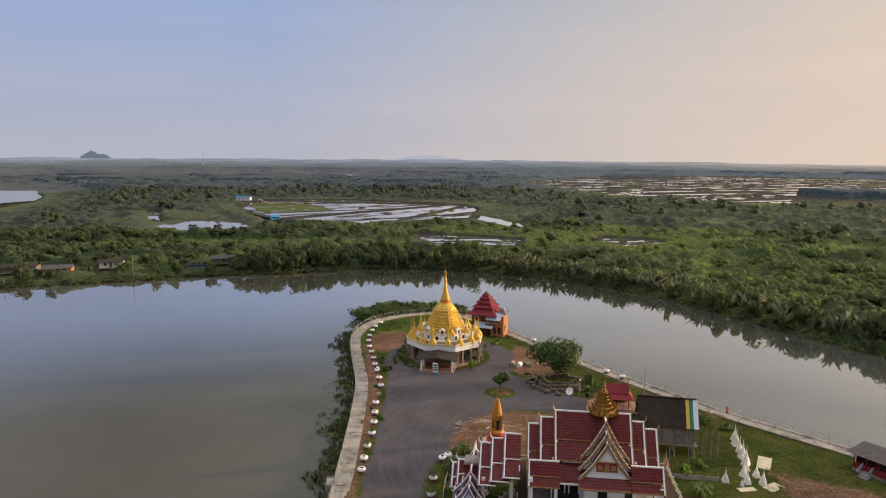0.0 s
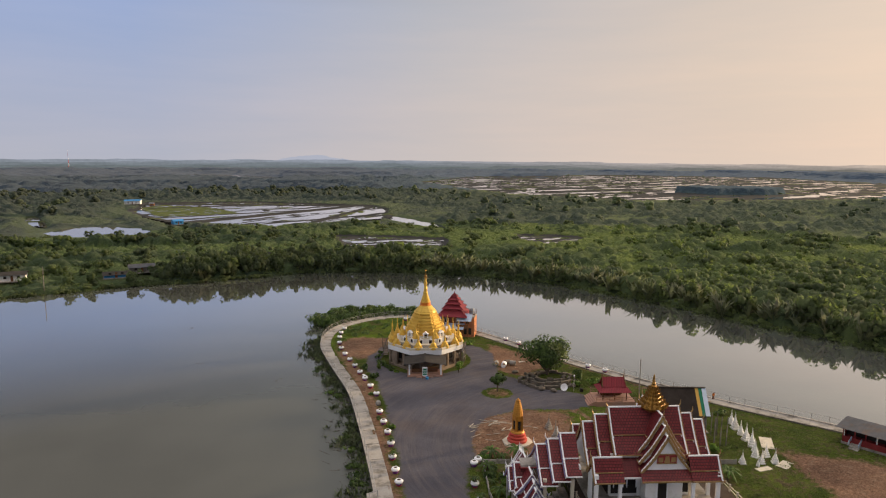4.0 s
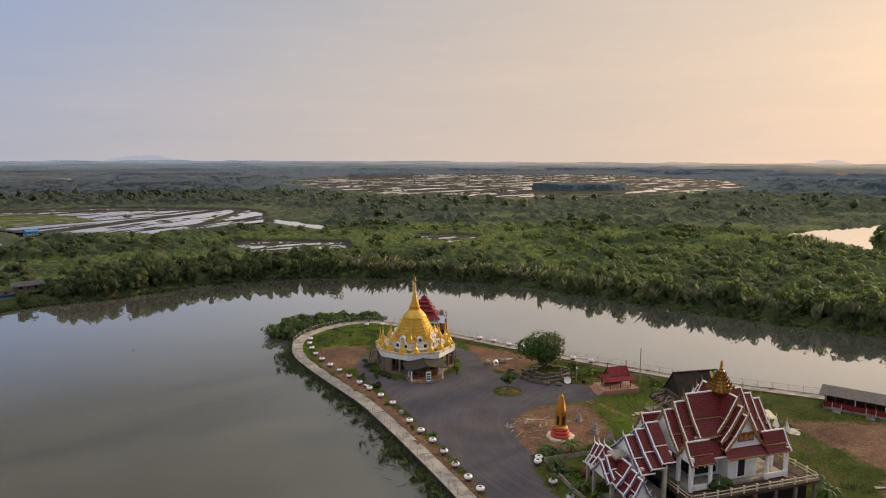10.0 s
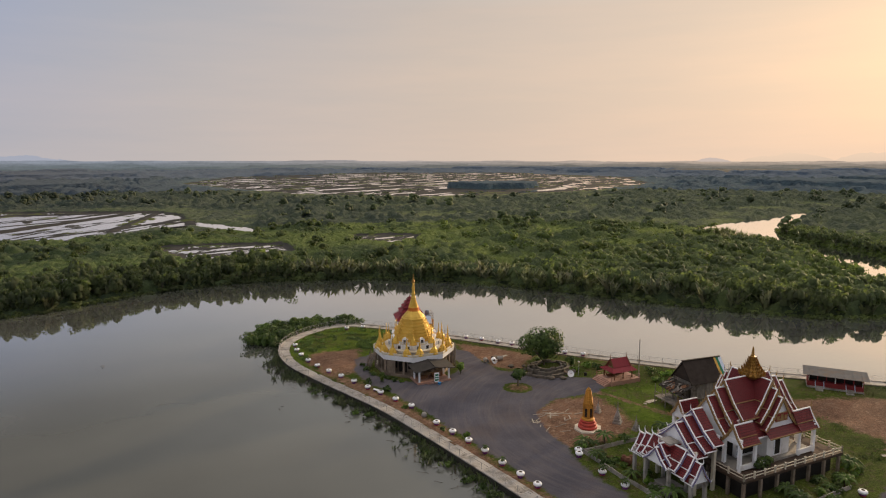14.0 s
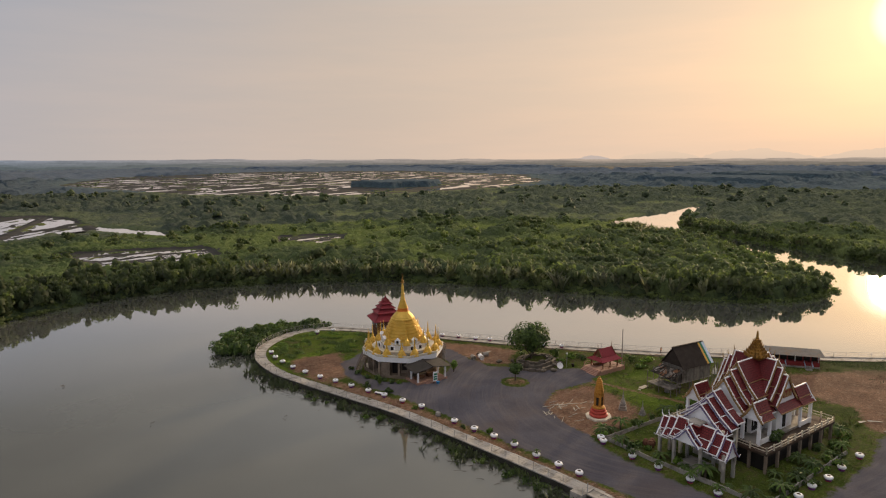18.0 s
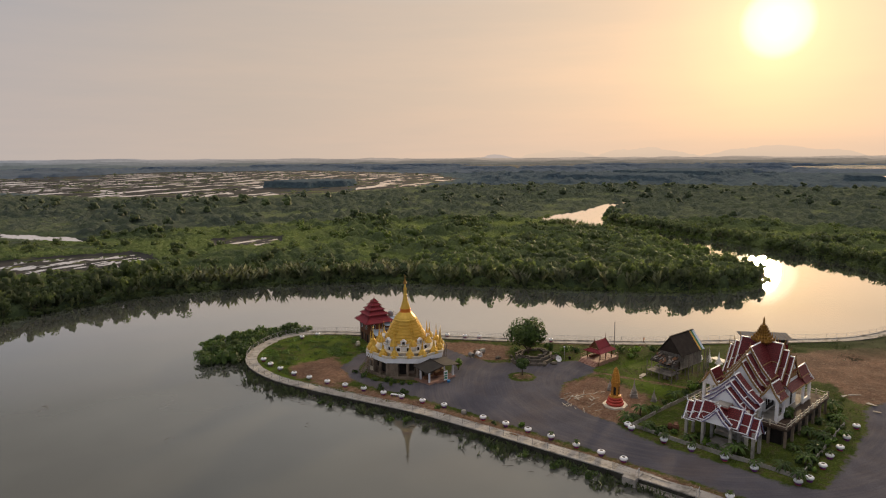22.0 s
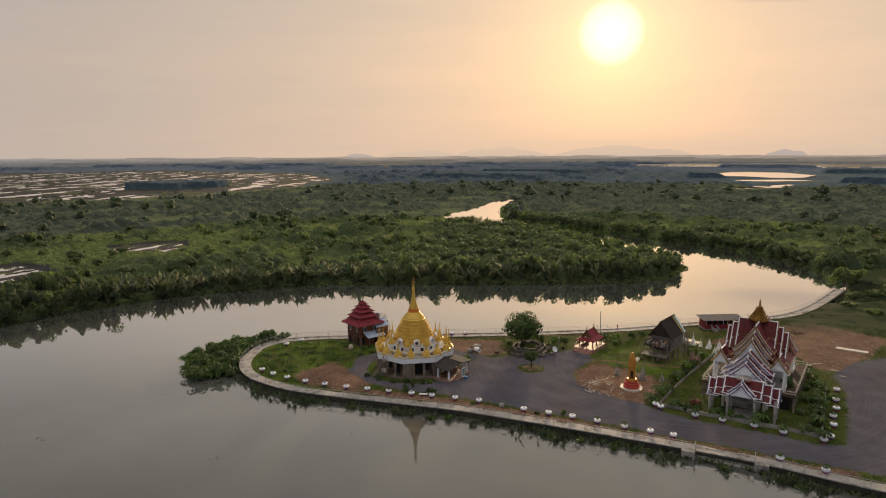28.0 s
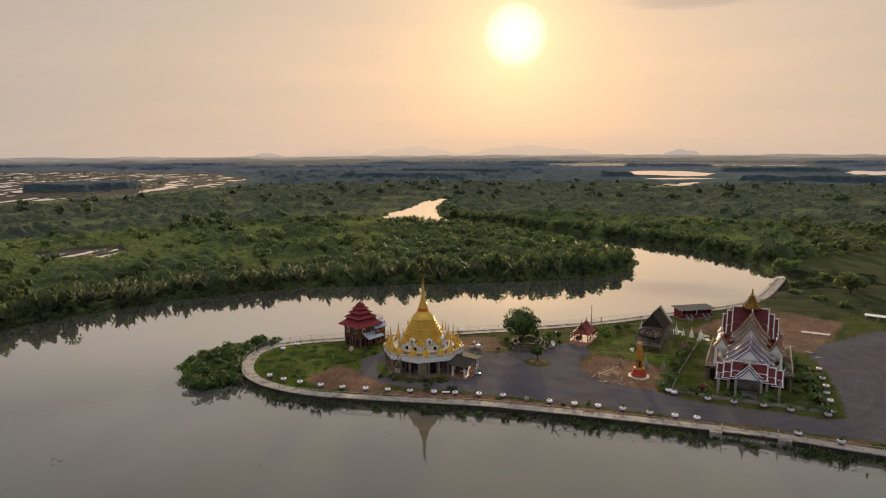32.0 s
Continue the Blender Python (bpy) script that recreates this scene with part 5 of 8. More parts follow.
def far_hill(a0, a1, high, radius, material, seed, label):
    """A hill on the horizon between two bearings; high in degrees over eye level."""
    n = 48
    a, f = np.linspace(a0, a1, n), np.linspace(0, 1, n)
    z = 43 + radius * math.tan(radians(1)) * (-1.0 + 1.18 * (high + 1.0) * np.sin(f * math.pi) ** 0.55 * (0.84 + 0.09 * waves(f * 100, f * 0, 45.0, seed) + 0.03 * waves(f * 100, f * 0, 6.0, seed + 1)))
    s = Shape()
    q = [(radius * math.sin(radians(t)) - 60, 40 + radius * math.cos(radians(t))) for t in a]
    for i in range(n - 1):
        s.face([(*q[i], -5), (*q[i + 1], -5), (*q[i + 1], z[i + 1]), (*q[i], z[i])])
    tagged(part("backdrop_hill", s, material), label, "backdrop", kind="structure")


# these hills glow in painted haze colours, unlit by the sun
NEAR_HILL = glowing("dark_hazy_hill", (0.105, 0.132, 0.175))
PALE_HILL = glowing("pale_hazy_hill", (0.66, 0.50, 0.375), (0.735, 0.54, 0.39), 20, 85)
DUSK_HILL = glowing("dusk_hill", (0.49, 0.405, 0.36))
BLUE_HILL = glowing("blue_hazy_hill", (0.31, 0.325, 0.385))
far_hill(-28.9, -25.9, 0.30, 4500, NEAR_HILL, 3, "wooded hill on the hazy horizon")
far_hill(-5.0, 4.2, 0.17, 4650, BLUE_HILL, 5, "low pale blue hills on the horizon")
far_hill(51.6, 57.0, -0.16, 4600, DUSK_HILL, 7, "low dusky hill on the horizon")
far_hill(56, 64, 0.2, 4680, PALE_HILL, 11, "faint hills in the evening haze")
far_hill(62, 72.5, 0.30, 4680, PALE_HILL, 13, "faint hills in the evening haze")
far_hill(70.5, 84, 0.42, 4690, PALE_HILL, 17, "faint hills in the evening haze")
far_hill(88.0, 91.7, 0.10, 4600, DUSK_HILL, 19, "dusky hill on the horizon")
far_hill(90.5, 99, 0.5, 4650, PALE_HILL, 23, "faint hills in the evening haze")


# ---- riverside walkway, wall and railing ----
EDGE = smooth_line(POINT_EDGE[1:], 2.6)
NORMAL = inward(EDGE)
wall = Shape()
for (a, na), (b, nb) in zip(zip(EDGE[:-1], NORMAL[:-1]), zip(EDGE[1:], NORMAL[1:])):
    a2, b2 = a + na * 0.3, b + nb * 0.3
    wall.solid([(*a, -3.2), (*b, -3.2), (*b2, -3.2), (*a2, -3.2)], [(*a, 0.14), (*b, 0.14), (*b2, 0.14), (*a2, 0.14)])
tagged(part("retaining_wall", wall, WET_WALL), "grey stained concrete wall holding the river bank", "wall", kind="structure")
coping = Shape()
for (a, na), (b, nb) in zip(zip(EDGE[:-1], NORMAL[:-1]), zip(EDGE[1:], NORMAL[1:])):
    c = [a - na * 0.10, b - nb * 0.10, b + nb * 0.34, a + na * 0.34]
    coping.solid([(*p, 0.02) for p in c], [(*p, 0.18) for p in c])
tagged(part("coping", coping, CONCRETE), "worn pale concrete coping on the river wall", "coping", kind="structure")
walkway = thing("walkway", "worn grey concrete walkway along the river", "pavement", kind="structure")
for i in range(len(EDGE) - 1):
    a, b, na, nb = EDGE[i], EDGE[i + 1], NORMAL[i], NORMAL[i + 1]
    d = (b - a) * 0.006
    wide = 2.35 if a[0] < 5 else 2.7
    c = [a + na * 0.3 + d, b + nb * 0.3 - d, b + nb * wide - d, a + na * wide + d]
    lift = 0.05 + 0.025 * math.sin(i * 2.7)
    part("slab", Shape().solid([(*p, -0.5) for p in c], [(*p, lift) for p in c]), CONCRETE, walkway)
kerb = Shape()
for i in range(len(EDGE) - 1):
    if EDGE[i][0] > 8:
        a, b, na, nb = EDGE[i], EDGE[i + 1], NORMAL[i], NORMAL[i + 1]
        c = [a + na * 2.72, b + nb * 2.72, b + nb * 3.0, a + na * 3.0]
        kerb.solid([(*p, -0.3) for p in c], [(*p, 0.16) for p in c])
tagged(part("kerb", kerb, DAMP), "low dark kerb beside the walkway", "kerb", kind="structure")
railing = thing("riverside_railing", "thin grey metal railing on the river wall", "railing")
rail_post = Shape().box(0, 0, 0, 0.06, 0.06, 1.15).box(0, 0, 1.15, 0.08, 0.08, 0.03).mesh("post", RAIL)
for i in range(0, len(EDGE)):
    if 71.2 < EDGE[i][1] < 82.5 and EDGE[i][0] < 0:
        continue
    p = EDGE[i] + NORMAL[i] * 0.15
    ob = part("post", rail_post, None, railing)
    ob.location = (p[0], p[1], 0.1)
for h, r in ((1.22, 0.022), (0.85, 0.013), (0.48, 0.013)):
    runs = [[], []]
    for i in range(len(EDGE) - 1):
        if not (71.2 < EDGE[i][1] < 81.5 and EDGE[i][0] < 0):
            runs[int(EDGE[i][1] > 80 or EDGE[i][0] > 0)].append(i)
    for run in runs:
        bar = Shape()
        for i in run:
            a, b = EDGE[i] + NORMAL[i] * 0.15, EDGE[i + 1] + NORMAL[i + 1] * 0.15
            bar.beam((*a, h), (*b, h), 2 * r, 2 * r)
        part("rail", bar, RAIL, railing)

landing = thing("landing_stairs", "pale concrete boat landing with long steps to the water", "stairs", -14.3, 76.8, 0, 0)
for y in (4.9, -5.1):
    part("pier", Shape().box(0.35, y, -3.0, 2.7, 1.9, 3.22), CONCRETE, landing, "pale concrete pier block")
for i in range(5):
    part("step", Shape().box(1.9 - 0.55 * i, -0.1, -3.0, 0.55, 8.0, 3.1 - 0.22 * i), CONCRETE, landing)
for y in (3.98, -4.2):
    part("side_post", Shape().box(0.3, y, 0.2, 0.1, 0.1, 1.3), RAIL, landing)
    part("side_rail", Shape().beam((0.3, y, 1.45), (-0.8, y, 1.25), 0.06, 0.06).beam((-0.75, y, 0.2), (-0.75, y, 1.3), 0.06, 0.06), RAIL, landing)

# ---- planters ----
def planter(low):
    t = thing("planter", "round white concrete planter with a painted foot", "planter")
    part("bowl", Shape().lathe([(0.34, 0.36), (0.52, 0.44), (0.60, 0.58), (0.58, 0.72), (0.44, 0.84), (0.30, 0.88), (0.27, 0.84)], 14), TRIM, t, smooth=True)
    part("foot", Shape().lathe([(0.33, 0.0), (0.38, 0.06), (0.41, 0.18)], 12), low, t, "painted red or violet foot")
    part("band", Shape().lathe([(0.42, 0.18), (0.46, 0.30), (0.36, 0.37)], 12), VIOLET, t, "violet painted band")
    part("soil", Shape().lathe([(0.2, 0.7), (0.25, 0.855)], 10), SOIL, t)
    return t


pots = [planter(RED_BASE), planter(VIOLET)]
WEST_ROW = [(-15.9, 165.1), (-16.9, 161.2), (-17.3, 157.2), (-17.4, 152.5), (-17.1, 148.0), (-16.4, 143.4), (-15.5, 139.2), (-14.6, 135.0), (-13.8, 130.5), (-13.0, 126.6), (-12.2, 122.2),
            (-11.4, 117.8), (-11.5, 109.2), (-11.2, 104.8), (-10.9, 100.7), (-10.8, 96.5), (-11.0, 92.0), (-11.0, 87.9), (-10.9, 84.4), (-12.0, 69.4), (-13.3, 63.7)]
NORTH_ROW = [(0.5, 172.7), (4.5, 171.6), (21.8, 149.6), (23.9, 146.0), (25.7, 141.9), (27.6, 139.0), (33.4, 127.1), (35.7, 123.8)]
ROAD_ROW = [(1.0, 89.1), (0.2, 88.1), (-1.0, 82.3), (-1.2, 78.0), (-1.3, 73.2), (-2.0, 69.0), (-2.3, 63.4), (-0.4, 62.4), (4.8, 61.7), (8.9, 61.5), (12.9, 60.8), (17.5, 60.6), (23.4, 60.1)]
for k, row in enumerate((WEST_ROW, NORTH_ROW, ROAD_ROW)):
    for i, (x, y) in enumerate(row):
        z = -0.02
        p = copy_thing(pots[(i + k) % 2], pose(x, y, z, 0, 0, 37 * i))
        p["group"] = ("planters along the walkway", "planters on the north bank", "planters along the road")[k]
for p in pots:
    for o in list(p.children_recursive) + [p]:
        bpy.data.objects.remove(o)
stump = thing("planter", "mossy green-grey stone planter by the walkway", "planter", -11.4, 113.4, 0)
part("bowl", Shape().lathe([(0.4, 0), (0.5, 0.2), (0.42, 0.6), (0.3, 0.75), (0.25, 0.7)], 12), GREYSTONE, stump, smooth=True)
bench = thing("bench", "low white concrete bench beside the planters", "bench", -13.0, 128.4, 0, 20)
part("seat", Shape().box(0, 0, 0.38, 0.5, 1.5, 0.1), TRIM, bench)
for y in (-0.5, 0.5):
    part("leg", Shape().box(0, y, 0, 0.4, 0.18, 0.38), VIOLET, bench)

# ---- the golden stupa ----
SX, SY, FACE = 0.7, 138.2, -98.0
stupa = thing("golden_stupa", "golden bell-shaped stupa on a white octagonal hall", "stupa", SX, SY, 0, FACE)


def eight(r, turn=22.5):
    return [(r * math.cos(radians(45 * i + turn)), r * math.sin(radians(45 * i + turn))) for i in range(8)]


part("plinth", Shape().prism(eight(8.3), -0.1, 0.55), OLD_WALL, stupa, "stained masonry plinth")
part("inner_wall", Shape().prism(eight(6.3), 0.5, 3.5), OLD_WALL, stupa, "unfinished stained masonry wall")
for i in range(8):
    a = radians(45 * i)
    u, v = Vector((math.cos(a), math.sin(a), 0)), Vector((-math.sin(a), math.cos(a), 0))
    for k in (-3.05, -1.05, 1.05):
        p = u * 7.45 + v * k
        part("pillar", Shape().box(p.x, p.y, 0.5, 0.42, 0.42, 3.0, 45 * i), OLD_WALL, stupa)
    if i:
        part("bay_wall", Shape().box(*(u * 7.3 + v * -2.05)[:2], 0.5, 0.16, 1.5, (0.9, 2.6, 1.4)[i % 3], 45 * i), OLD_WALL if i % 2 else CREAM, stupa, "low infill wall of the unfinished hall")
        part("opening", Shape().box(*(u * 5.86 + v * 0.1)[:2], 0.55, 0.16, 1.7, 2.5, 45 * i), DARK, stupa, "dark doorway")
        for k in (-1.65, 1.75):
            part("window_hole", Shape().box(*(u * 5.86 + v * k)[:2], 1.25, 0.14, 0.95, 1.6, 45 * i), DARK, stupa, "dark unglazed window hole")
part("deck", Shape().prism(eight(8.35), 3.35, 3.5), CONCRETE, stupa)
part("fascia", Shape().solid([(x, y, 3.35) for x, y in eight(8.42)], [(x, y, 4.35) for x, y in eight(8.55)]), TRIM, stupa, "broad white painted fascia")
part("terrace", Shape().prism(eight(8.2), 4.35, 4.42), DAMP, stupa, "dark stained terrace floor")
for i in range(8):
    a, b = eight(8.45)[i], eight(8.45)[(i + 1) % 8]
    part("parapet", Shape().beam((*a, 4.58), (*b, 4.58), 0.2, 0.46), CREAM, stupa, "low cream parapet")
part("drum_step", Shape().prism(eight(6.6), 4.4, 4.85), WHITE, stupa)
part("drum_ledge", Shape().prism(eight(6.8), 4.85, 5.0), CREAM, stupa)
part("drum", Shape().prism(eight(5.35), 4.95, 6.0), WHITE, stupa, "white drum wall with niches")
part("drum_cornice", Shape().prism(eight(5.55), 5.95, 6.12), CREAM, stupa)
for i in range(8):
    a = radians(45 * i)
    u, v = Vector((math.cos(a), math.sin(a), 0)), Vector((-math.sin(a), math.cos(a), 0))
    for k in (-1.0, 1.0):
        p = u * 4.97 + v * k
        part("niche", Shape().box(p.x, p.y, 4.98, 0.3, 0.62, 0.75, 45 * i), DARK, stupa, "dark arched niche")
        s = Shape().box(*(u * 5.05 + v * (k - 0.4))[:2], 4.98, 0.3, 0.14, 0.78, 45 * i).box(*(u * 5.05 + v * (k + 0.4))[:2], 4.98, 0.3, 0.14, 0.78, 45 * i)
        q0, q1, q2 = u * 5.2 + v * (k - 0.55), u * 5.2 + v * (k + 0.55), u * 5.2 + v * k
        b = u * -0.3
        s.solid([(*q0[:2], 5.72), (*q1[:2], 5.72), (*(q1 + b)[:2], 5.72), (*(q0 + b)[:2], 5.72)], [(*q2[:2], 6.15), (*q2[:2], 6.16), (*(q2 + b)[:2], 6.16), (*(q2 + b)[:2], 6.15)])
        part("niche_frame", s, TRIM, stupa, "white gabled niche frame")
# bell: notched octagonal tiers below, round above
def notched(r, z):
    """An octagon of radius r with a proud middle on each face."""
    out = []
    for i in range(8):
        a = radians(45 * i)
        for d, q in ((-22.5, 1.0), (-13.0, 0.945), (-13.0, 0.985), (13.0, 0.985), (13.0, 0.945)):
            b = a + radians(d)
            out.append((r * q * math.cos(b), r * q * math.sin(b), z))
    return out


part("upper_drum", Shape().prism(eight(4.8), 6.1, 6.28), WHITE, stupa, "white upper drum wall")
part("upper_cornice", Shape().prism(eight(4.9), 6.26, 6.36), CREAM, stupa)
for i in range(8):
    a = radians(45 * i)
    u, v = Vector((math.cos(a), math.sin(a), 0)), Vector((-math.sin(a), math.cos(a), 0))
    p = u * 4.42
    part("niche", Shape().box(p.x, p.y, 6.14, 0.2, 0.5, 0.6, 45 * i), DARK, stupa, "dark arched niche")
    q = u * 4.62
    dormer = Shape().box(*(q + v * -0.42)[:2], 6.12, 0.5, 0.2, 0.8, 45 * i).box(*(q + v * 0.42)[:2], 6.12, 0.5, 0.2, 0.8, 45 * i)
    q0, q1, b = q + u * 0.3 + v * -0.65, q + u * 0.3 + v * 0.65, u * -0.6
    dormer.solid([(*q0[:2], 6.9), (*q1[:2], 6.9), (*(q1 + b)[:2], 6.9), (*(q0 + b)[:2], 6.9)], [(*(q + u * 0.3)[:2], 7.42), (*(q + u * 0.3)[:2], 7.43), (*(q + u * -0.3)[:2], 7.43), (*(q + u * -0.3)[:2], 7.42)])
    part("dormer", dormer, TRIM, stupa, "white gabled dormer on the drum")
tier_r = (4.55, 4.27, 3.98, 3.68, 3.37, 3.05, 2.72)
for k, r in enumerate(tier_r):
    z = 6.34 + 0.6 * k
    s = Shape()
    steps_ = ((r, z), (r - 0.02, z + 0.17), (r - 0.30, z + 0.21), (r - 0.34, z + 0.45), (r - 0.13, z + 0.51), (r - 0.16, z + 0.63))
    for (r0, z0), (r1, z1) in zip(steps_, steps_[1:]):
        s.solid(notched(r0, z0), notched(r1, z1))
    part("stepped_tier", s, GOLD, stupa, "gold notched octagonal tier")
petal_row = Shape()
for k in (0, 1):
    for i in range(40):
        a = radians(9 * i + 4.5 * k)
        r, z = (4.16, 3.88)[k], 6.56 + 0.6 * k
        petal_row.solid([(r * 1.0 * math.cos(a - 0.055), r * math.sin(a - 0.055), z), (r * math.cos(a + 0.055), r * math.sin(a + 0.055), z), (r * 0.93 * math.cos(a), r * 0.93 * math.sin(a), z)],
                        [(r * 0.97 * math.cos(a - 0.004), r * 0.97 * math.sin(a - 0.004), z + 0.30), (r * 0.97 * math.cos(a + 0.004), r * 0.97 * math.sin(a + 0.004), z + 0.30), (r * 0.94 * math.cos(a), r * 0.94 * math.sin(a), z + 0.30)])
tagged(part("petal_row", petal_row, GOLD, stupa, "rows of pointed gold petals"), kind="stuff")
bell = [(2.46, 10.5), (2.50, 10.65), (2.30, 10.74), (2.18, 11.0), (1.94, 11.28), (1.68, 11.54), (1.43, 11.84), (1.22, 12.06)]
part("bell", Shape().lathe(bell, 16), GOLD, stupa)
part("orange_collar", Shape().lathe([(1.2, 12.01), (1.26, 12.1), (1.12, 12.21), (1.06, 12.57), (1.16, 12.67), (1.1, 12.74)], 24), ORANGE, stupa, "orange painted collar")
rings = []
for i in range(8):
    r, h = 1.06 - 0.072 * i, 12.71 + 0.222 * i
    rings += [(r, h), (r - 0.02, h + 0.125), (r - 0.09, h + 0.147)]
part("ringed_spire", Shape().lathe(rings + [(0.44, 14.55)], 20), GOLD, stupa)
part("lotus_spire", Shape().lathe([(0.46, 14.5), (0.58, 14.64), (0.44, 14.85), (0.36, 15.4), (0.44, 15.54), (0.33, 15.68), (0.28, 16.52), (0.37, 16.71), (0.17, 17.56), (0.15, 17.93)], 16), GOLD, stupa, smooth=True)
part("finial", Shape().lathe([(0.15, 17.85), (0.42, 18.03), (0.28, 18.26), (0.33, 18.36), (0.18, 18.6), (0.2, 18.69), (0.09, 18.97), (0.06, 19.54), (0.11, 19.63), (0.03, 19.87)], 10), OLD_GOLD, stupa, "tiered gilt umbrella finial")
part("vane", Shape().box(0.25, 0, 19.16, 0.45, 0.05, 0.3), OLD_GOLD, stupa)

spire_base = Shape().lathe([(0.62, 0), (0.62, 0.2), (0.54, 0.24), (0.54, 0.42), (0.46, 0.46), (0.46, 0.62), (0.37, 0.66)], 8).mesh("spire_base", GOLD)
spire_bell = Shape().lathe([(0.36, 0.62), (0.37, 0.72), (0.30, 0.92), (0.19, 1.08), (0.12, 1.2), (0.17, 1.27), (0.16, 1.36), (0.09, 1.48), (0.125, 1.56), (0.11, 1.64), (0.065, 1.8), (0.09, 1.88), (0.055, 2.05), (0.04, 2.25), (0.075, 2.33), (0.03, 2.5), (0.05, 2.58), (0.012, 3.2)], 12).mesh("spire_bell", GOLD, True)
small = []
for i in range(8):
    a = radians(45 * i)
    u, v = Vector((math.cos(a), math.sin(a), 0)), Vector((-math.sin(a), math.cos(a), 0))
    small += [(u * 7.15 + v * -1.55, 4.42, 1.42), (u * 7.15 + v * 1.55, 4.42, 1.42)]
    c = Vector((math.cos(a + radians(22.5)), math.sin(a + radians(22.5)), 0)) * 5.25
    small.append((c, 6.1, 1.15))
for p, z, k in small:
    base = part("small_spire", spire_base, None, stupa, "small gold-painted spire")
    base.location, base.scale = (p.x, p.y, z), (k * 1.12, k * 1.12, k * 0.90)
    part("spire_bell", spire_bell, None, base)
# porch before the stupa hall
part("porch_floor", Shape().box(9.3, -0.2, -0.05, 4.6, 7.0, 0.42), PINK_FLOOR, stupa, "pink tiled porch floor")
part("porch_step", Shape().box(11.8, -0.2, -0.05, 0.5, 3.4, 0.22), PINK_FLOOR, stupa)
for y, x in ((-3.3, 11.2), (3.0, 11.2), (-3.3, 8.6), (3.0, 8.6)):
    part("porch_post", Shape().box(x, y, 0.3, 0.3, 0.3, 2.5), TRIM, stupa, "white square porch post")
for y0, y1 in ((-4.4, -0.15), (-0.15, 4.1)):
    z0, z1 = (2.65, 3.25) if y0 < -1 else (3.25, 2.65)
    part("porch_roof", Shape().slab((7.6, y0, z0 + 0.45), (12.0, y0, z0), (12.0, y1, z1), (7.6, y1, z1 + 0.45), 0.1), SLATE, stupa, "patched grey cement-sheet porch roof")
part("porch_ridge", Shape().beam((7.6, -0.15, 3.74), (12.05, -0.15, 3.3), 0.3, 0.1), SLATE, stupa)
part("porch_table", Shape().box(9.0, 1.3, 0.37, 0.8, 2.2, 0.75).box(9.3, -1.8, 0.37, 0.7, 2.0, 0.55), WOOD, stupa)
part("ladder", Shape().beam((-2.0, -9.4, 0), (-1.2, -8.3, 4.5), 0.09, 0.09).beam((-1.2, -9.5, 0), (-0.4, -8.4, 4.5), 0.09, 0.09), GREY_WOOD, stupa)
sc = Shape()
for k in range(4):
    sc.rod((1.6 + 0.8 * k, 8.4 - 0.25 * k, 0), (1.7 + 0.8 * k, 8.7 - 0.25 * k, 4.6), 0.06)
for h in (1.3, 2.6, 3.9):
    sc.rod((1.4, 8.6, h), (4.4, 7.8, h + 0.1), 0.05)
sc.rod((1.5, 8.6, 0.3), (4.2, 7.8, 3.9), 0.05).rod((4.2, 7.9, 0.2), (1.6, 8.6, 4.2), 0.05)
part("scaffold", sc, GREY_WOOD, stupa, "grey bamboo scaffold poles against the hall")
st = Shape()
for k in range(9):
    st.box(-3.4 + 0.36 * k, -8.75, 0.45 * k, 0.4, 1.1, 0.12)
st.beam((-3.6, -9.3, 0.9), (-0.2, -9.3, 5.0), 0.08, 0.08).beam((-3.6, -9.3, 0.2), (-0.2, -9.3, 4.2), 0.1, 0.2)
part("outer_stair", st, OLD_WALL, stupa, "steep concrete outer stair")
sign = thing("sign_board", "green and white notice board before the porch", "sign", SX + 12.6 * math.cos(radians(FACE - 1)), SY + 12.6 * math.sin(radians(FACE - 1)), 0, FACE)
part("board", Shape().box(0, 0, 0.5, 0.06, 1.0, 1.9), TRIM, sign)
part("writing", Shape().box(0.035, 0, 0.75, 0.012, 0.8, 0.35).box(0.035, 0, 1.25, 0.012, 0.8, 0.3).box(0.035, 0, 1.7, 0.012, 0.7, 0.4), CLOTH_G, sign, "green painted bars")
for y in (-0.45, 0.45):
    part("leg", Shape().box(0, y, -0.1, 0.07, 0.07, 0.7), RUST, sign)
bucket = thing("bucket", "small blue plastic tub by the porch", "bucket", SX + 12.9 * math.cos(radians(FACE + 1)), SY + 12.9 * math.sin(radians(FACE + 1)), 0)
part("tub", Shape().lathe([(0.25, 0), (0.36, 0.45), (0.33, 0.44)], 12), BLUE, bucket)

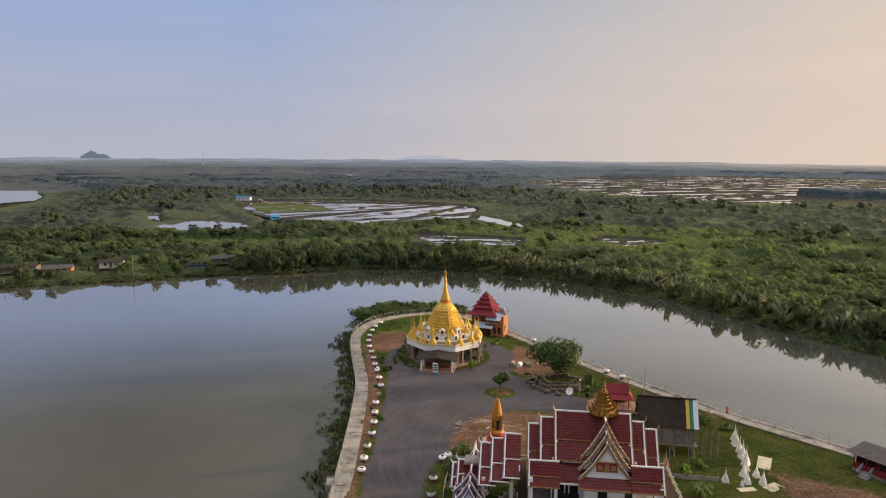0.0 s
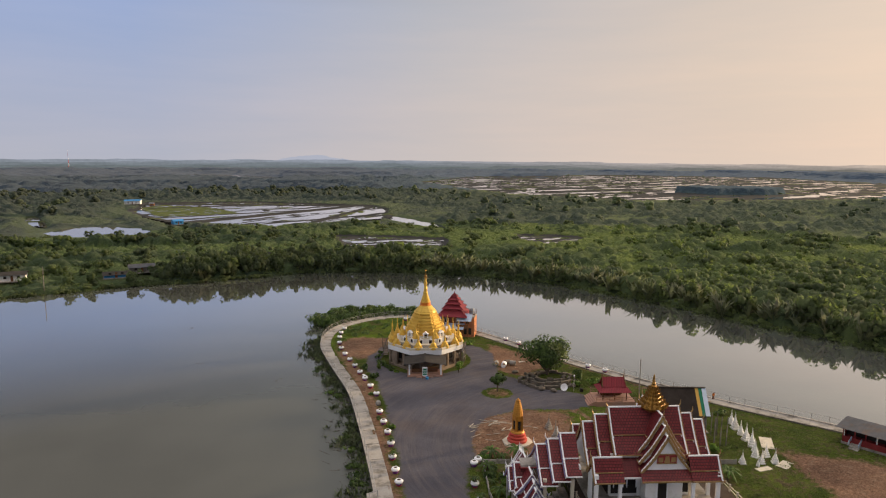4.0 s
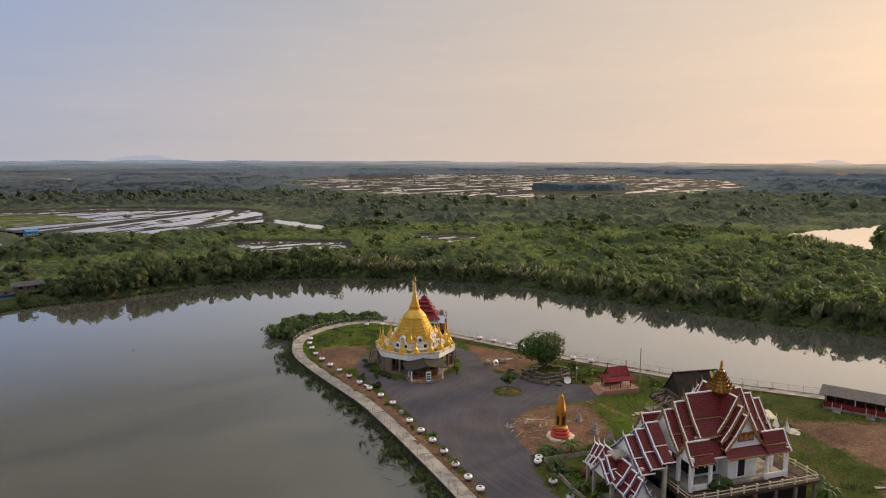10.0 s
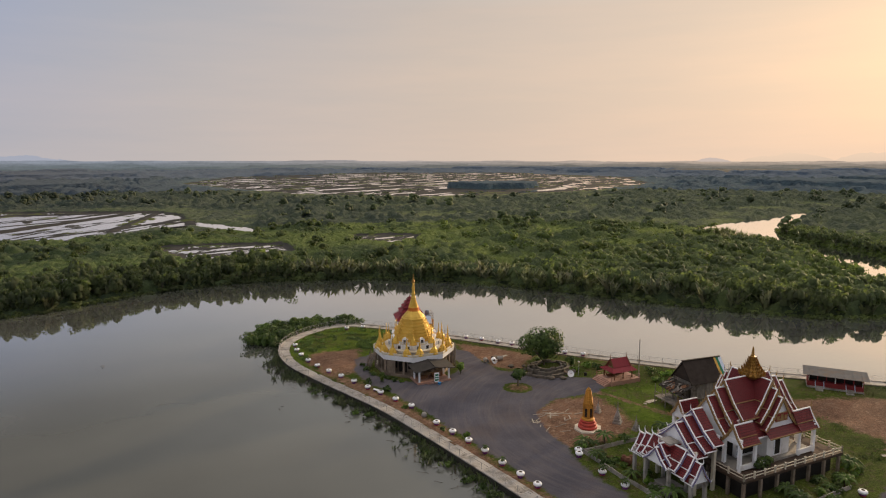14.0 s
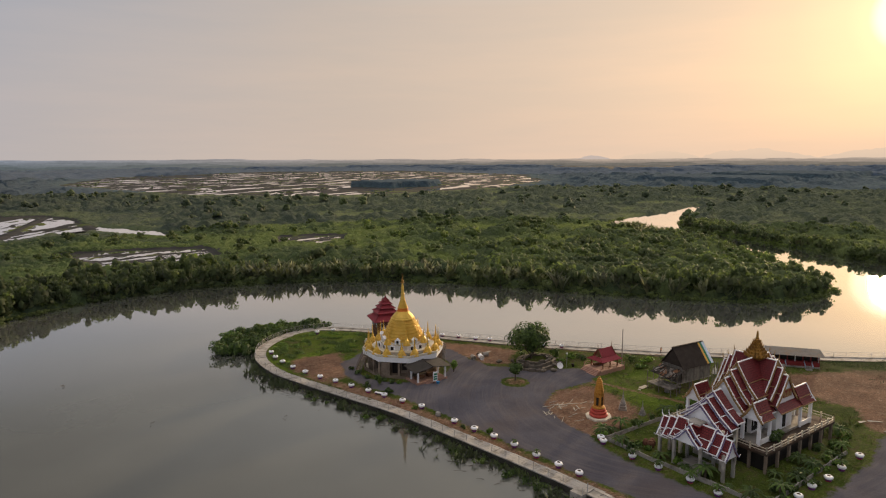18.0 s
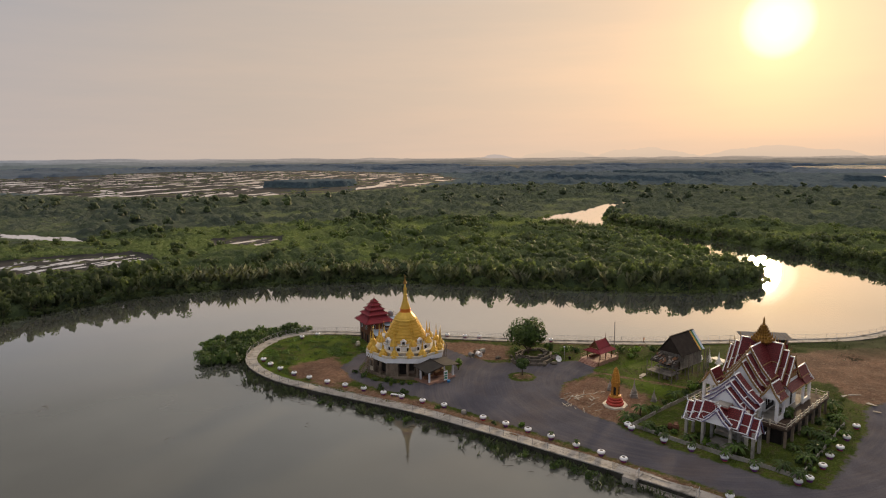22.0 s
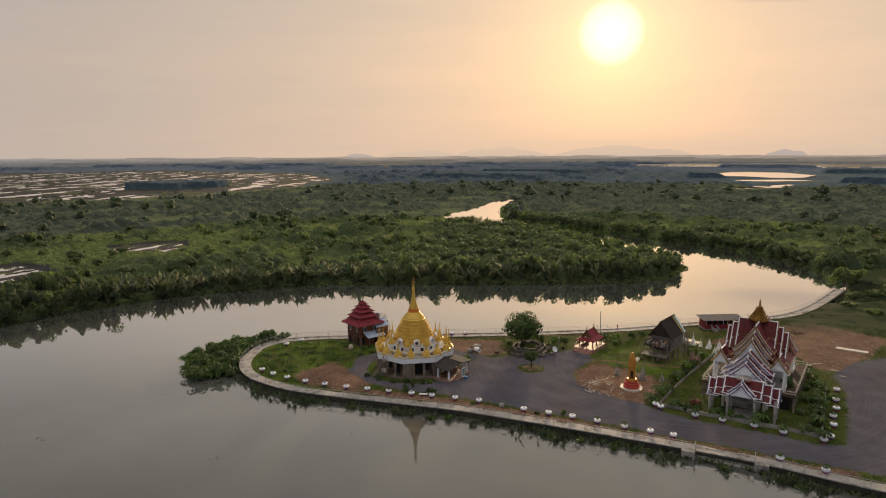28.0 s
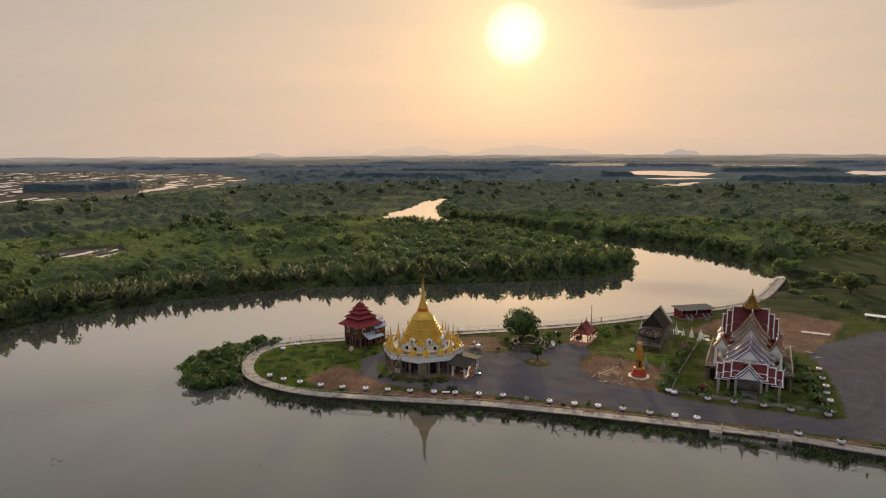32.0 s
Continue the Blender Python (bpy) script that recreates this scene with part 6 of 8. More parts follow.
# ---- red tiered pavilion ----
pav = thing("tiered_pavilion", "brown two-storey house under a tiered red roof", "pavilion", 10.9, 158.0, 0, 68)
pav.scale = (0.78, 0.78, 1)
part("lower_wall", Shape().box(0, 0, -0.2, 6.6, 6.6, 2.6), BROWN_WALL, pav, "brown lower storey")
part("upper_wall", Shape().box(0, 0, 2.5, 6.9, 6.9, 2.7), BROWN_WALL, pav, "brown boarded upper storey")
part("floor_band", Shape().box(0, 0, 2.36, 7.1, 7.1, 0.18), WOOD, pav)
for a in range(4):
    d = radians(90 * a)
    u, v = Vector((math.cos(d), math.sin(d), 0)), Vector((-math.sin(d), math.cos(d), 0))
    for k in (-1.8, 1.8):
        p = u * 3.45 + v * k
        w = part("window", Shape().box(p.x, p.y, 3.35, 0.12, 1.15, 1.2, 90 * a), TRIM, pav, "pale framed window")
        for kk in (-0.27, 0.27):
            q = u * 3.5 + v * (k + kk)
            part("pane", Shape().box(q.x, q.y, 3.43, 0.06, 0.46, 1.04, 90 * a), GLASS, w)
    for k in (-2.2, 0, 2.2):
        p = u * 3.3 + v * k
        part("opening", Shape().box(p.x, p.y, 0.2, 0.08, 1.1, 1.8, 90 * a), DARK, pav, "dark ground-floor opening")
    for k in (-3.15, 0.0):
        p = u * 3.35 + v * k
        part("post", Shape().box(p.x, p.y, -0.2, 0.3, 0.3, 2.7, 90 * a), OLD_WALL, pav)
levels = [(4.8, 5.05, 2.7, 6.5), (3.45, 6.75, 1.9, 7.55), (2.55, 7.8, 1.3, 8.5), (1.8, 8.75, 0.75, 9.3), (1.05, 9.5, 0.2, 10.1)]
for r0, z0, r1, z1 in levels:
    for a in range(4):
        d = radians(90 * a)
        u, v = Vector((math.cos(d), math.sin(d), 0)), Vector((-math.sin(d), math.cos(d), 0))
        q = lambda r, s, z: (u * r + v * s * r + Vector((0, 0, z)))
        rm, zm = r0 * 0.45 + r1 * 0.55, z0 * 0.55 + z1 * 0.45
        s = Shape().slab(q(r0, -1, z0), q(r0, 1, z0), q(rm, 1, zm), q(rm, -1, zm), 0.08).slab(q(rm, -1, zm), q(rm, 1, zm), q(r1, 1, z1), q(r1, -1, z1), 0.08)
        part("roof_slope", s, RED_SHEET, pav, "red ribbed roof sheet")
    part("roof_core", Shape().box(0, 0, z1 - 0.3, r1 * 1.96, r1 * 1.96, 0.75 if r1 > 0.5 else 0.3), BROWN_WALL, pav)
    for sx, sy in ((1, 1), (1, -1), (-1, 1), (-1, -1)):
        part("hip", Shape().beam((sx * r0, sy * r0, z0 + 0.03), (sx * r1, sy * r1, z1 + 0.03), 0.14, 0.1), RED_SHEET, pav)
part("finial", Shape().lathe([(0.25, 10.0), (0.3, 10.15), (0.12, 10.3), (0.16, 10.45), (0.03, 10.85)], 8), RED_SHEET, pav)
part("lean_to", Shape().slab((-6.1, -4.0, 2.35), (-6.1, 2.3, 2.35), (-3.4, 2.3, 3.35), (-3.4, -4.0, 3.35), 0.06), BLUE_TIN, pav, "pale blue sheet lean-to roof")
for y in (-3.8, 2.1):
    part("lean_to_post", Shape().box(-5.9, y, -0.1, 0.16, 0.16, 2.45), WOOD, pav)
annex = thing("brick_annex", "orange brick annex with a pale sheet roof", "building", 12.75, 156.0, 0, -22)
annex.scale = (0.8, 0.8, 1.32)
part("walls", Shape().box(1.6, 0.6, -0.2, 4.2, 4.8, 3.9), BRICK, annex)
part("balcony_roof", Shape().slab((-1.6, -3.4, 3.2), (3.0, -3.4, 3.2), (3.0, -0.6, 4.3), (-1.6, -0.6, 4.3), 0.06), BLUE_TIN, annex, "pale blue sheet porch roof")
part("balcony", Shape().box(0.2, -2.6, 1.75, 3.6, 1.6, 0.15).box(0.2, -3.35, 1.9, 3.6, 0.08, 0.6), WOOD, annex, "brown timber balcony")
for x in (-1.4, 1.9):
    part("post", Shape().box(x, -3.3, -0.1, 0.16, 0.16, 3.4), WOOD, annex)
for x, z in ((1.0, 0.5), (2.4, 0.5), (3.73, 0.9), (1.6, 2.5)):
    if x < 3.7:
        part("window", Shape().box(x, -1.82, z, 0.9, 0.08, 1.2), GLASS, annex, "dark window")
    else:
        part("window", Shape().box(3.72, -0.3, z, 0.08, 0.9, 1.2), GLASS, annex, "dark window")
part("parapet", Shape().box(1.6, 0.6, 3.7, 4.3, 4.9, 0.12), CONCRETE, annex)
tank = thing("water_tank", "steel water tank on the annex roof", "water tank", 15.0, 156.6, 5.03)
part("body", Shape().lathe([(0.6, 0.1), (0.62, 0.2), (0.62, 1.35), (0.45, 1.55), (0.15, 1.6)], 14), TIN, tank, smooth=True)
part("stand", Shape().box(0, 0, 0, 1.2, 1.2, 0.12), RUST, tank)
cage = thing("roof_rail", "thin red rail round the annex roof", "railing", 14.4, 156.2, 5.03, -22)
for x, y in ((-1.5, -1.5), (1.5, -1.5), (1.5, 1.5), (-1.5, 1.5)):
    part("post", Shape().box(x, y, 0, 0.06, 0.06, 1.2), RUST, cage)
for z in (0.6, 1.15):
    part("bar", Shape().beam((-1.5, -1.5, z), (1.5, -1.5, z), 0.05, 0.05).beam((1.5, -1.5, z), (1.5, 1.5, z), 0.05, 0.05).beam((1.5, 1.5, z), (-1.5, 1.5, z), 0.05, 0.05), RUST, cage)


# ---- the ordination hall: crossed tiered roofs under a gilt spire ----
HX, HY = 19.23, 73.85
hall = thing("temple_hall", "white temple hall with tiered dark red tile roofs", "temple", HX, HY, 0, 173)


def roof_tier(parent, axis, c, a, b, zr, half, ze, gable=True, fancy=True, edge=TRIM, thick=0.1, both=False):
    """One tier of a gabled roof. axis: 'x' or 'y', its ridge from a to b along it at offset c across; b is the open end."""
    def at(l, o, z):
        return (l, c + o, z) if axis == "x" else (c + o, l, z)
    sg = 1 if b > a else -1
    zm, hm = zr - 0.60 * (zr - ze), half * 0.54
    for o in (1, -1):
        upper = part("roof_slope", Shape().slab(at(a, o * 0.06, zr), at(b, o * 0.06, zr), at(b, o * hm, zm), at(a, o * hm, zm), thick), RED_TILE, parent, "dark red tiled roof slope")
        part("lower_course", Shape().slab(at(a, o * (hm - 0.04), zm - 0.1), at(b, o * (hm - 0.04), zm - 0.1), at(b, o * half, ze), at(a, o * half, ze), thick), RED_TILE, upper)
        part("band", Shape().beam(at(a, o * hm, zm + 0.02), at(b, o * hm, zm + 0.02), 0.12, 0.09), GILT if fancy else edge, upper, "pale gilt band across the tiles")
        part("eave_band", Shape().beam(at(a, o * half, ze + 0.02), at(b, o * half, ze + 0.02), 0.12, 0.12), GILT if fancy else edge, upper)
        for e in ((b, a) if both else (b,)):
            l = e - (0.13 if e == b else -0.13) * sg
            part("verge", Shape().beam(at(l, 0, zr + 0.10), at(l, o * hm, zm + 0.10), 0.16, 0.11).beam(at(l, o * hm, zm + 0.10), at(l, o * (half + 0.05), ze + 0.08), 0.16, 0.11), edge, upper, "white verge board")
            k = e + 0.04 * (1 if e == b else -1) * sg
            part("bargeboard", Shape().beam(at(k, 0, zr - 0.14), at(k, o * hm, zm - 0.14), 0.07, 0.26 if fancy else 0.15).beam(at(k, o * hm, zm - 0.14), at(k, o * (half + 0.1), ze - 0.1), 0.07, 0.26 if fancy else 0.15), GILT if fancy else BLUE_TRIM, upper, "gilt bargeboard" if fancy else "violet bargeboard")
            tip = Vector(at(k, o * (half + 0.1), ze - 0.05))
            tip2 = Vector(at(k + 0.05 * sg, o * (half + 0.36), ze + 0.34))
            part("naga_tip", Shape().rod(tip, tip2, 0.09, 0.02, 4), GILT if fancy else edge, upper)
            if fancy:
                teeth = Shape()
                for i in range(9):
                    f = (i + 0.5) / 9
                    p = Vector(at(k, o * half * f, 0))
                    z = zr + (zm - zr) * f / 0.54 if f < 0.54 else zm + (ze - zm) * (f - 0.54) / 0.46
                    teeth.box(p.x, p.y, z + 0.14, 0.12, 0.12, 0.22, 0, 0.2)
                tagged(part("flame_edge", teeth, GILT, upper), kind="stuff")
    part("ridge_cap", Shape().beam(at(a, 0, zr + 0.08), at(b, 0, zr + 0.08), 0.19, 0.14), edge, parent, "white ridge cap")
    if gable:
        for e in ((b, a) if both else (b,)):
            g0, g1 = e - 0.22 * sg * (1 if e == b else -1), e - 0.36 * sg * (1 if e == b else -1)
            outline = [(-half * 0.93, ze), (half * 0.93, ze), (hm, zm - 0.12), (0, zr - 0.16), (-hm, zm - 0.12)]
            s = Shape()
            s.solid([at(g0, o, z) for o, z in outline], [at(g1, o, z) for o, z in outline])
            part("gable_wall", s, TRIM, parent, "white gable wall")
    if fancy or gable:
        p = Vector(at(b, 0, zr + 0.1))
        d = Vector(at(b + 0.3 * sg, 0, zr + 0.55)) - Vector(at(b, 0, zr))
        part("ridge_horn", Shape().rod(p, p + d * 0.6, 0.10, 0.07, 5).rod(p + d * 0.6, p + d * 0.6 + Vector((0, 0, 0.5)), 0.07, 0.015, 5), GILT if fancy else edge, parent, "curved ridge horn")


def arms(axis, ends, half, heights, eaves, sign):
    a = 0.0
    for k, (e, h, z) in enumerate(zip(ends, heights, eaves)):
        roof_tier(hall, axis, 0.25 if axis == "x" else 0.0, sign * a, sign * e, h, half, z, gable=True)
        a = e - 1.0


arms("x", (5.7, 7.4, 8.85), 3.35, (13.25, 12.35, 11.45), (8.6, 7.95, 7.15), 1)
arms("x", (3.2, 4.75, 6.25), 3.35, (13.25, 12.35, 11.5), (8.6, 7.95, 7.15), -1)
arms("y", (3.35, 4.35, 5.2), 2.9, (13.25, 12.3, 11.45), (8.6, 8.0, 7.25), 1)
arms("y", (3.5, 4.5, 5.3), 2.9, (13.25, 12.3, 11.45), (8.6, 8.0, 7.25), -1)
# skirt roofs below the main eaves
inner, outer = (-3.4, 6.0, 3.0), (-4.9, 7.5, 5.0)
for sg in (1, -1):
    part("skirt_roof", Shape().slab((outer[0], sg * outer[2], 6.5), (outer[1], sg * outer[2], 6.5), (inner[1], sg * inner[2], 8.4), (inner[0], sg * inner[2], 8.4), 0.1), RED_TILE, hall, "dark red skirt roof")
    part("skirt_edge", Shape().beam((outer[0], sg * outer[2], 6.5), (outer[1], sg * outer[2], 6.5), 0.16, 0.16), TRIM, hall)
    part("porch_roof", Shape().slab((-3.1, sg * 6.1, 6.55), (3.1, sg * 6.1, 6.55), (3.1, sg * 4.9, 7.55), (-3.1, sg * 4.9, 7.55), 0.1), RED_TILE, hall, "red pent roof under the gable")
    part("porch_edge", Shape().beam((-3.15, sg * 6.1, 6.53), (3.15, sg * 6.1, 6.53), 0.14, 0.16), GILT, hall)
for x0, x1 in ((inner[0], outer[0]), (inner[1], outer[1])):
    part("skirt_roof", Shape().slab((x1, -5.0, 6.5), (x1, 5.0, 6.5), (x0, 3.0, 8.4), (x0, -3.0, 8.4), 0.1), RED_TILE, hall, "dark red skirt roof")
for sg in (1, -1):
    roof_tier(hall, "x", sg * 4.75, 5.2, 8.75, 8.95, 1.55, 6.55, both=False)
    roof_tier(hall, "x", sg * 4.75, -2.7, -6.3, 8.95, 1.55, 6.55, both=False)
part("tympanum_panel", Shape().box(0, 5.1, 8.35, 2.3, 0.12, 1.05), RED_WALL, hall, "red carved panel")
part("panel_carving", Shape().box(0, 5.18, 8.42, 0.7, 0.06, 0.8, 0, 0.6).box(-0.75, 5.18, 8.5, 0.55, 0.05, 0.55).box(0.75, 5.18, 8.5, 0.55, 0.05, 0.55), GILT, hall)
part("panel_frame", Shape().beam((-1.2, 5.14, 8.32), (1.2, 5.14, 8.32), 0.1, 0.1).beam((-1.2, 5.14, 9.42), (1.2, 5.14, 9.42), 0.1, 0.1), GILT, hall)
# body
part("podium", Shape().box(1.3, 0, 3.0, 14.8, 11.4, 0.35), CONCRETE, hall, "grey concrete podium")
part("wall_core", Shape().box(1.2, 0, 3.05, 9.6, 6.4, 5.6), WHITE, hall, "white plastered wall")
for sg in (1, -1):
    part("porch_wall", Shape().box(0.1, sg * 4.0, 3.05, 4.4, 1.9, 4.5), WHITE, hall, "white porch wall")
    door = part("door", Shape().box(0.35, sg * 4.97, 3.6, 1.05, 0.1, 2.4), DARK, hall, "dark open doorway")
    part("door_frame", Shape().box(-0.26, sg * 5.0, 3.5, 0.14, 0.16, 2.6).box(0.96, sg * 5.0, 3.5, 0.14, 0.16, 2.6).box(0.35, sg * 5.0, 6.0, 1.36, 0.16, 0.14), TRIM, door)
    for x in (3.4, 5.0):
        w = part("window", Shape().box(x, sg * 3.24, 4.6, 1.0, 0.12, 1.8), GLASS, hall, "dark tall window")
        part("window_frame", Shape().box(x - 0.56, sg * 3.27, 4.5, 0.12, 0.18, 2.0).box(x + 0.56, sg * 3.27, 4.5, 0.12, 0.18, 2.0).box(x, sg * 3.27, 6.42, 1.24, 0.18, 0.14), TRIM, w)
    for x in (5.6, 8.35, -3.0, -5.9):
        part("column", Shape().box(x, sg * 5.75, 3.0, 0.36, 0.36, 3.8), TRIM, hall, "white square column")
    for x0, x1 in ((2.6, 5.4), (6.2, 8.4), (-2.4, -5.9)):
        part("planter_wall", Shape().beam((x0, sg * 5.95, 3.6), (x1, sg * 5.95, 3.6), 0.2, 0.7), WHITE, hall, "low white parapet")
for y in (-5.75, -3.3, 3.3, 5.75):
    part("column", Shape().box(8.4, y, 3.0, 0.42, 0.42, 4.4), TRIM, hall, "white square column")
    part("column", Shape().box(-5.95, y, 3.0, 0.4, 0.4, 4.1), TRIM, hall, "white square column")
# dark panels on the solid wall stand in for the shaded interior
part("west_door", Shape().box(6.05, 0, 3.35, 0.1, 5.2, 3.7), DARK, hall, "dark open front between the columns")
for sg in (1, -1):
    part("side_opening", Shape().box(4.3, sg * 3.25, 3.75, 3.1, 0.1, 3.0), DARK, hall, "dark opening in the side wall")
    part("rear_opening", Shape().box(-2.9, sg * 3.25, 3.75, 1.2, 0.1, 2.6), DARK, hall, "dark opening in the side wall")
part("east_door", Shape().box(-3.65, 0, 3.35, 0.1, 4.4, 3.5), DARK, hall, "dark doorway")
part("lintel", Shape().beam((8.4, -5.9, 7.0), (8.4, 5.9, 7.0), 0.4, 0.45), TRIM, hall)
part("lintel", Shape().beam((-5.95, -5.9, 6.6), (-5.95, 5.9, 6.6), 0.4, 0.4), TRIM, hall)
# gilt crown over the crossing
part("crown_base", Shape().lathe([(0.9, 12.7), (1.5, 13.1), (1.75, 13.35), (1.62, 13.45), (1.5, 13.7)], 8, turn=22.5), OLD_GOLD, hall, "gilt octagonal crown base")
r, z = 1.72, 13.4
for k in range(6):
    h = 0.50 - 0.02 * k
    part("crown_tier", Shape().lathe([(r * 0.86, z), (r * 0.95, z + 0.12), (r * 0.72, z + h)], 8, turn=22.5), OLD_GOLD, hall)
    petals = Shape()
    for i in range(8):
        a = radians(45 * i + 22.5)
        p = Vector((r * 0.95 * math.cos(a), r * 0.95 * math.sin(a), z + 0.05))
        petals.rod(p, p * 1.0 + Vector((0.16 * math.cos(a), 0.16 * math.sin(a), 0.48)), 0.2 * r / 1.6 + 0.05, 0.02, 4)
        a += radians(22.5)
        p = Vector((r * 0.90 * math.cos(a), r * 0.90 * math.sin(a), z + 0.02))
        petals.rod(p, p + Vector((0.12 * math.cos(a), 0.12 * math.sin(a), 0.36)), 0.24 * r / 1.6, 0.03, 4)
    tagged(part("petals", petals, OLD_GOLD, hall, "upturned gilt petals"), kind="stuff")
    r, z = r * 0.78, z + h * 0.86
part("crown_spire", Shape().lathe([(0.36, z - 0.05), (0.42, z + 0.1), (0.22, z + 0.3), (0.28, z + 0.4), (0.15, z + 0.6), (0.21, z + 0.75), (0.13, z + 1.0), (0.17, z + 1.1), (0.04, 17.3)], 10), OLD_GOLD, hall)

# terrace on stilts
terrace = thing("hall_terrace", "dark stained terrace on concrete stilts round the hall", "terrace", HX, HY, 0, 173)
part("deck", Shape().box(0.3, 0.2, 2.65, 19.4, 15.4, 0.36), WET_DECK, terrace)
# near-black block paints the shade between the stilts
part("underside_wall", Shape().box(0.3, 0.2, -0.1, 17.4, 13.4, 2.75), DARK, terrace, "dark space under the deck")
for x in np.linspace(-9.0, 9.6, 7):
    for y in (-7.2, 7.6):
        part("stilt", Shape().box(x, y, -0.2, 0.36, 0.36, 2.9), OLD_WALL, terrace)
for y in np.linspace(-5.0, 5.2, 4):
    for x in (-9.0, 9.6):
        part("stilt", Shape().box(x, y, -0.2, 0.36, 0.36, 2.9), OLD_WALL, terrace)
RING = [(9.9, -2.4), (9.9, -7.4), (-9.3, -7.4), (-9.3, 7.8), (9.9, 7.8), (9.9, 3.0)]
for (ax, ay), (bx, by) in zip(RING[:-1], RING[1:]):
    n = max(2, int(math.hypot(bx - ax, by - ay) / 1.75))
    for i in range(n + 1):
        f = i / n
        part("rail_post", Shape().box(ax + (bx - ax) * f, ay + (by - ay) * f, 2.98, 0.17, 0.17, 0.9).box(ax + (bx - ax) * f, ay + (by - ay) * f, 3.88, 0.22, 0.22, 0.08), CREAM, terrace, "pale concrete rail post")
    for h in (0.36, 0.78):
        part("rail", Shape().beam((ax, ay, 2.98 + h), (bx, by, 2.98 + h), 0.08, 0.09), CREAM, terrace)
part("stairs", Shape().box(10.6, 0.3, -0.1, 0.9, 4.6, 2.0).box(11.3, 0.3, -0.1, 0.7, 4.6, 1.4).box(11.9, 0.3, -0.1, 0.7, 4.6, 0.8), CONCRETE, terrace, "grey concrete stairs")

# covered way and gatehouse
way_ = thing("covered_way", "open covered way with a tiered red roof", "gallery", HX, HY, 0, 173)
for a, b, zr, ze in ((9.6, 11.6, 10.05, 6.4), (10.9, 13.1, 9.35, 5.85), (12.4, 14.5, 8.7, 5.3)):
    roof_tier(way_, "x", 0.35, a, b, zr, 3.95 if b < 14 else 3.9, ze, fancy=False)
for x in (10.6, 13.9):
    for y in (-3.0, 3.6):
        part("column", Shape().box(x, y, -0.1, 0.42, 0.42, 6.0), CREAM, way_, "bare concrete column")
part("back_gable", Shape().box(9.7, 0.35, 6.2, 0.14, 6.4, 1.2), TRIM, way_)
gate = thing("gatehouse", "cross-roofed gatehouse with red tiles and white verges", "gatehouse", HX, HY, 0, 173)
for e1, zr, ze, half, a in ((3.1, 6.35, 3.95, 1.9, 0.0), (4.45, 5.95, 3.5, 1.7, 2.2), (5.6, 5.6, 3.1, 1.5, 3.6)):
    for sg in (1, -1):
        roof_tier(gate, "y", 15.4, 0.5 + sg * a, 0.5 + sg * e1, zr, half, ze, fancy=False)
for b, zr, ze, a in ((17.2, 6.45, 4.3, 15.4), (17.9, 6.0, 3.9, 16.6)):
    roof_tier(gate, "x", 0.5, a, b, zr, 2.0, ze, fancy=False)
part("flat_top", Shape().box(15.4, 0.5, 6.3, 1.9, 2.0, 0.35), CONCRETE, gate, "bare grey cement top")
part("top_rim", Shape().box(15.4, 0.5, 6.25, 2.1, 2.2, 0.12), RED_WALL, gate)
for x, y in ((14.2, -4.6), (16.6, -4.6), (14.2, 5.6), (16.6, 5.6), (14.2, -1.6), (17.4, -1.6), (14.2, 2.6), (17.4, 2.6)):
    part("column", Shape().box(x, y, -0.1, 0.4, 0.4, 3.9), CONCRETE, gate, "bare concrete column")
part("steps", Shape().box(15.6, 0.5, -0.1, 3.4, 3.6, 0.35).box(15.2, 0.5, 0.25, 2.4, 3.2, 0.3), CONCRETE, gate)

# ---- slender red and gold stupa ----
red = thing("slender_stupa", "slender gold stupa on a red ringed base", "stupa", 8.5, 94.8, 0, 12)
part("slab", Shape().prism([(2.3 * math.cos(a * 0.7854 + 0.2) * (1 + 0.06 * math.sin(a * 2.1)), 2.2 * math.sin(a * 0.7854 + 0.2)) for a in range(8)], -0.15, 0.22), CREAM, red, "pale cement slab")
for r0, z0, h in ((1.55, 0.2, 0.55), (1.38, 0.72, 0.5), (1.2, 1.2, 0.45)):
    part("base_ring", Shape().lathe([(r0 * 0.9, z0), (r0, z0 + h * 0.3), (r0, z0 + h * 0.7), (r0 * 0.88, z0 + h)], 20), RED_BASE, red, smooth=False)
part("gold_lip", Shape().lathe([(1.02, 1.6), (1.12, 1.72), (1.0, 1.9), (0.9, 1.95)], 16), GILT_DEEP, red)
part("shaft", Shape().box(0, 0, 1.9, 1.15, 1.15, 2.4, 0, 0.86), GILT_DEEP, red)
for a in range(4):
    c, s = math.cos(radians(90 * a)), math.sin(radians(90 * a))
    part("niche", Shape().box(0.53 * c, 0.53 * s, 2.15, 0.16, 0.42, 1.35, 90 * a), DARK, red, "dark tall niche")
    part("corner_pier", Shape().box(0.5 * (c - s), 0.5 * (s + c), 1.9, 0.24, 0.24, 2.5, 0, 0.85), GILT_DEEP, red)
    part("gable", Shape().box(0.52 * c, 0.52 * s, 3.6, 0.2, 0.75, 0.75, 90 * a, 0.15), GILT_DEEP, red)
cone, r0, z0 = [], 0.80, 4.25
for k in range(9):
    cone += [(r0, z0), (r0, z0 + 0.2), (r0 - 0.05, z0 + 0.27)]
    r0, z0 = r0 - 0.030 - 0.007 * k, z0 + 0.28
part("ringed_cone", Shape().lathe(cone + [(0.2, z0 + 0.08), (0.1, z0 + 0.25)], 12), GILT_DEEP, red, "dull gold ringed cone")

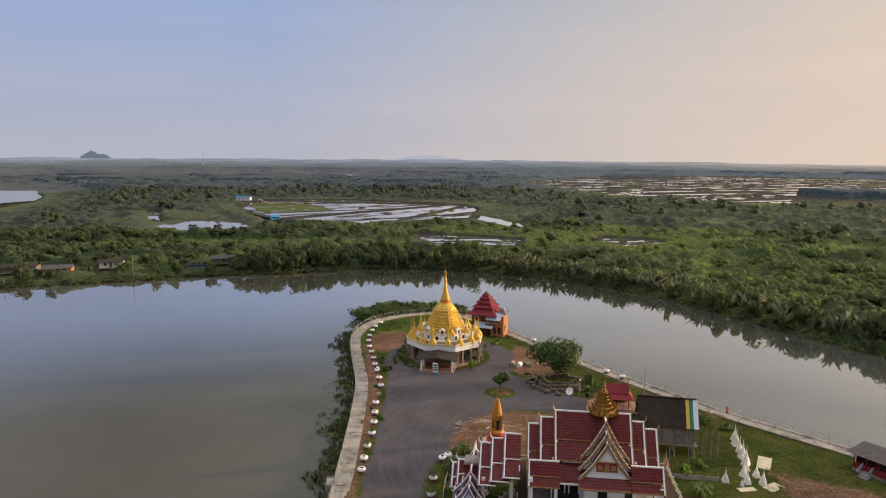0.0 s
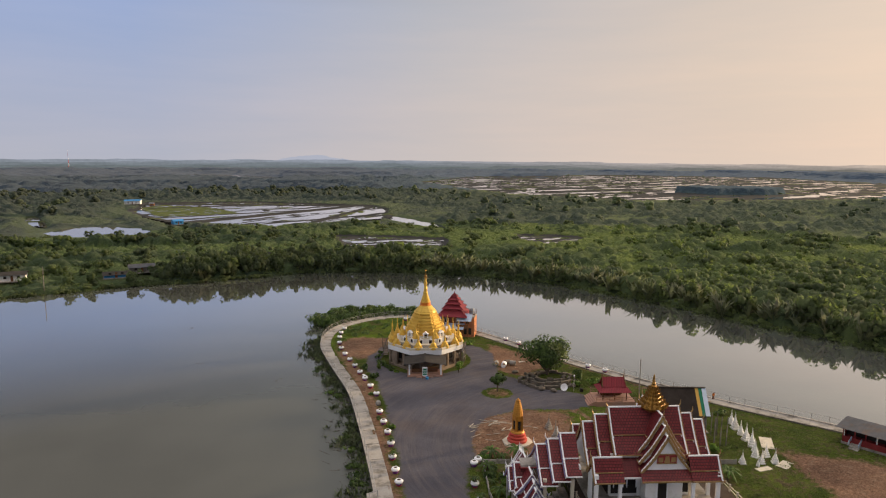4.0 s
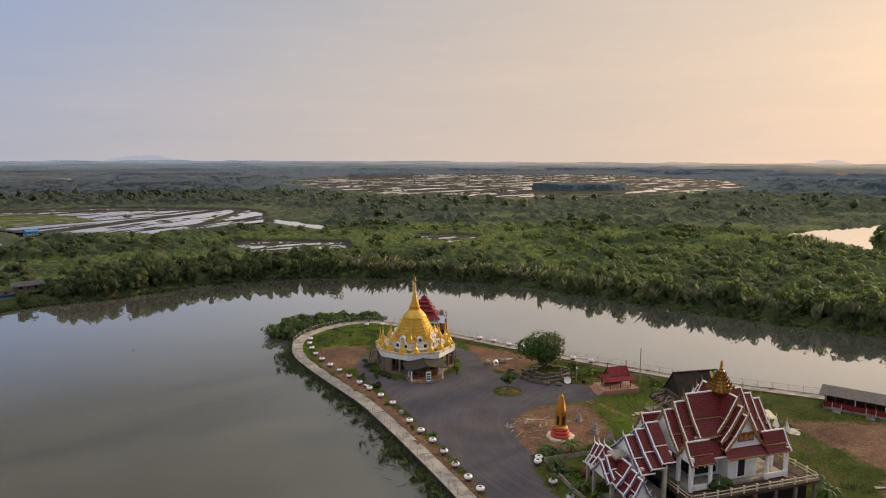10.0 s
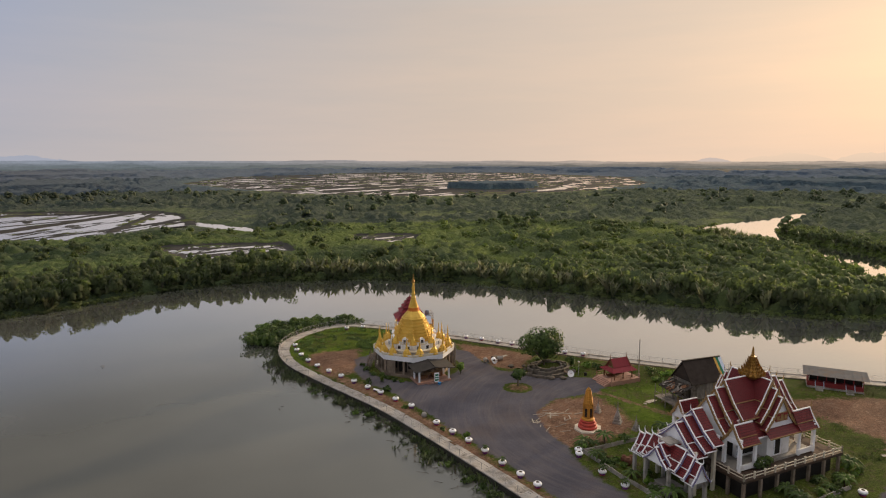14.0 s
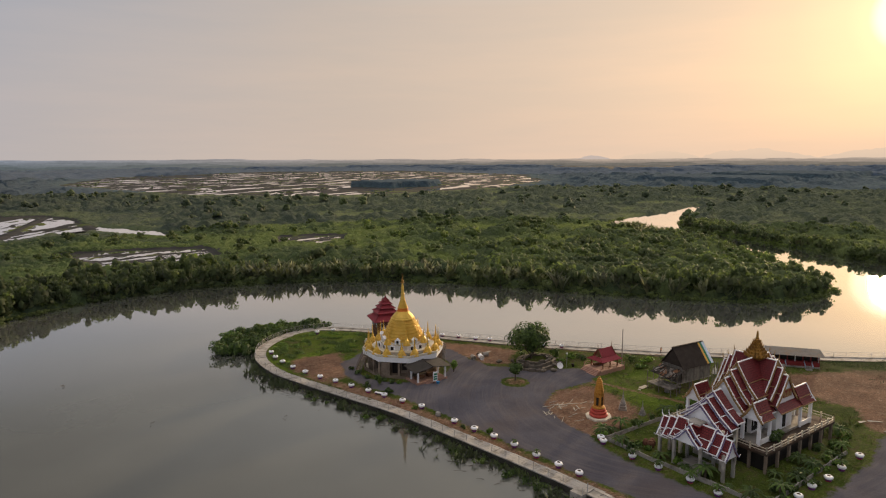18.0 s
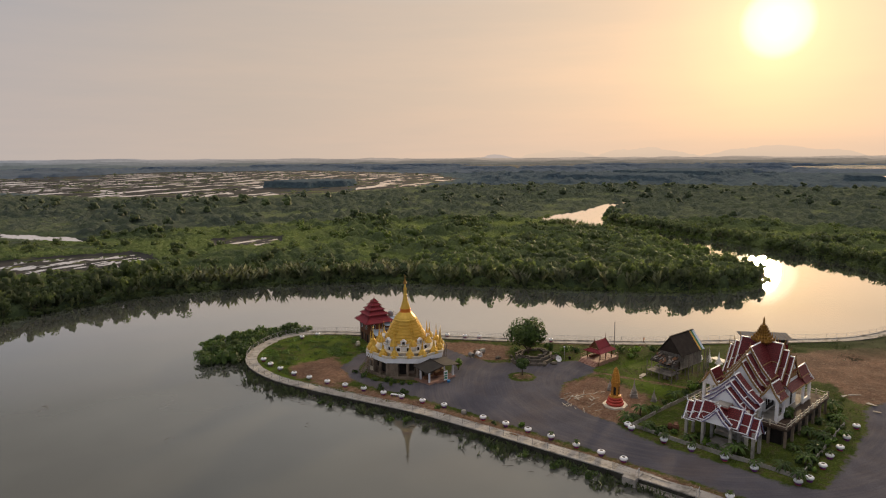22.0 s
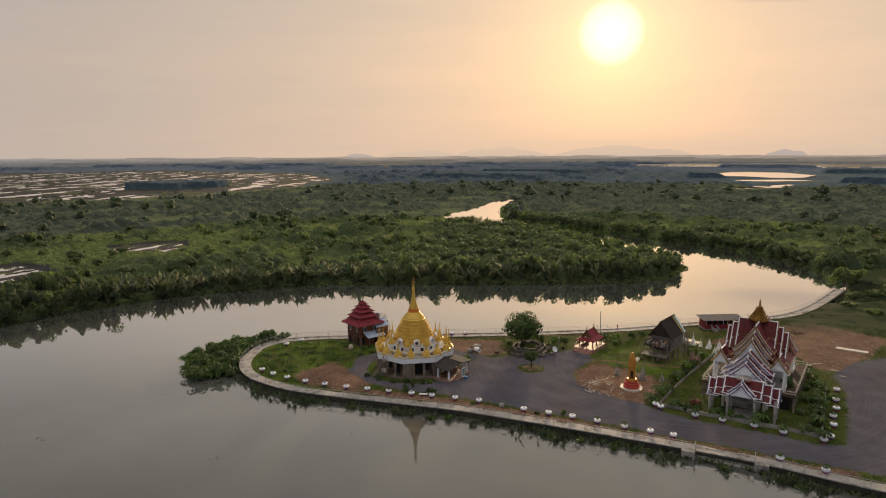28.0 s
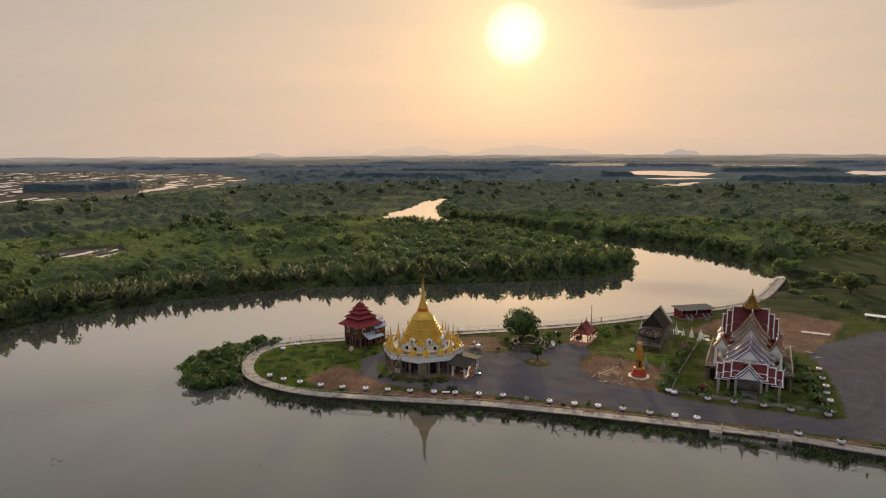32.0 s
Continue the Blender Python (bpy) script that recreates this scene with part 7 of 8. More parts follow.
# ---- small old stupas ----
def small_stupa(x, y, h, material, label, group, z=0.0):
    t = thing("small_stupa", label, "stupa", x, y, z, (x * 37 + y * 11) % 90, group)
    k = h / 3.0
    part("base", Shape().box(0, 0, -0.1, 1.15 * k, 1.15 * k, 0.22 * k + 0.1).box(0, 0, 0.22 * k, 0.86 * k, 0.86 * k, 0.28 * k).box(0, 0, 0.5 * k, 1.0 * k, 1.0 * k, 0.1 * k).box(0, 0, 0.6 * k, 0.70 * k, 0.70 * k, 0.3 * k).box(0, 0, 0.88 * k, 0.8 * k, 0.8 * k, 0.08 * k), material, t)
    part("bell", Shape().lathe([(0.36 * k, 0.95 * k), (0.34 * k, 1.2 * k), (0.22 * k, 1.5 * k), (0.13 * k, 1.62 * k)], 10), material, t)
    part("spire", Shape().lathe([(0.21 * k, 1.6 * k), (0.20 * k, 1.70 * k), (0.12 * k, 1.78 * k), (0.13 * k, 2.0 * k), (0.07 * k, 2.2 * k), (0.02 * k, 3.0 * k)], 8), material, t)
    return t


for x, y, h in ((14.3, 93.8, 3.6), (15.0, 98.9, 2.5), (14.7, 90.2, 2.5), (27.6, 92.9, 1.9)):
    small_stupa(x, y, h, GREYSTONE, "weathered grey lichen-stained little stupa", "grey stupas on the lawn")
for x, y in ((29.3, 86.0), (30.9, 85.3), (31.6, 86.4)):
    small_stupa(x, y, 2.7, PINKSTONE, "faded pinkish little stupa by the plot wall", "pink stupas by the wall")
for x, y, h in ((45.6, 96.0, 2.5), (44.9, 94.0, 2.9), (44.5, 91.9, 2.4), (44.0, 89.8, 2.8), (43.5, 87.7, 2.9), (42.8, 86.0, 2.0), (41.6, 84.2, 2.5), (43.3, 84.1, 2.2), (43.2, 82.0, 2.4), (41.2, 82.2, 2.1), (38.4, 82.6, 2.2), (40.2, 81.6, 1.3)):
    small_stupa(x, y, h, WHITE, "small whitewashed stupa in a clustered row", "white stupas")
for x, y, a, b, t in ((46.4, 88.2, 4.2, 1.8, 60), (44.2, 81.2, 2.6, 1.6, 30), (40.4, 80.6, 2.4, 1.0, 10)):
    slab = thing("concrete_slab", "pale bare concrete slab in the grass", "slab", x, y, 0, t, "slabs by the white stupas")
    part("top", Shape().box(0, 0, -0.15, a, b, 0.2), CREAM, slab)
slab = thing("concrete_slab", "pale bare concrete slab in the grass", "slab", 54.5, 55.2, 0, 80)
part("top", Shape().box(0, 0, -0.15, 6.2, 1.6, 0.3), CREAM, slab)

# ---- open sala ----
sala = thing("sala", "open timber sala under a steep red roof", "pavilion", 30.3, 108.6, 0, -9)
part("platform", Shape().box(0, 0, -0.1, 7.0, 4.9, 0.85), PINK_FLOOR, sala, "terracotta tiled platform")
for k in range(4):
    part("step", Shape().box(-3.7 - 0.34 * k, 0, -0.1, 0.36, 4.4, 0.75 - 0.18 * k), PINK_FLOOR, sala)
for x in (-2.1, 0, 2.1):
    for y in (-1.6, 1.6):
        part("post", Shape().box(x, y, 0.7, 0.18, 0.18, 1.75), WOOD, sala)
for sg in (1, -1):
    part("upper_roof", Shape().slab((-1.9, 0, 4.55), (1.9, 0, 4.55), (2.1, sg * 1.15, 3.05), (-2.1, sg * 1.15, 3.05), 0.08), RED_SHEET, sala, "steep dark red roof slope")
    part("lower_roof", Shape().slab((-2.3, sg * 1.05, 3.0), (2.3, sg * 1.05, 3.0), (2.9, sg * 2.25, 2.35), (-2.9, sg * 2.25, 2.35), 0.08), RED_SHEET, sala, "dark red lower roof")
    part("end_roof", Shape().slab((sg * 2.1, -1.05, 3.0), (sg * 2.1, 1.05, 3.0), (sg * 2.9, 2.25, 2.35), (sg * 2.9, -2.25, 2.35), 0.08), RED_SHEET, sala, "dark red end roof")
    part("bargeboard", Shape().beam((sg * 1.95, 0, 4.62), (sg * 2.12, 1.2, 3.02), 0.1, 0.16).beam((sg * 1.95, 0, 4.62), (sg * 2.12, -1.2, 3.02), 0.1, 0.16), WOOD, sala)
    part("gable", Shape().solid([(sg * 1.85, -1.05, 3.05), (sg * 1.85, 1.05, 3.05), (sg * 1.85, 0, 4.45)], [(sg * 1.75, -1.05, 3.05), (sg * 1.75, 1.05, 3.05), (sg * 1.75, 0, 4.45)]), WOOD, sala)
    part("ridge_horn", Shape().rod((sg * 1.9, 0, 4.5), (sg * 2.0, 0, 5.1), 0.09, 0.06).rod((sg * 2.0, 0, 5.1), (sg * 1.96, 0, 5.75), 0.06, 0.01), WOOD, sala)
    part("handrail", Shape().beam((-3.4, sg * 2.35, 1.55), (3.4, sg * 2.35, 1.55), 0.07, 0.07).beam((-3.4, sg * 2.35, 1.15), (3.4, sg * 2.35, 1.15), 0.05, 0.05), PINK_FLOOR, sala)
    for x in (-3.4, -1.1, 1.1, 3.4):
        part("rail_post", Shape().box(x, sg * 2.35, 0.7, 0.1, 0.1, 0.9), PINK_FLOOR, sala)
part("bench", Shape().box(0, 1.2, 0.75, 3.6, 0.5, 0.42), WOOD, sala)

# ---- old wooden house ----
old = thing("wooden_house", "old grey plank house on stilts, roof draped with cloth", "house", 33.2, 92.3, 0, -12)
ridge, eave = 8.2, 4.9
for y in (-2.1, 0, 2.1):
    for x in (-4, -1.3, 1.3, 4):
        part("stilt", Shape().rod((x, y, -0.2), (x, y, 2.0), 0.13, 0.11, 6), GREY_WOOD, old)
part("floor", Shape().box(0, 0, 1.85, 8.8, 4.8, 0.16), GREY_WOOD, old)
for sg in (1, -1):
    for i in range(30):
        part("plank", Shape().box(-3.6 + 7.5 * i / 29, sg * 2.3, 1.95, 0.265, 0.06, 3.0 + 0.05 * math.sin(i * 3)), GREY_WOOD, old)
    for i in range(16):
        y = -2.2 + 4.4 * i / 15
        part("plank", Shape().box(sg * 3.75 + 0.15, y, 1.95, 0.06, 0.27, 3.0 + max(0, (2.2 - abs(y)) * 0.9)), GREY_WOOD, old)
    slope = part("roof_slope", Shape().slab((-4.0, 0, ridge), (4.3, 0, ridge), (4.3, sg * 2.75, eave - 0.25), (-4.0, sg * 2.75, eave - 0.25), 0.12), DARK_ROOF, old, "blackened old roof slope")
part("ridge_cap", Shape().beam((-4.05, 0, ridge + 0.05), (4.35, 0, ridge + 0.05), 0.35, 0.12), DARK_ROOF, old)
for k, m in enumerate((CLOTH_Y, CLOTH_G, CLOTH_W)):
    x0, x1 = 2.75 + 0.5 * k, 3.23 + 0.5 * k + (0.2 if k == 2 else 0)
    for sg in (1, -1):
        zz = lambda f: ridge + 0.07 + (eave - 0.25 - ridge) * f
        part("cloth_stripe", Shape().slab((x0, 0, zz(0)), (x1, 0, zz(0)), (x1, sg * 2.75, zz(1)), (x0, sg * 2.75, zz(1)), 0.02), m, old, ("yellow cloth strip", "green cloth strip", "pale blue-white cloth strip")[k])
part("dark_door", Shape().box(-3.66, 0.2, 1.95, 0.06, 1.3, 2.1), DARK, old)
part("gable_panel", Shape().solid([(-3.8, -2.3, 4.95), (-3.8, 2.3, 4.95), (-3.8, 0, 7.8)], [(-3.72, -2.3, 4.95), (-3.72, 2.3, 4.95), (-3.72, 0, 7.8)]), DARK_ROOF, old)
part("veranda_roof", Shape().slab((-6.9, -2.9, 3.3), (-6.9, 2.4, 3.5), (-4.1, 2.4, 4.5), (-4.1, -2.9, 4.4), 0.1), SLATE, old, "patched grey veranda roof")
r = np.random.RandomState(93)
thatch = [Shape().box(0, 0, 0, 0.9, 0.34, 0.05, a).mesh("thatch", m_) for a, m_ in ((0, GREY_WOOD), (14, DARK_ROOF), (-11, GREY_WOOD), (24, WOOD))]
for k in range(46):
    x, y = r.uniform(-6.8, -4.4), r.uniform(-2.7, 2.2)
    bit = part("thatch", thatch[r.randint(4)], None, old)
    bit.location = (x, y, 3.46 + (x + 6.9) * 0.36 + (y + 2.9) * 0.03)
    bit.rotation_euler = (r.uniform(-0.1, 0.1), -0.34 + r.uniform(-0.12, 0.1), r.uniform(-0.5, 0.5))
for k in range(9):
    y = -2.3 + 0.55 * k
    part("front_slat", Shape().beam((-3.95, y, 2.0), (-3.95 + r.uniform(-0.1, 0.1), y + r.uniform(-0.15, 0.15), r.uniform(3.4, 4.6)), 0.16, 0.05), GREY_WOOD if k % 3 else DARK_ROOF, old)
for k in range(5):
    part("cross_rail", Shape().beam((-7.2 + 0.7 * k, 2.8, 0.5 + 0.25 * k), (-4.4 + 0.3 * k, 2.85, 0.6 + 0.3 * k), 0.07, 0.07), GREY_WOOD, old)
for x, y, h in ((-2.6, -3.6, 3.4), (0.4, -3.9, 3.9), (3.0, -3.7, 4.3), (4.9, -3.3, 4.6), (-2.2, 3.4, 3.2), (1.2, 3.6, 3.6), (3.8, 3.4, 3.4)):
    part("prop_pole", Shape().rod((x, y, -0.2), (x + 0.15, y * 0.93, h), 0.09, 0.07), GREY_WOOD, old)
part("veranda_floor", Shape().box(-5.8, 0, 1.35, 3.2, 5.4, 0.14), GREY_WOOD, old)
for x in (-7.2, -5.6):
    for y in (-2.8, 0, 2.8):
        part("veranda_post", Shape().rod((x, y, -0.2), (x, y, 3.5 + (x + 7.4) * 0.35), 0.08, 0.07), GREY_WOOD, old)
part("veranda_rail", Shape().beam((-7.2, -2.8, 2.2), (-7.2, 2.8, 2.2), 0.08, 0.1).beam((-7.2, -2.8, 2.2), (-4.4, -2.8, 2.2), 0.08, 0.1), GREY_WOOD, old)
for x in (5.4, 6.3, 7.2):
    part("loose_post", Shape().rod((x, -2.2, -0.2), (x + 0.1, -2.2, 4.4), 0.09, 0.08), GREY_WOOD, old)
    part("loose_post", Shape().rod((x, 1.6, -0.2), (x, 1.5, 3.6), 0.09, 0.08), GREY_WOOD, old)

# ---- red shed by the river ----
shed = thing("red_shed", "low red shed with a grey zinc roof", "shed", 61.9, 83.4, 0, -59)
part("wall", Shape().box(0, 0, 0.3, 9.2, 3.6, 0.95).box(0, 1.7, 0.3, 9.2, 0.14, 2.2).box(-4.5, 0, 0.3, 0.14, 3.6, 2.2).box(4.5, 0, 0.3, 0.14, 3.6, 2.2), RED_WALL, shed, "dull red lower wall")
part("floor", Shape().box(0, 0, -0.1, 9.4, 3.8, 0.42), CONCRETE, shed)
for i in range(7):
    part("post", Shape().box(-4.4 + 8.8 * i / 6, -1.7, 0.3, 0.16, 0.16, 2.25), WHITE if i % 3 == 0 else RED_WALL, shed)
# dark block stands in for the shade under the shed roof
part("dark_inside", Shape().box(0, 0.4, 1.25, 8.6, 2.2, 1.1), DARK, shed)
for i in range(30):
    x = -5.4 + 10.8 * i / 30
    part("roof_sheet", Shape().slab((x, -2.6, 2.62 + 0.03 * (i % 2)), (x + 0.37, -2.6, 2.62 + 0.03 * (i % 2)), (x + 0.37, 2.4, 3.0 + 0.03 * (i % 2)), (x, 2.4, 3.0 + 0.03 * (i % 2)), 0.03), DARK_TIN, shed)
for x in (-2.6, 2.4):
    part("stair", Shape().box(x, -2.2, -0.1, 1.3, 0.5, 0.6).box(x, -2.7, -0.1, 1.3, 0.5, 0.4).box(x, -3.2, -0.1, 1.3, 0.5, 0.2), CONCRETE, shed)
    part("stair_rail", Shape().beam((x - 0.7, -1.9, 1.3), (x - 0.7, -3.4, 0.7), 0.08, 0.5).beam((x + 0.7, -1.9, 1.3), (x + 0.7, -3.4, 0.7), 0.08, 0.5), BLUE_TIN, shed, "pale painted stair rail")

# ---- low wall round the hall's plot ----
plot = thing("plot_wall", "low grey panel wall round the hall garden", "wall", kind="structure")
PLOT = [(37.4, 82.6), (14.0, 86.9), (1.6, 88.6), (0.4, 80), (0.1, 71), (-0.6, 63.6), (8, 62.9), (24, 61.8)]
for (ax, ay), (bx, by) in zip(PLOT[:-1], PLOT[1:]):
    n = max(1, int(math.hypot(bx - ax, by - ay) / 2.0))
    for i in range(n):
        p, q = (ax + (bx - ax) * i / n, ay + (by - ay) * i / n), (ax + (bx - ax) * (i + 0.96) / n, ay + (by - ay) * (i + 0.96) / n)
        part("panel", Shape().beam((*p, 0.28), (*q, 0.28), 0.09, 0.75), CONCRETE, plot)
        part("post", Shape().box(*p, -0.1, 0.16, 0.16, 0.85), CONCRETE, plot)


# ---- trees and bushes on the temple point ----
def leafy(name, label, x, y, z, tall, wide, seed, n, size, material=None, group="", trunk=0.3, lobes=9, kind_="tree"):
    """A garden tree or bush: tapered trunk with limbs and a crown of many small sprays."""
    r = np.random.RandomState(seed)
    t = thing(name, label, kind_, x, y, z, r.uniform(0, 360), group)
    low = tall * trunk
    if trunk > 0.05:
        s = Shape().rod((0, 0, -0.3), (0.05, 0.03, low * 1.15), tall * 0.028 + 0.05, tall * 0.02 + 0.03, 7)
        for k in range(5):
            a = 1.257 * k + r.uniform(-0.3, 0.3)
            s.rod((0.04, 0.02, low * r.uniform(0.7, 1.1)), (wide * 0.30 * math.cos(a), wide * 0.30 * math.sin(a), low + (tall - low) * r.uniform(0.35, 0.6)), tall * 0.014 + 0.03, 0.03, 5)
        part("trunk", s, BARK, t)
    rz = (tall - low) / 2
    q, nq = joined(crown(seed, n, wide / 2 * 1.08, rz, size, low * 0.85, lobes), core(wide / 2 * 0.62, rz, low + rz * 0.3))
    part("crown", quads_mesh("crown", q, material or LEAF_GARDEN, normals=nq), None, t)
    return t


leafy("tree", "broad dense green tree on the rockery mound", 22.6, 121.8, 0.6, 8.0, 9.2, 201, 3900, 0.27, trunk=0.13, lobes=18)
leafy("tree", "small round green tree on a grass island", 10.9, 115.8, 0.3, 3.9, 3.3, 202, 900, 0.24, trunk=0.34, lobes=8)
leafy("bush", "round clipped green bush beside the stupa porch", 6.0, 128.4, 0, 2.4, 1.9, 203, 420, 0.2, LEAF_BRIGHT, trunk=0.12, lobes=5, kind_="bush")
for k, (x, y, h, w) in enumerate(((-9.8, 132.6, 2.0, 1.1), (-8.0, 133.6, 0.7, 1.3), (-6.6, 130.6, 0.6, 1.2), (28.5, 119.5, 2.6, 2.6), (30.5, 117.0, 1.8, 3.2), (31.5, 114.8, 1.6, 2.6), (27.0, 117.0, 1.2, 2.4),
                                  (38.0, 107.0, 1.8, 3.4), (40.5, 104.5, 1.6, 3.6), (43.0, 102.0, 1.7, 3.2), (36.0, 104.2, 1.2, 2.6), (46.0, 99.6, 1.2, 2.6), (12.5, 147.5, 1.1, 2.2), (8.6, 150.4, 1.4, 2.6), (5.4, 152.0, 1.2, 3.0), (6.5, 154.5, 1.1, 2.4),
                                  (36.2, 86.4, 1.8, 2.4), (27.0, 85.6, 2.0, 2.4), (24.4, 86.4, 1.7, 2.2), (20.5, 86.6, 1.4, 2.0), (33.5, 84.6, 1.6, 2.2), (-11.2, 127.5, 1.4, 1.4), (-9.9, 102.6, 1.1, 1.2), (10.2, 88.6, 1.3, 2.0), (2.0, 89.6, 1.2, 1.6))):
    leafy("bush", "leafy green bush growing in the temple grounds", x, y, -0.05, h, w, 300 + k, 190, 0.2, LEAF_GARDEN if k % 2 else LEAF_BRIGHT, "bushes on the temple point", trunk=0.04, lobes=5, kind_="bush")
# mangrove thicket outside the wall at the tip
r = np.random.RandomState(8)
THICKET = [(-22.5, 166), (-24, 176), (-21, 183), (-15, 187), (-9, 188.5), (-3, 186.5), (6, 184), (9.5, 176), (0, 178)]
x, y = r.uniform(-25, 11, 1100), r.uniform(165, 190, 1100)
ok = (edge_gap(THICKET, x, y) > 0.2) & (edge_gap(RIVER, x, y) > 0.9)
for k, (px, py) in enumerate(list(zip(x[ok], y[ok]))[:104]):
    leafy("mangrove_bush", "low bright green mangrove bush rising from the water", px, py, WATER - 0.3, r.uniform(1.9, 3.5), r.uniform(2.6, 4.4), 400 + k, 230, 0.23, TIP_LEAF, "mangroves at the tip", trunk=0.05, lobes=7, kind_="bush")


# ---- palms in the hall garden ----
def palm_parts(seed, tall, spread, fronds):
    r = np.random.RandomState(seed)
    out = []
    for k in range(fronds):
        a, lift = 6.283 * k / fronds + r.uniform(-0.25, 0.25), r.uniform(0.35, 1.2)
        u = np.array([math.cos(a), math.sin(a), 0])
        v = np.array([-math.sin(a), math.cos(a), 0])
        pts = [np.array([0, 0, tall]) + u * spread * f + np.array([0, 0, 1]) * spread * (lift * f - (0.55 + 0.6 * lift) * f * f) for f in (0, 0.25, 0.5, 0.75, 1.0)]
        for i, (p, q) in enumerate(zip(pts[:-1], pts[1:])):
            w0, w1 = spread * (0.05, 0.11, 0.12, 0.09, 0.01)[i], spread * (0.05, 0.11, 0.12, 0.09, 0.01)[i + 1]
            d = np.array([0, 0, 0.45])
            out += [[p, p + v * w0 - d * w0, q + v * w1 - d * w1, q], [p - v * w0 - d * w0, p, q, q - v * w1 - d * w1]]
    return quads_mesh("fronds", np.array(out), TIP_LEAF if seed % 3 else LEAF_GARDEN)


palm_kinds = [(palm_parts(500 + k, h, s, n), Shape().rod((0, 0, -0.2), (0.06, 0, h), 0.14, 0.09, 6).mesh("trunk", BARK)) for k, (h, s, n) in enumerate(((0.7, 1.5, 15), (1.0, 1.7, 16), (0.5, 1.2, 14), (1.4, 1.8, 16)))]
spots = [(1.6, 86.0), (1.5, 83.0), (1.7, 79.4), (1.6, 75.6), (1.3, 72.4), (1.0, 69.0), (0.7, 66.0), (1.2, 64.0), (4.5, 63.8), (7.0, 64.2), (9.5, 63.6), (12, 63.9), (14.2, 63.2), (16.4, 63.8), (19, 63.0), (21.5, 63.3), (24, 62.6), (26.2, 63.4),
         (3.2, 90.2), (4.6, 89.6), (6.8, 89.4), (11.2, 88.2), (18, 87.6), (26, 85.9), (29, 64.6), (31, 66.5), (32.5, 69), (34.6, 80.6), (33.2, 78.2), (9, 66.2), (15.4, 65.6), (22.6, 65.2)]
for k, (x, y) in enumerate(spots):
    g = (x * 7.3 + y * 3.1) % 1.0
    p = thing("palm", "young feathery palm in the hall garden", "palm", x, y, 0, (x * 71 + y * 37) % 360, "garden palms")
    fr, tr = palm_kinds[(k * 7 + 3) % 4]
    part("trunk", tr, None, p)
    part("fronds", fr, None, p)
    p.scale = (0.72 + 0.4 * g,) * 3
for k, (x, y, z, q) in enumerate([(-1.0, 82.3, 0.78, 0.75), (-1.2, 78.0, 0.78, 0.9), (-1.3, 73.2, 0.78, 0.95), (-2.0, 69.0, 0.78, 1.1), (-2.3, 63.4, 0.78, 1.2), (8.9, 61.5, 0.78, 0.7), (17.5, 60.6, 0.78, 0.8), (-11.0, 92.0, 0.78, 0.7), (-10.8, 96.5, 0.78, 0.5),
                                   (-14.6, 135.0, 0.78, 0.5), (-13.3, 63.7, 0.78, 0.6), (-12.0, 69.4, 0.78, 0.65)]):
    p = thing("potted_palm", "small feathery palm growing from a white planter", "palm", x, y, z, k * 67, "palms in the planters")
    part("trunk", palm_kinds[2][1], None, p)
    part("fronds", palm_kinds[(0, 2)[k % 2]][0], None, p)
    p.scale = (q * 0.8, q * 0.8, q)
for k in range(46):
    x, y = r.uniform(0.8, 30), r.uniform(61.6, 65.2)
    if k > 30:
        x, y = r.uniform(0.9, 4.2), r.uniform(63, 87)
    if k > 40:
        x, y = r.uniform(5, 34), r.uniform(86.2, 88.5) - 0.12 * (k - 40)
    leafy("shrub", "dense low garden shrub by the plot wall", x, y, -0.05, r.uniform(0.6, 1.5), r.uniform(0.9, 1.9), 600 + k, 90, 0.2, LEAF_GARDEN if k % 3 else LEAF_BRIGHT, "shrubs in the hall garden", trunk=0.03, lobes=4, kind_="bush")
for k, (x, y) in enumerate(((14.4, 68.6), (13.2, 68.4), (15.3, 68.2))):
    leafy("shrub", "dark broad-leaved shrub in the hall planter", x, y, 2.9, 1.5, 1.6, 700 + k, 120, 0.24, LEAF_GARDEN, "shrubs on the terrace", trunk=0.05, lobes=4, kind_="bush")

# ---- trees of the far meadow ----
for k, (x, y, h, w) in enumerate(((137, 51, 6.5, 8.0), (145, 47, 5.0, 7.0), (108, 36, 8.0, 9.0), (114, 33, 6.0, 7.0), (124, 44, 2.4, 5.0), (118, 50, 1.8, 4.0), (96, 47, 1.6, 4.4), (88, 42, 1.8, 4.0), (104, 52, 1.5, 4.0), (132, 38, 3.0, 6.0))):
    leafy("tree" if h > 4 else "bush", "dark green field tree past the river bend" if h > 4 else "low green field bush", x, y, -0.4, h, w, 720 + k, 700 if h > 4 else 260, 0.42, LEAF, "meadow trees", trunk=0.18 if h > 4 else 0.04, lobes=10, kind_="tree" if h > 4 else "bush")


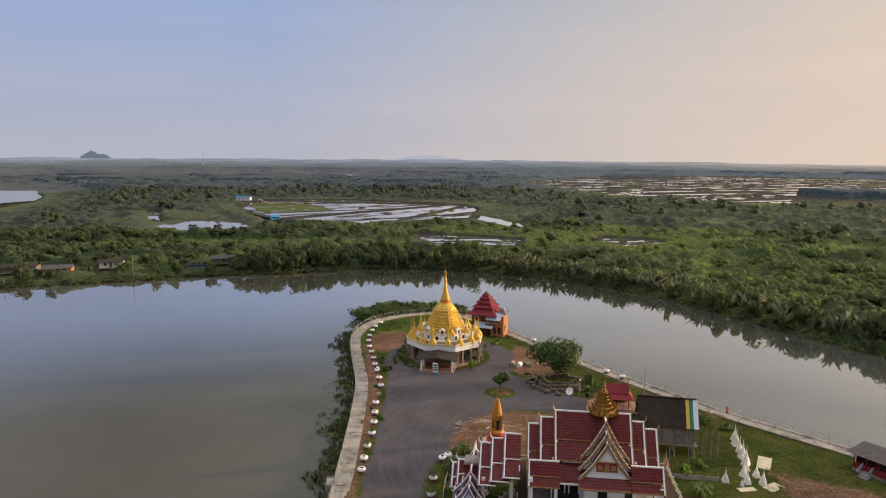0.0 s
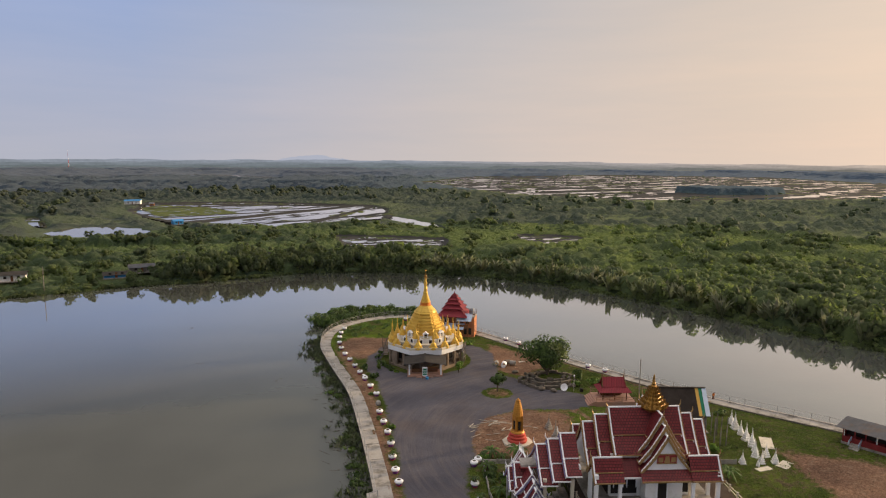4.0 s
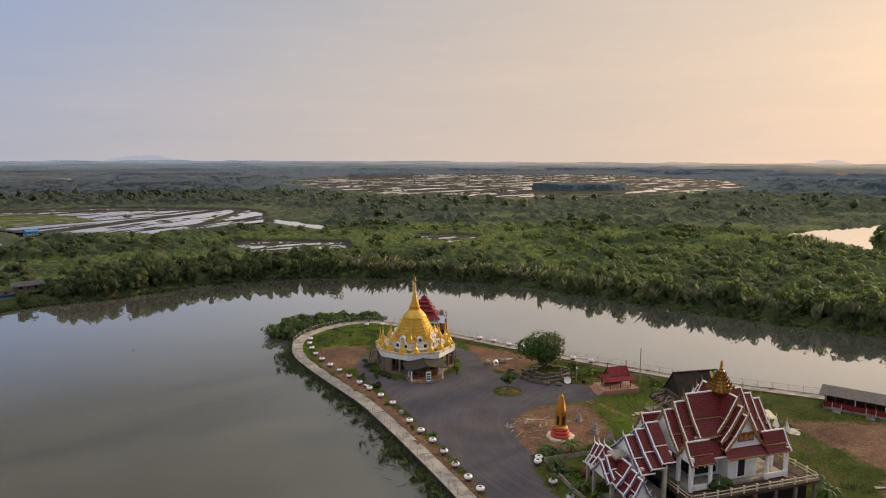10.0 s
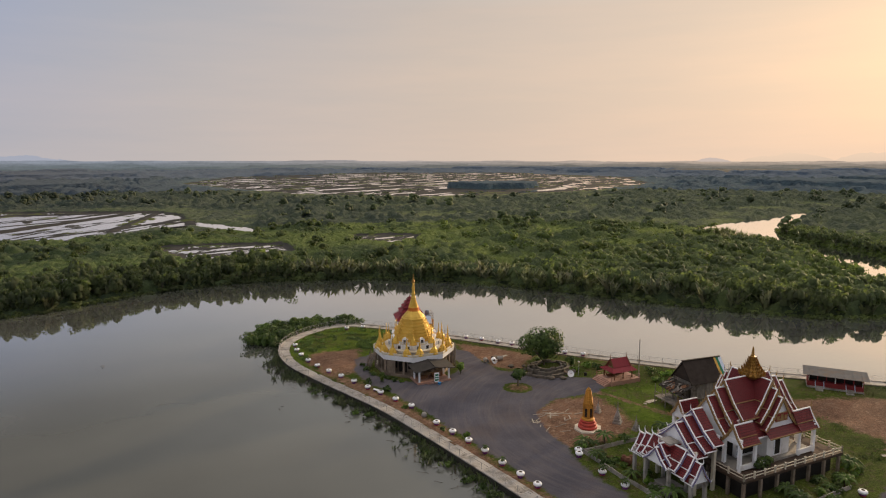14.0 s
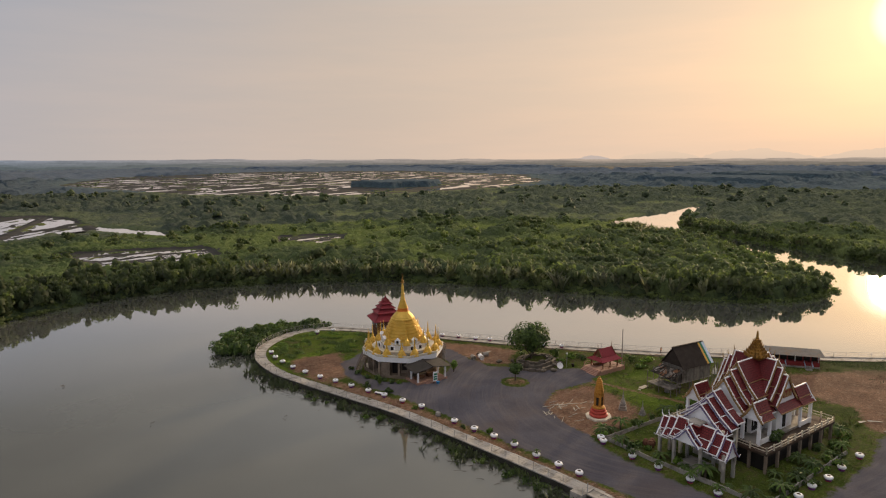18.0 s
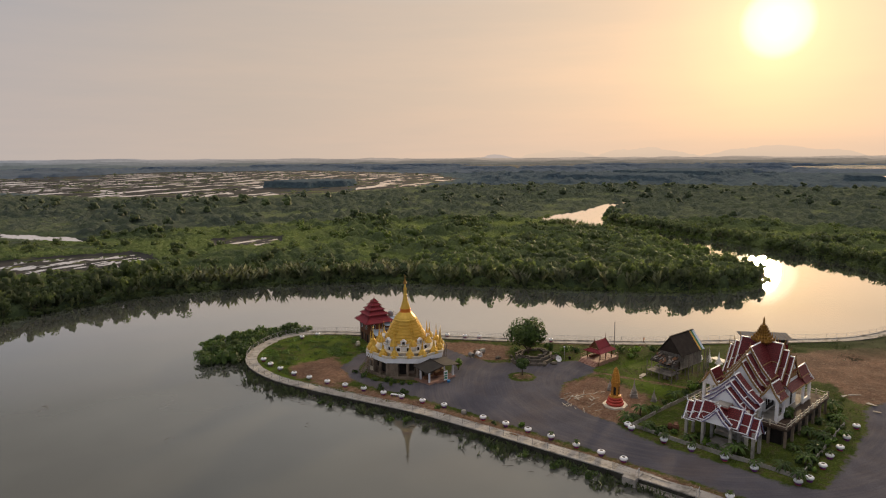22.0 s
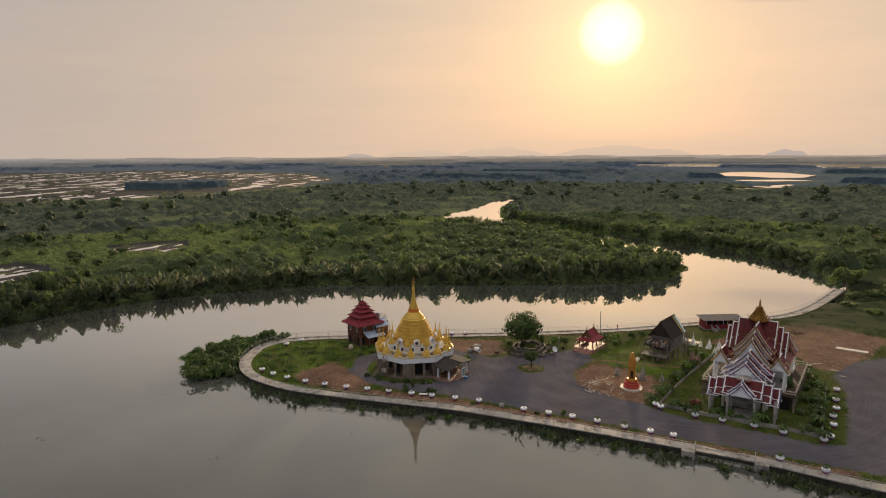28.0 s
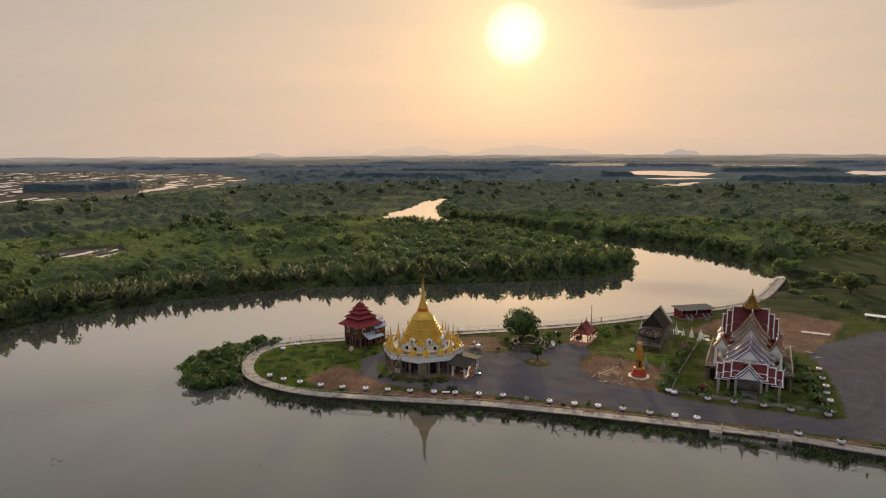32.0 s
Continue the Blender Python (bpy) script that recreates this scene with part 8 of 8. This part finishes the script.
# ---- grass tufts and water weeds ----
def tufts(name, label, x, y, z, size, material, seed, blades=5, lean=0.5):
    r = np.random.RandomState(seed)
    n = len(x) * blades
    px, py, pz, ps = (np.repeat(v, blades) for v in (x, y, z, size))
    a = r.uniform(0, 6.283, n)
    h = ps * r.uniform(0.6, 1.3, n)
    px, py = px + r.normal(0, 0.35, n) * ps, py + r.normal(0, 0.35, n) * ps
    w = 0.22 * ps
    tx, ty = lean * h * r.normal(0, 0.6, n), lean * h * r.normal(0, 0.6, n)
    cx, cy = np.cos(a) * w, np.sin(a) * w
    q = np.stack([np.stack([px - cx, py - cy, pz - 0.03], 1), np.stack([px + cx, py + cy, pz - 0.03], 1),
                  np.stack([px + cx * 0.5 + tx, py + cy * 0.5 + ty, pz + h], 1), np.stack([px - cx * 0.5 + tx, py - cy * 0.5 + ty, pz + h], 1)], 1)
    nq = np.tile((0, 0, 1.0), (4 * n, 1)) + r.normal(0, 0.25, (4 * n, 3))
    tagged(new(name, quads_mesh(name, q, material, normals=nq, to_camera=True)), label, "grass", kind="stuff")


r = np.random.RandomState(77)
x, y = r.uniform(-20, 78, 60000), r.uniform(46, 178, 60000)
keep = (edge_gap(RIVER, x, y) < -3.0) & (edge_gap(ROAD, x, y) < -0.6 + 0.5 * waves(x, y, 4.0, 50)) & (waves(x, y, 8.0, 51) + 0.4 * waves(x, y, 2.5, 52) > -0.15) & (x + 0.62 * y < 140)
for d in DIRT:
    keep &= edge_gap(d, x, y) < 0.3 + 1.0 * waves(x, y, 3.0, 53)
keep &= np.hypot(x - SX, y - SY) > 9.4
hw, hs = (x - HX) * -0.9925 + (y - HY) * 0.1219, (x - HX) * -0.1219 - (y - HY) * 0.9925
keep &= ~((np.abs(hs) < 8) & (hw > -9.6) & (hw < 10.2))
x, y = x[keep], y[keep]
tufts("grass", "patchy green and straw-coloured grass", x, y, np.full(len(x), 0.02), 0.07 + 0.09 * r.rand(len(x)) + 0.12 * np.clip(waves(x, y, 10.0, 54) - 0.3, 0, 1), GRASS, 78)
x, y = r.uniform(-18, 9, 9000), r.uniform(146, 175, 9000)
keep = (edge_gap(RIVER, x, y) < -3.2) & (edge_gap(ROAD, x, y) < -0.8) & (edge_gap(DIRT[0], x, y) < -0.5) & (waves(x, y, 5.0, 56) + 0.6 * waves(x, y, 14.0, 57) > 0.25)
x, y = x[keep], y[keep]
tufts("tall_grass", "clumps of tall bright green grass on the lawn", x, y, np.full(len(x), 0.0), 0.18 + 0.22 * r.rand(len(x)), LEAF_BRIGHT, 81, blades=5, lean=0.6)
m = 12000
x, y = r.uniform(62, 150, m), r.uniform(20, 70, m)
keep = (edge_gap(RIVER, x, y) < -4) & (waves(x, y, 12.0, 55) > -0.2)
x, y = x[keep], y[keep]
tufts("meadow_grass", "rough green meadow grass", x, y, np.full(len(x), -0.4), 0.2 + 0.3 * r.rand(len(x)), MEADOW, 79)
# plants and drift at the foot of the west wall
m = 6500
f = r.rand(m)
i = (f * (len(EDGE) - 1)).astype(int)
i = i[(EDGE[i][:, 1] < 172) & (EDGE[i][:, 0] < 0) & (EDGE[i][:, 1] > 50)]
off = np.abs(r.normal(0, 1.7, len(i))) + 0.1
p = EDGE[i] - NORMAL[i] * off[:, None] + r.normal(0, 0.8, (len(i), 2))
thick = waves(p[:, 0] * 0.4, p[:, 1], 17.0, 61) + 0.5 * waves(p[:, 0], p[:, 1], 5.0, 62)
keep = (edge_gap(RIVER, p[:, 0], p[:, 1]) > 0.1) & ((thick > 0.05) | (off < 0.7))
p = p[keep]
tufts("water_weeds", "green weeds and reeds along the wall foot", p[:, 0], p[:, 1], np.full(len(p), WATER), 0.28 + 0.45 * r.rand(len(p)), WEEDS, 80, blades=6, lean=0.9)
for k in range(22):
    i = r.randint(8, 48)
    q = EDGE[i] - NORMAL[i] * r.uniform(1.0, 3.2)
    if EDGE[i][1] < 168:
        leafy("water_bush", "low green bush standing in the shallows", q[0], q[1], WATER - 0.1, r.uniform(0.5, 1.1), r.uniform(1.2, 2.8), 760 + k, 75, 0.15, LEAF_GARDEN, "bushes along the wall foot", trunk=0.03, lobes=4, kind_="bush")
twigs = Shape()
for k in range(520):
    i = r.randint(3, 56)
    q = EDGE[i] - NORMAL[i] * min(4.8, 0.3 + r.exponential(1.5)) + r.uniform(-1.2, 1.2, 2)
    a, l = r.uniform(0, 6.28), r.uniform(0.5, 2.2)
    twigs.rod((q[0], q[1], WATER - 0.05), (q[0] + l * math.cos(a), q[1] + l * math.sin(a), WATER + r.uniform(0.0, 0.5)), 0.035, 0.012, 3)
for k in range(14):
    cx, cy = r.uniform(-90, -24), r.uniform(60, 190)
    for j in range(r.randint(5, 14)):
        a, l = r.uniform(0, 6.28), r.uniform(0.3, 1.3)
        qx, qy = cx + r.normal(0, 0.9), cy + r.normal(0, 0.7)
        rise = r.uniform(0.02, 0.16)
        if k % 3 == 0 and j % 2 == 0:
            twigs.rod((qx, qy, WATER), (qx + 0.8 * l * math.cos(a), qy + 0.8 * l * math.sin(a), WATER + rise), 0.04, 0.015, 3)
tagged(part("driftwood", twigs, BARK), "dark drifting twigs and branches on the water", "driftwood", kind="stuff")

# ---- rockery, dish, tanks, poles, boards ----
rock = thing("rockery", "tiered grey stone rockery round the tree", "rockery", 22.6, 120.6, 0, 0)
r = np.random.RandomState(12)
stone = [Shape().lathe([(0.30, 0.0), (0.52, 0.12), (0.5, 0.3), (0.26, 0.46)], 7, sx=1.25).mesh("stone", ROCK) for k in range(1)][0]
for j, (rx, ry, z0, z1) in enumerate(((5.9, 4.6, -0.2, 0.5), (4.7, 3.6, 0.3, 0.95), (3.5, 2.7, 0.6, 1.3))):
    n = 22 - 3 * j
    for k in range(n):
        a0, a1 = 6.2832 * k / n, 6.2832 * (k + 0.97) / n
        if j == 0 and 0.5 < a0 < 2.2:
            continue
        q = 1 + 0.08 * math.sin(5 * a0 + j) + r.normal(0, 0.02)
        c = [(q * (rx - w) * math.cos(t), q * (ry - w) * math.sin(t)) for t, w in ((a0, 0), (a1, 0), (a1, 0.5), (a0, 0.5))]
        h = z1 + r.normal(0, 0.08)
        part("block", Shape().solid([(*p, z0) for p in c], [(p[0] * 0.99, p[1] * 0.99, h) for p in c]), ROCK, rock)
for k in range(12):
    a = r.uniform(0, 6.28)
    s = part("stone", stone, None, rock)
    s.location, s.rotation_euler = (r.uniform(4.2, 6.3) * math.cos(a), r.uniform(3.4, 5.0) * math.sin(a), r.uniform(0.0, 0.5)), (r.normal(0, 0.2), r.normal(0, 0.2), a)
    s.scale = (r.uniform(0.5, 1.0), r.uniform(0.5, 0.9), r.uniform(0.5, 1.1))
for k, (x, y) in enumerate(((17.4, 126.3), (26.2, 116.8), (21.5, 114.8), (19.6, 116.0), (27.6, 118.3))):
    b = thing("boulder", "loose grey boulder beside the rockery", "rock", x, y, 0, 60 * k, "loose boulders")
    s = part("stone", stone, None, b)
    s.scale = (1.2, 1.0, 1.3)
dish = thing("satellite_dish", "white satellite dish leaning on the ground", "satellite dish", 23.6, 114.9, 0, -120)
dish.scale = (0.78,) * 3
bowl = Shape().lathe([(0.05, 0.0), (0.45, 0.06), (0.85, 0.24), (0.88, 0.27), (0.84, 0.27), (0.44, 0.1), (0.05, 0.05)], 18)
bowl.v = [tuple(Matrix.Rotation(radians(62), 3, "Y") @ Vector(v) + Vector((0, 0, 0.85))) for v in bowl.v]
part("reflector", bowl, TRIM, dish, smooth=False)
part("feed", Shape().rod((0.0, 0, 0.85), (0.75, 0, 1.25), 0.03).rod((0.6, 0.1, 1.1), (0.8, 0, 1.3), 0.07), RAIL, dish)
part("mount", Shape().rod((-0.15, 0, -0.1), (-0.05, 0, 0.85), 0.06), RAIL, dish)
for k, (x, y, m, turn, l) in enumerate(((16.2, 130.6, TRIM, 65, 1.4), (14.8, 131.6, GREYSTONE, 70, 1.3), (18.3, 131.3, GREYSTONE, -30, 1.2), (17.4, 132.2, OLD_WALL, 10, 1.1))):
    t = thing("concrete_pipe", ("white-painted" if m is TRIM else "grey weathered") + " concrete pipe lying in the grass", "pipe", x, y, 0.52 if k == 0 else 0.48, turn, "pipes by the road")
    s = Shape()
    n, ro, ri = 14, (0.54 if k == 0 else 0.5), (0.44 if k == 0 else 0.4)
    for i in range(n):
        a, b = 6.28318 * i / n, 6.28318 * (i + 1) / n
        c = [(rr * math.cos(q), rr * math.sin(q)) for rr, q in ((ro, a), (ro, b), (ri, b), (ri, a))]
        s.solid([(-l / 2, p, q) for p, q in c], [(l / 2, p, q) for p, q in c])
    part("pipe", s, m, t)
pole = thing("pole", "tall thin grey concrete pole by the sala", "pole", 34.9, 107.4, 0)
part("shaft", Shape().rod((0, 0, -0.3), (0, 0, 7.75), 0.13, 0.08, 8), CONCRETE, pole)
part("cap", Shape().box(0, 0, 7.7, 0.14, 0.14, 0.1), RUST, pole)
lamp_post = thing("lamp_post", "slim garden lamp post", "lamp post", 25.3, 114.4, 0)
part("shaft", Shape().rod((0, 0, -0.1), (0, 0, 2.9), 0.05, 0.04, 6), RAIL, lamp_post)
part("head", Shape().lathe([(0.05, 2.85), (0.16, 2.95), (0.16, 3.1), (0.05, 3.2)], 8), TRIM, lamp_post)
bin_ = thing("bin", "small black bin by the road", "bin", 26.6, 113.8, 0)
part("body", Shape().lathe([(0.25, 0), (0.33, 0.7), (0.28, 0.72)], 10), DARK, bin_)
mark = thing("marker_post", "short dark post with an orange band on the river path", "post", 48.9, 106.4, 0.15)
part("shaft", Shape().box(0, 0, -0.1, 0.2, 0.2, 1.2, 20), RUST, mark)
part("band", Shape().box(0, 0, 0.55, 0.3, 0.26, 0.34, 20), ORANGE, mark, "orange band")
r = np.random.RandomState(91)
board = Shape().box(0, 0, 0, 1.6, 0.22, 0.05).mesh("board", DEBRIS)
for k in range(30):
    x, y = r.normal(6.6, 3.0), r.normal(100.4, 2.4)
    if math.hypot(x - 8.5, y - 94.8) < 2.6:
        continue
    z = 0.5 * math.exp(-(((x - 6.5) / 3.2) ** 2 + ((y - 100.5) / 2.2) ** 2)) + 0.04
    b = thing("loose_board", "pale loose board on the bare soil", "board", x, y, z, r.uniform(-40, 60), "loose boards by the slender stupa")
    q = part("plank", board, None, b)
    q.scale, q.rotation_euler = (r.uniform(0.4, 1.4), r.uniform(0.35, 0.9), 1), (0, r.normal(0, 0.06), 0)
for k, (x, y, w, h) in enumerate(((26.6, 97.2, 2.2, 0.9), (24.8, 97.0, 0.8, 0.5), (36.8, 59.6, 1.6, 0.8), (33.4, 58.4, 1.2, 0.6), (40.2, 62.6, 2.2, 0.5), (38.5, 64.0, 1.4, 0.5), (20.8, 133.0, 1.4, 0.7))):
    b = thing("sheet_scrap", "pale crumpled sheet lying on the ground", "scrap", x, y, 0.04, 31 * k, "scraps on the ground")
    part("sheet", Shape().slab((-w / 2, -h / 2, 0.05), (w / 2, -h / 2, 0.12), (w / 2, h / 2, 0.04), (-w / 2, h / 2, 0.16), 0.03), DEBRIS, b)
shelter = thing("stall", "small white table frame at the meadow's edge", "table", 75.5, 36.6, -0.1, 70)
part("top", Shape().box(0, 0, 0.8, 6.4, 2.6, 0.12), TRIM, shelter)
for x in (-2.8, 0, 2.8):
    for y in (-1.1, 1.1):
        part("leg", Shape().box(x, y, -0.3, 0.14, 0.14, 1.12), TRIM, shelter)
drums = thing("water_jars", "cluster of brown-red clay jars under the gatehouse", "jars", 4.2, 82.4, 0)
for x, y, k in ((0, 0, 1.0), (1.0, 0.3, 0.9), (0.3, 1.0, 0.85)):
    part("jar", Shape().lathe([(0.3 * k, -0.1), (0.55 * k, 0.4 * k), (0.5 * k, 0.9 * k), (0.3 * k, 1.15 * k), (0.34 * k, 1.25 * k)], 12, x, y), RUST, drums)


jar = thing("water_jar", "pale grey water jar on the lawn by the pavilion", "jar", 4.8, 157.4, 0)
part("body", Shape().lathe([(0.3, -0.05), (0.55, 0.3), (0.56, 0.7), (0.36, 1.0), (0.4, 1.08)], 12), CREAM, jar, smooth=True)
part("rim", Shape().lathe([(0.36, 1.05), (0.42, 1.08), (0.40, 1.14)], 12), CREAM, jar)
for k, (x, y, h, w) in enumerate(((-8.6, 134.6, 1.3, 1.6), (-9.4, 137.4, 0.9, 1.8), (-9.2, 140.6, 1.1, 1.6), (-7.4, 131.8, 0.8, 1.5), (-8.4, 144.0, 0.7, 1.4), (-12.9, 132.4, 1.7, 1.5), (-10.4, 128.6, 0.8, 1.2), (9.8, 144.8, 0.9, 1.6), (-12.4, 118.6, 0.7, 1.0), (-11.8, 106.8, 0.8, 1.1), (24.6, 126.2, 1.0, 2.4), (27.2, 123.6, 0.8, 2.2))):
    leafy("bush", "dark scrubby bush on the rough grass", x, y, -0.05, h, w, 820 + k, 130, 0.15, LEAF_GARDEN, "scrub round the stupa", trunk=0.04, lobes=5, kind_="bush")


# ---- huts on the far bank ----
def hut(x, y, turn, w, d, roof, wall_m, label, h=2.4, z=-0.5, lift=1.2):
    t = thing("hut", label, "house", x, y, z, turn, "huts among the mangroves")
    part("wall", Shape().box(0, 0, lift, w, d, h), wall_m, t)
    part("floor", Shape().box(0, -0.6, lift - 0.2, w + 0.6, d + 1.6, 0.2), GREY_WOOD, t)
    for px in (-w / 2, 0, w / 2):
        for py in (-d / 2 - 1.0, d / 2):
            part("stilt", Shape().rod((px, py, -2.0), (px, py, lift - 0.1), 0.09, 0.09, 5), GREY_WOOD, t)
    for sg in (1, -1):
        part("roof_slope", Shape().slab((-w / 2 - 0.5, 0, lift + h + 0.9), (w / 2 + 0.5, 0, lift + h + 0.9), (w / 2 + 0.5, sg * (d / 2 + 0.7), lift + h - 0.1), (-w / 2 - 0.5, sg * (d / 2 + 0.7), lift + h - 0.1), 0.06), roof, t)
    for px in (-w / 4, w / 4):
        part("window", Shape().box(px, -d / 2 - 0.02, lift + 0.9, 0.9, 0.08, 0.9), DARK, t)
    part("door", Shape().box(0, -d / 2 - 0.02, lift, 0.8, 0.08, 1.9), WOOD, t)


hut(-156, 238, 14, 11, 6, SLATE, GREY_WOOD, "grey hut with a rusty sheet roof on the bank", 2.0, lift=0.8)
hut(-141, 236, 20, 9, 6, DARK_TIN, BRICK, "brown plank hut with a patched sheet roof", 2.0, lift=0.8)
hut(-165, 234, 14, 6, 5, BLUE_TIN, WHITE, "open hut with a pale sheet roof", 1.8, lift=0.8)
hut(-128, 249, 15, 8, 5, SLATE, WHITE, "pale green and white hut among the trees", 2.2, lift=0.8)
hut(-89, 261, 18, 8.5, 5, DARK_TIN, GREY_WOOD, "grey-roofed hut half hidden by mangroves", 2.0, lift=0.9)
hut(-96, 254, 18, 8, 4.4, SLATE, BLUE, "low blue-walled hut with a grey cement roof", 1.1, lift=0.3)
hut(-193, 632, 5, 13, 8, BLUE, WHITE, "white house with a bright blue roof", 3.2)
hut(-176, 628, 5, 3.5, 3, TIN, BRICK, "small brown shed beside the blue-roofed house", 1.5, lift=0.3)
hut(-116, 448, 30, 6, 5, BLUE, BLUE, "small blue field hut", 2.2, lift=0.4)
for x, y, h in ((-110, 228, 8.5), (-142, 216, 6.0), (-146, 213, 3.0)):
    p = thing("pole", "thin grey wooden pole standing at the bank", "pole", x, y, -2.4, 0, "poles along the bank")
    part("shaft", Shape().rod((0, 0, 0), (0.1, 0, h + 2), 0.14, 0.09, 6), GREY_WOOD, p)

# ---- radio mast on the horizon ----
mast = thing("radio_mast", "thin red and white lattice mast far off", "mast", -870, 2380, -1)
for k in range(6):
    a, b = (0.9 - 0.12 * k), (0.9 - 0.12 * (k + 1))
    part("section", Shape().box(0, 0, 11 * k, 2 * a, 2 * a, 11, 0, b / a), RED_BASE if k % 2 == 0 else TRIM, mast, "red painted section" if k % 2 == 0 else "white painted section")
part("antenna", Shape().rod((0, 0, 65.5), (0, 0, 72), 0.15, 0.08), RAIL, mast)
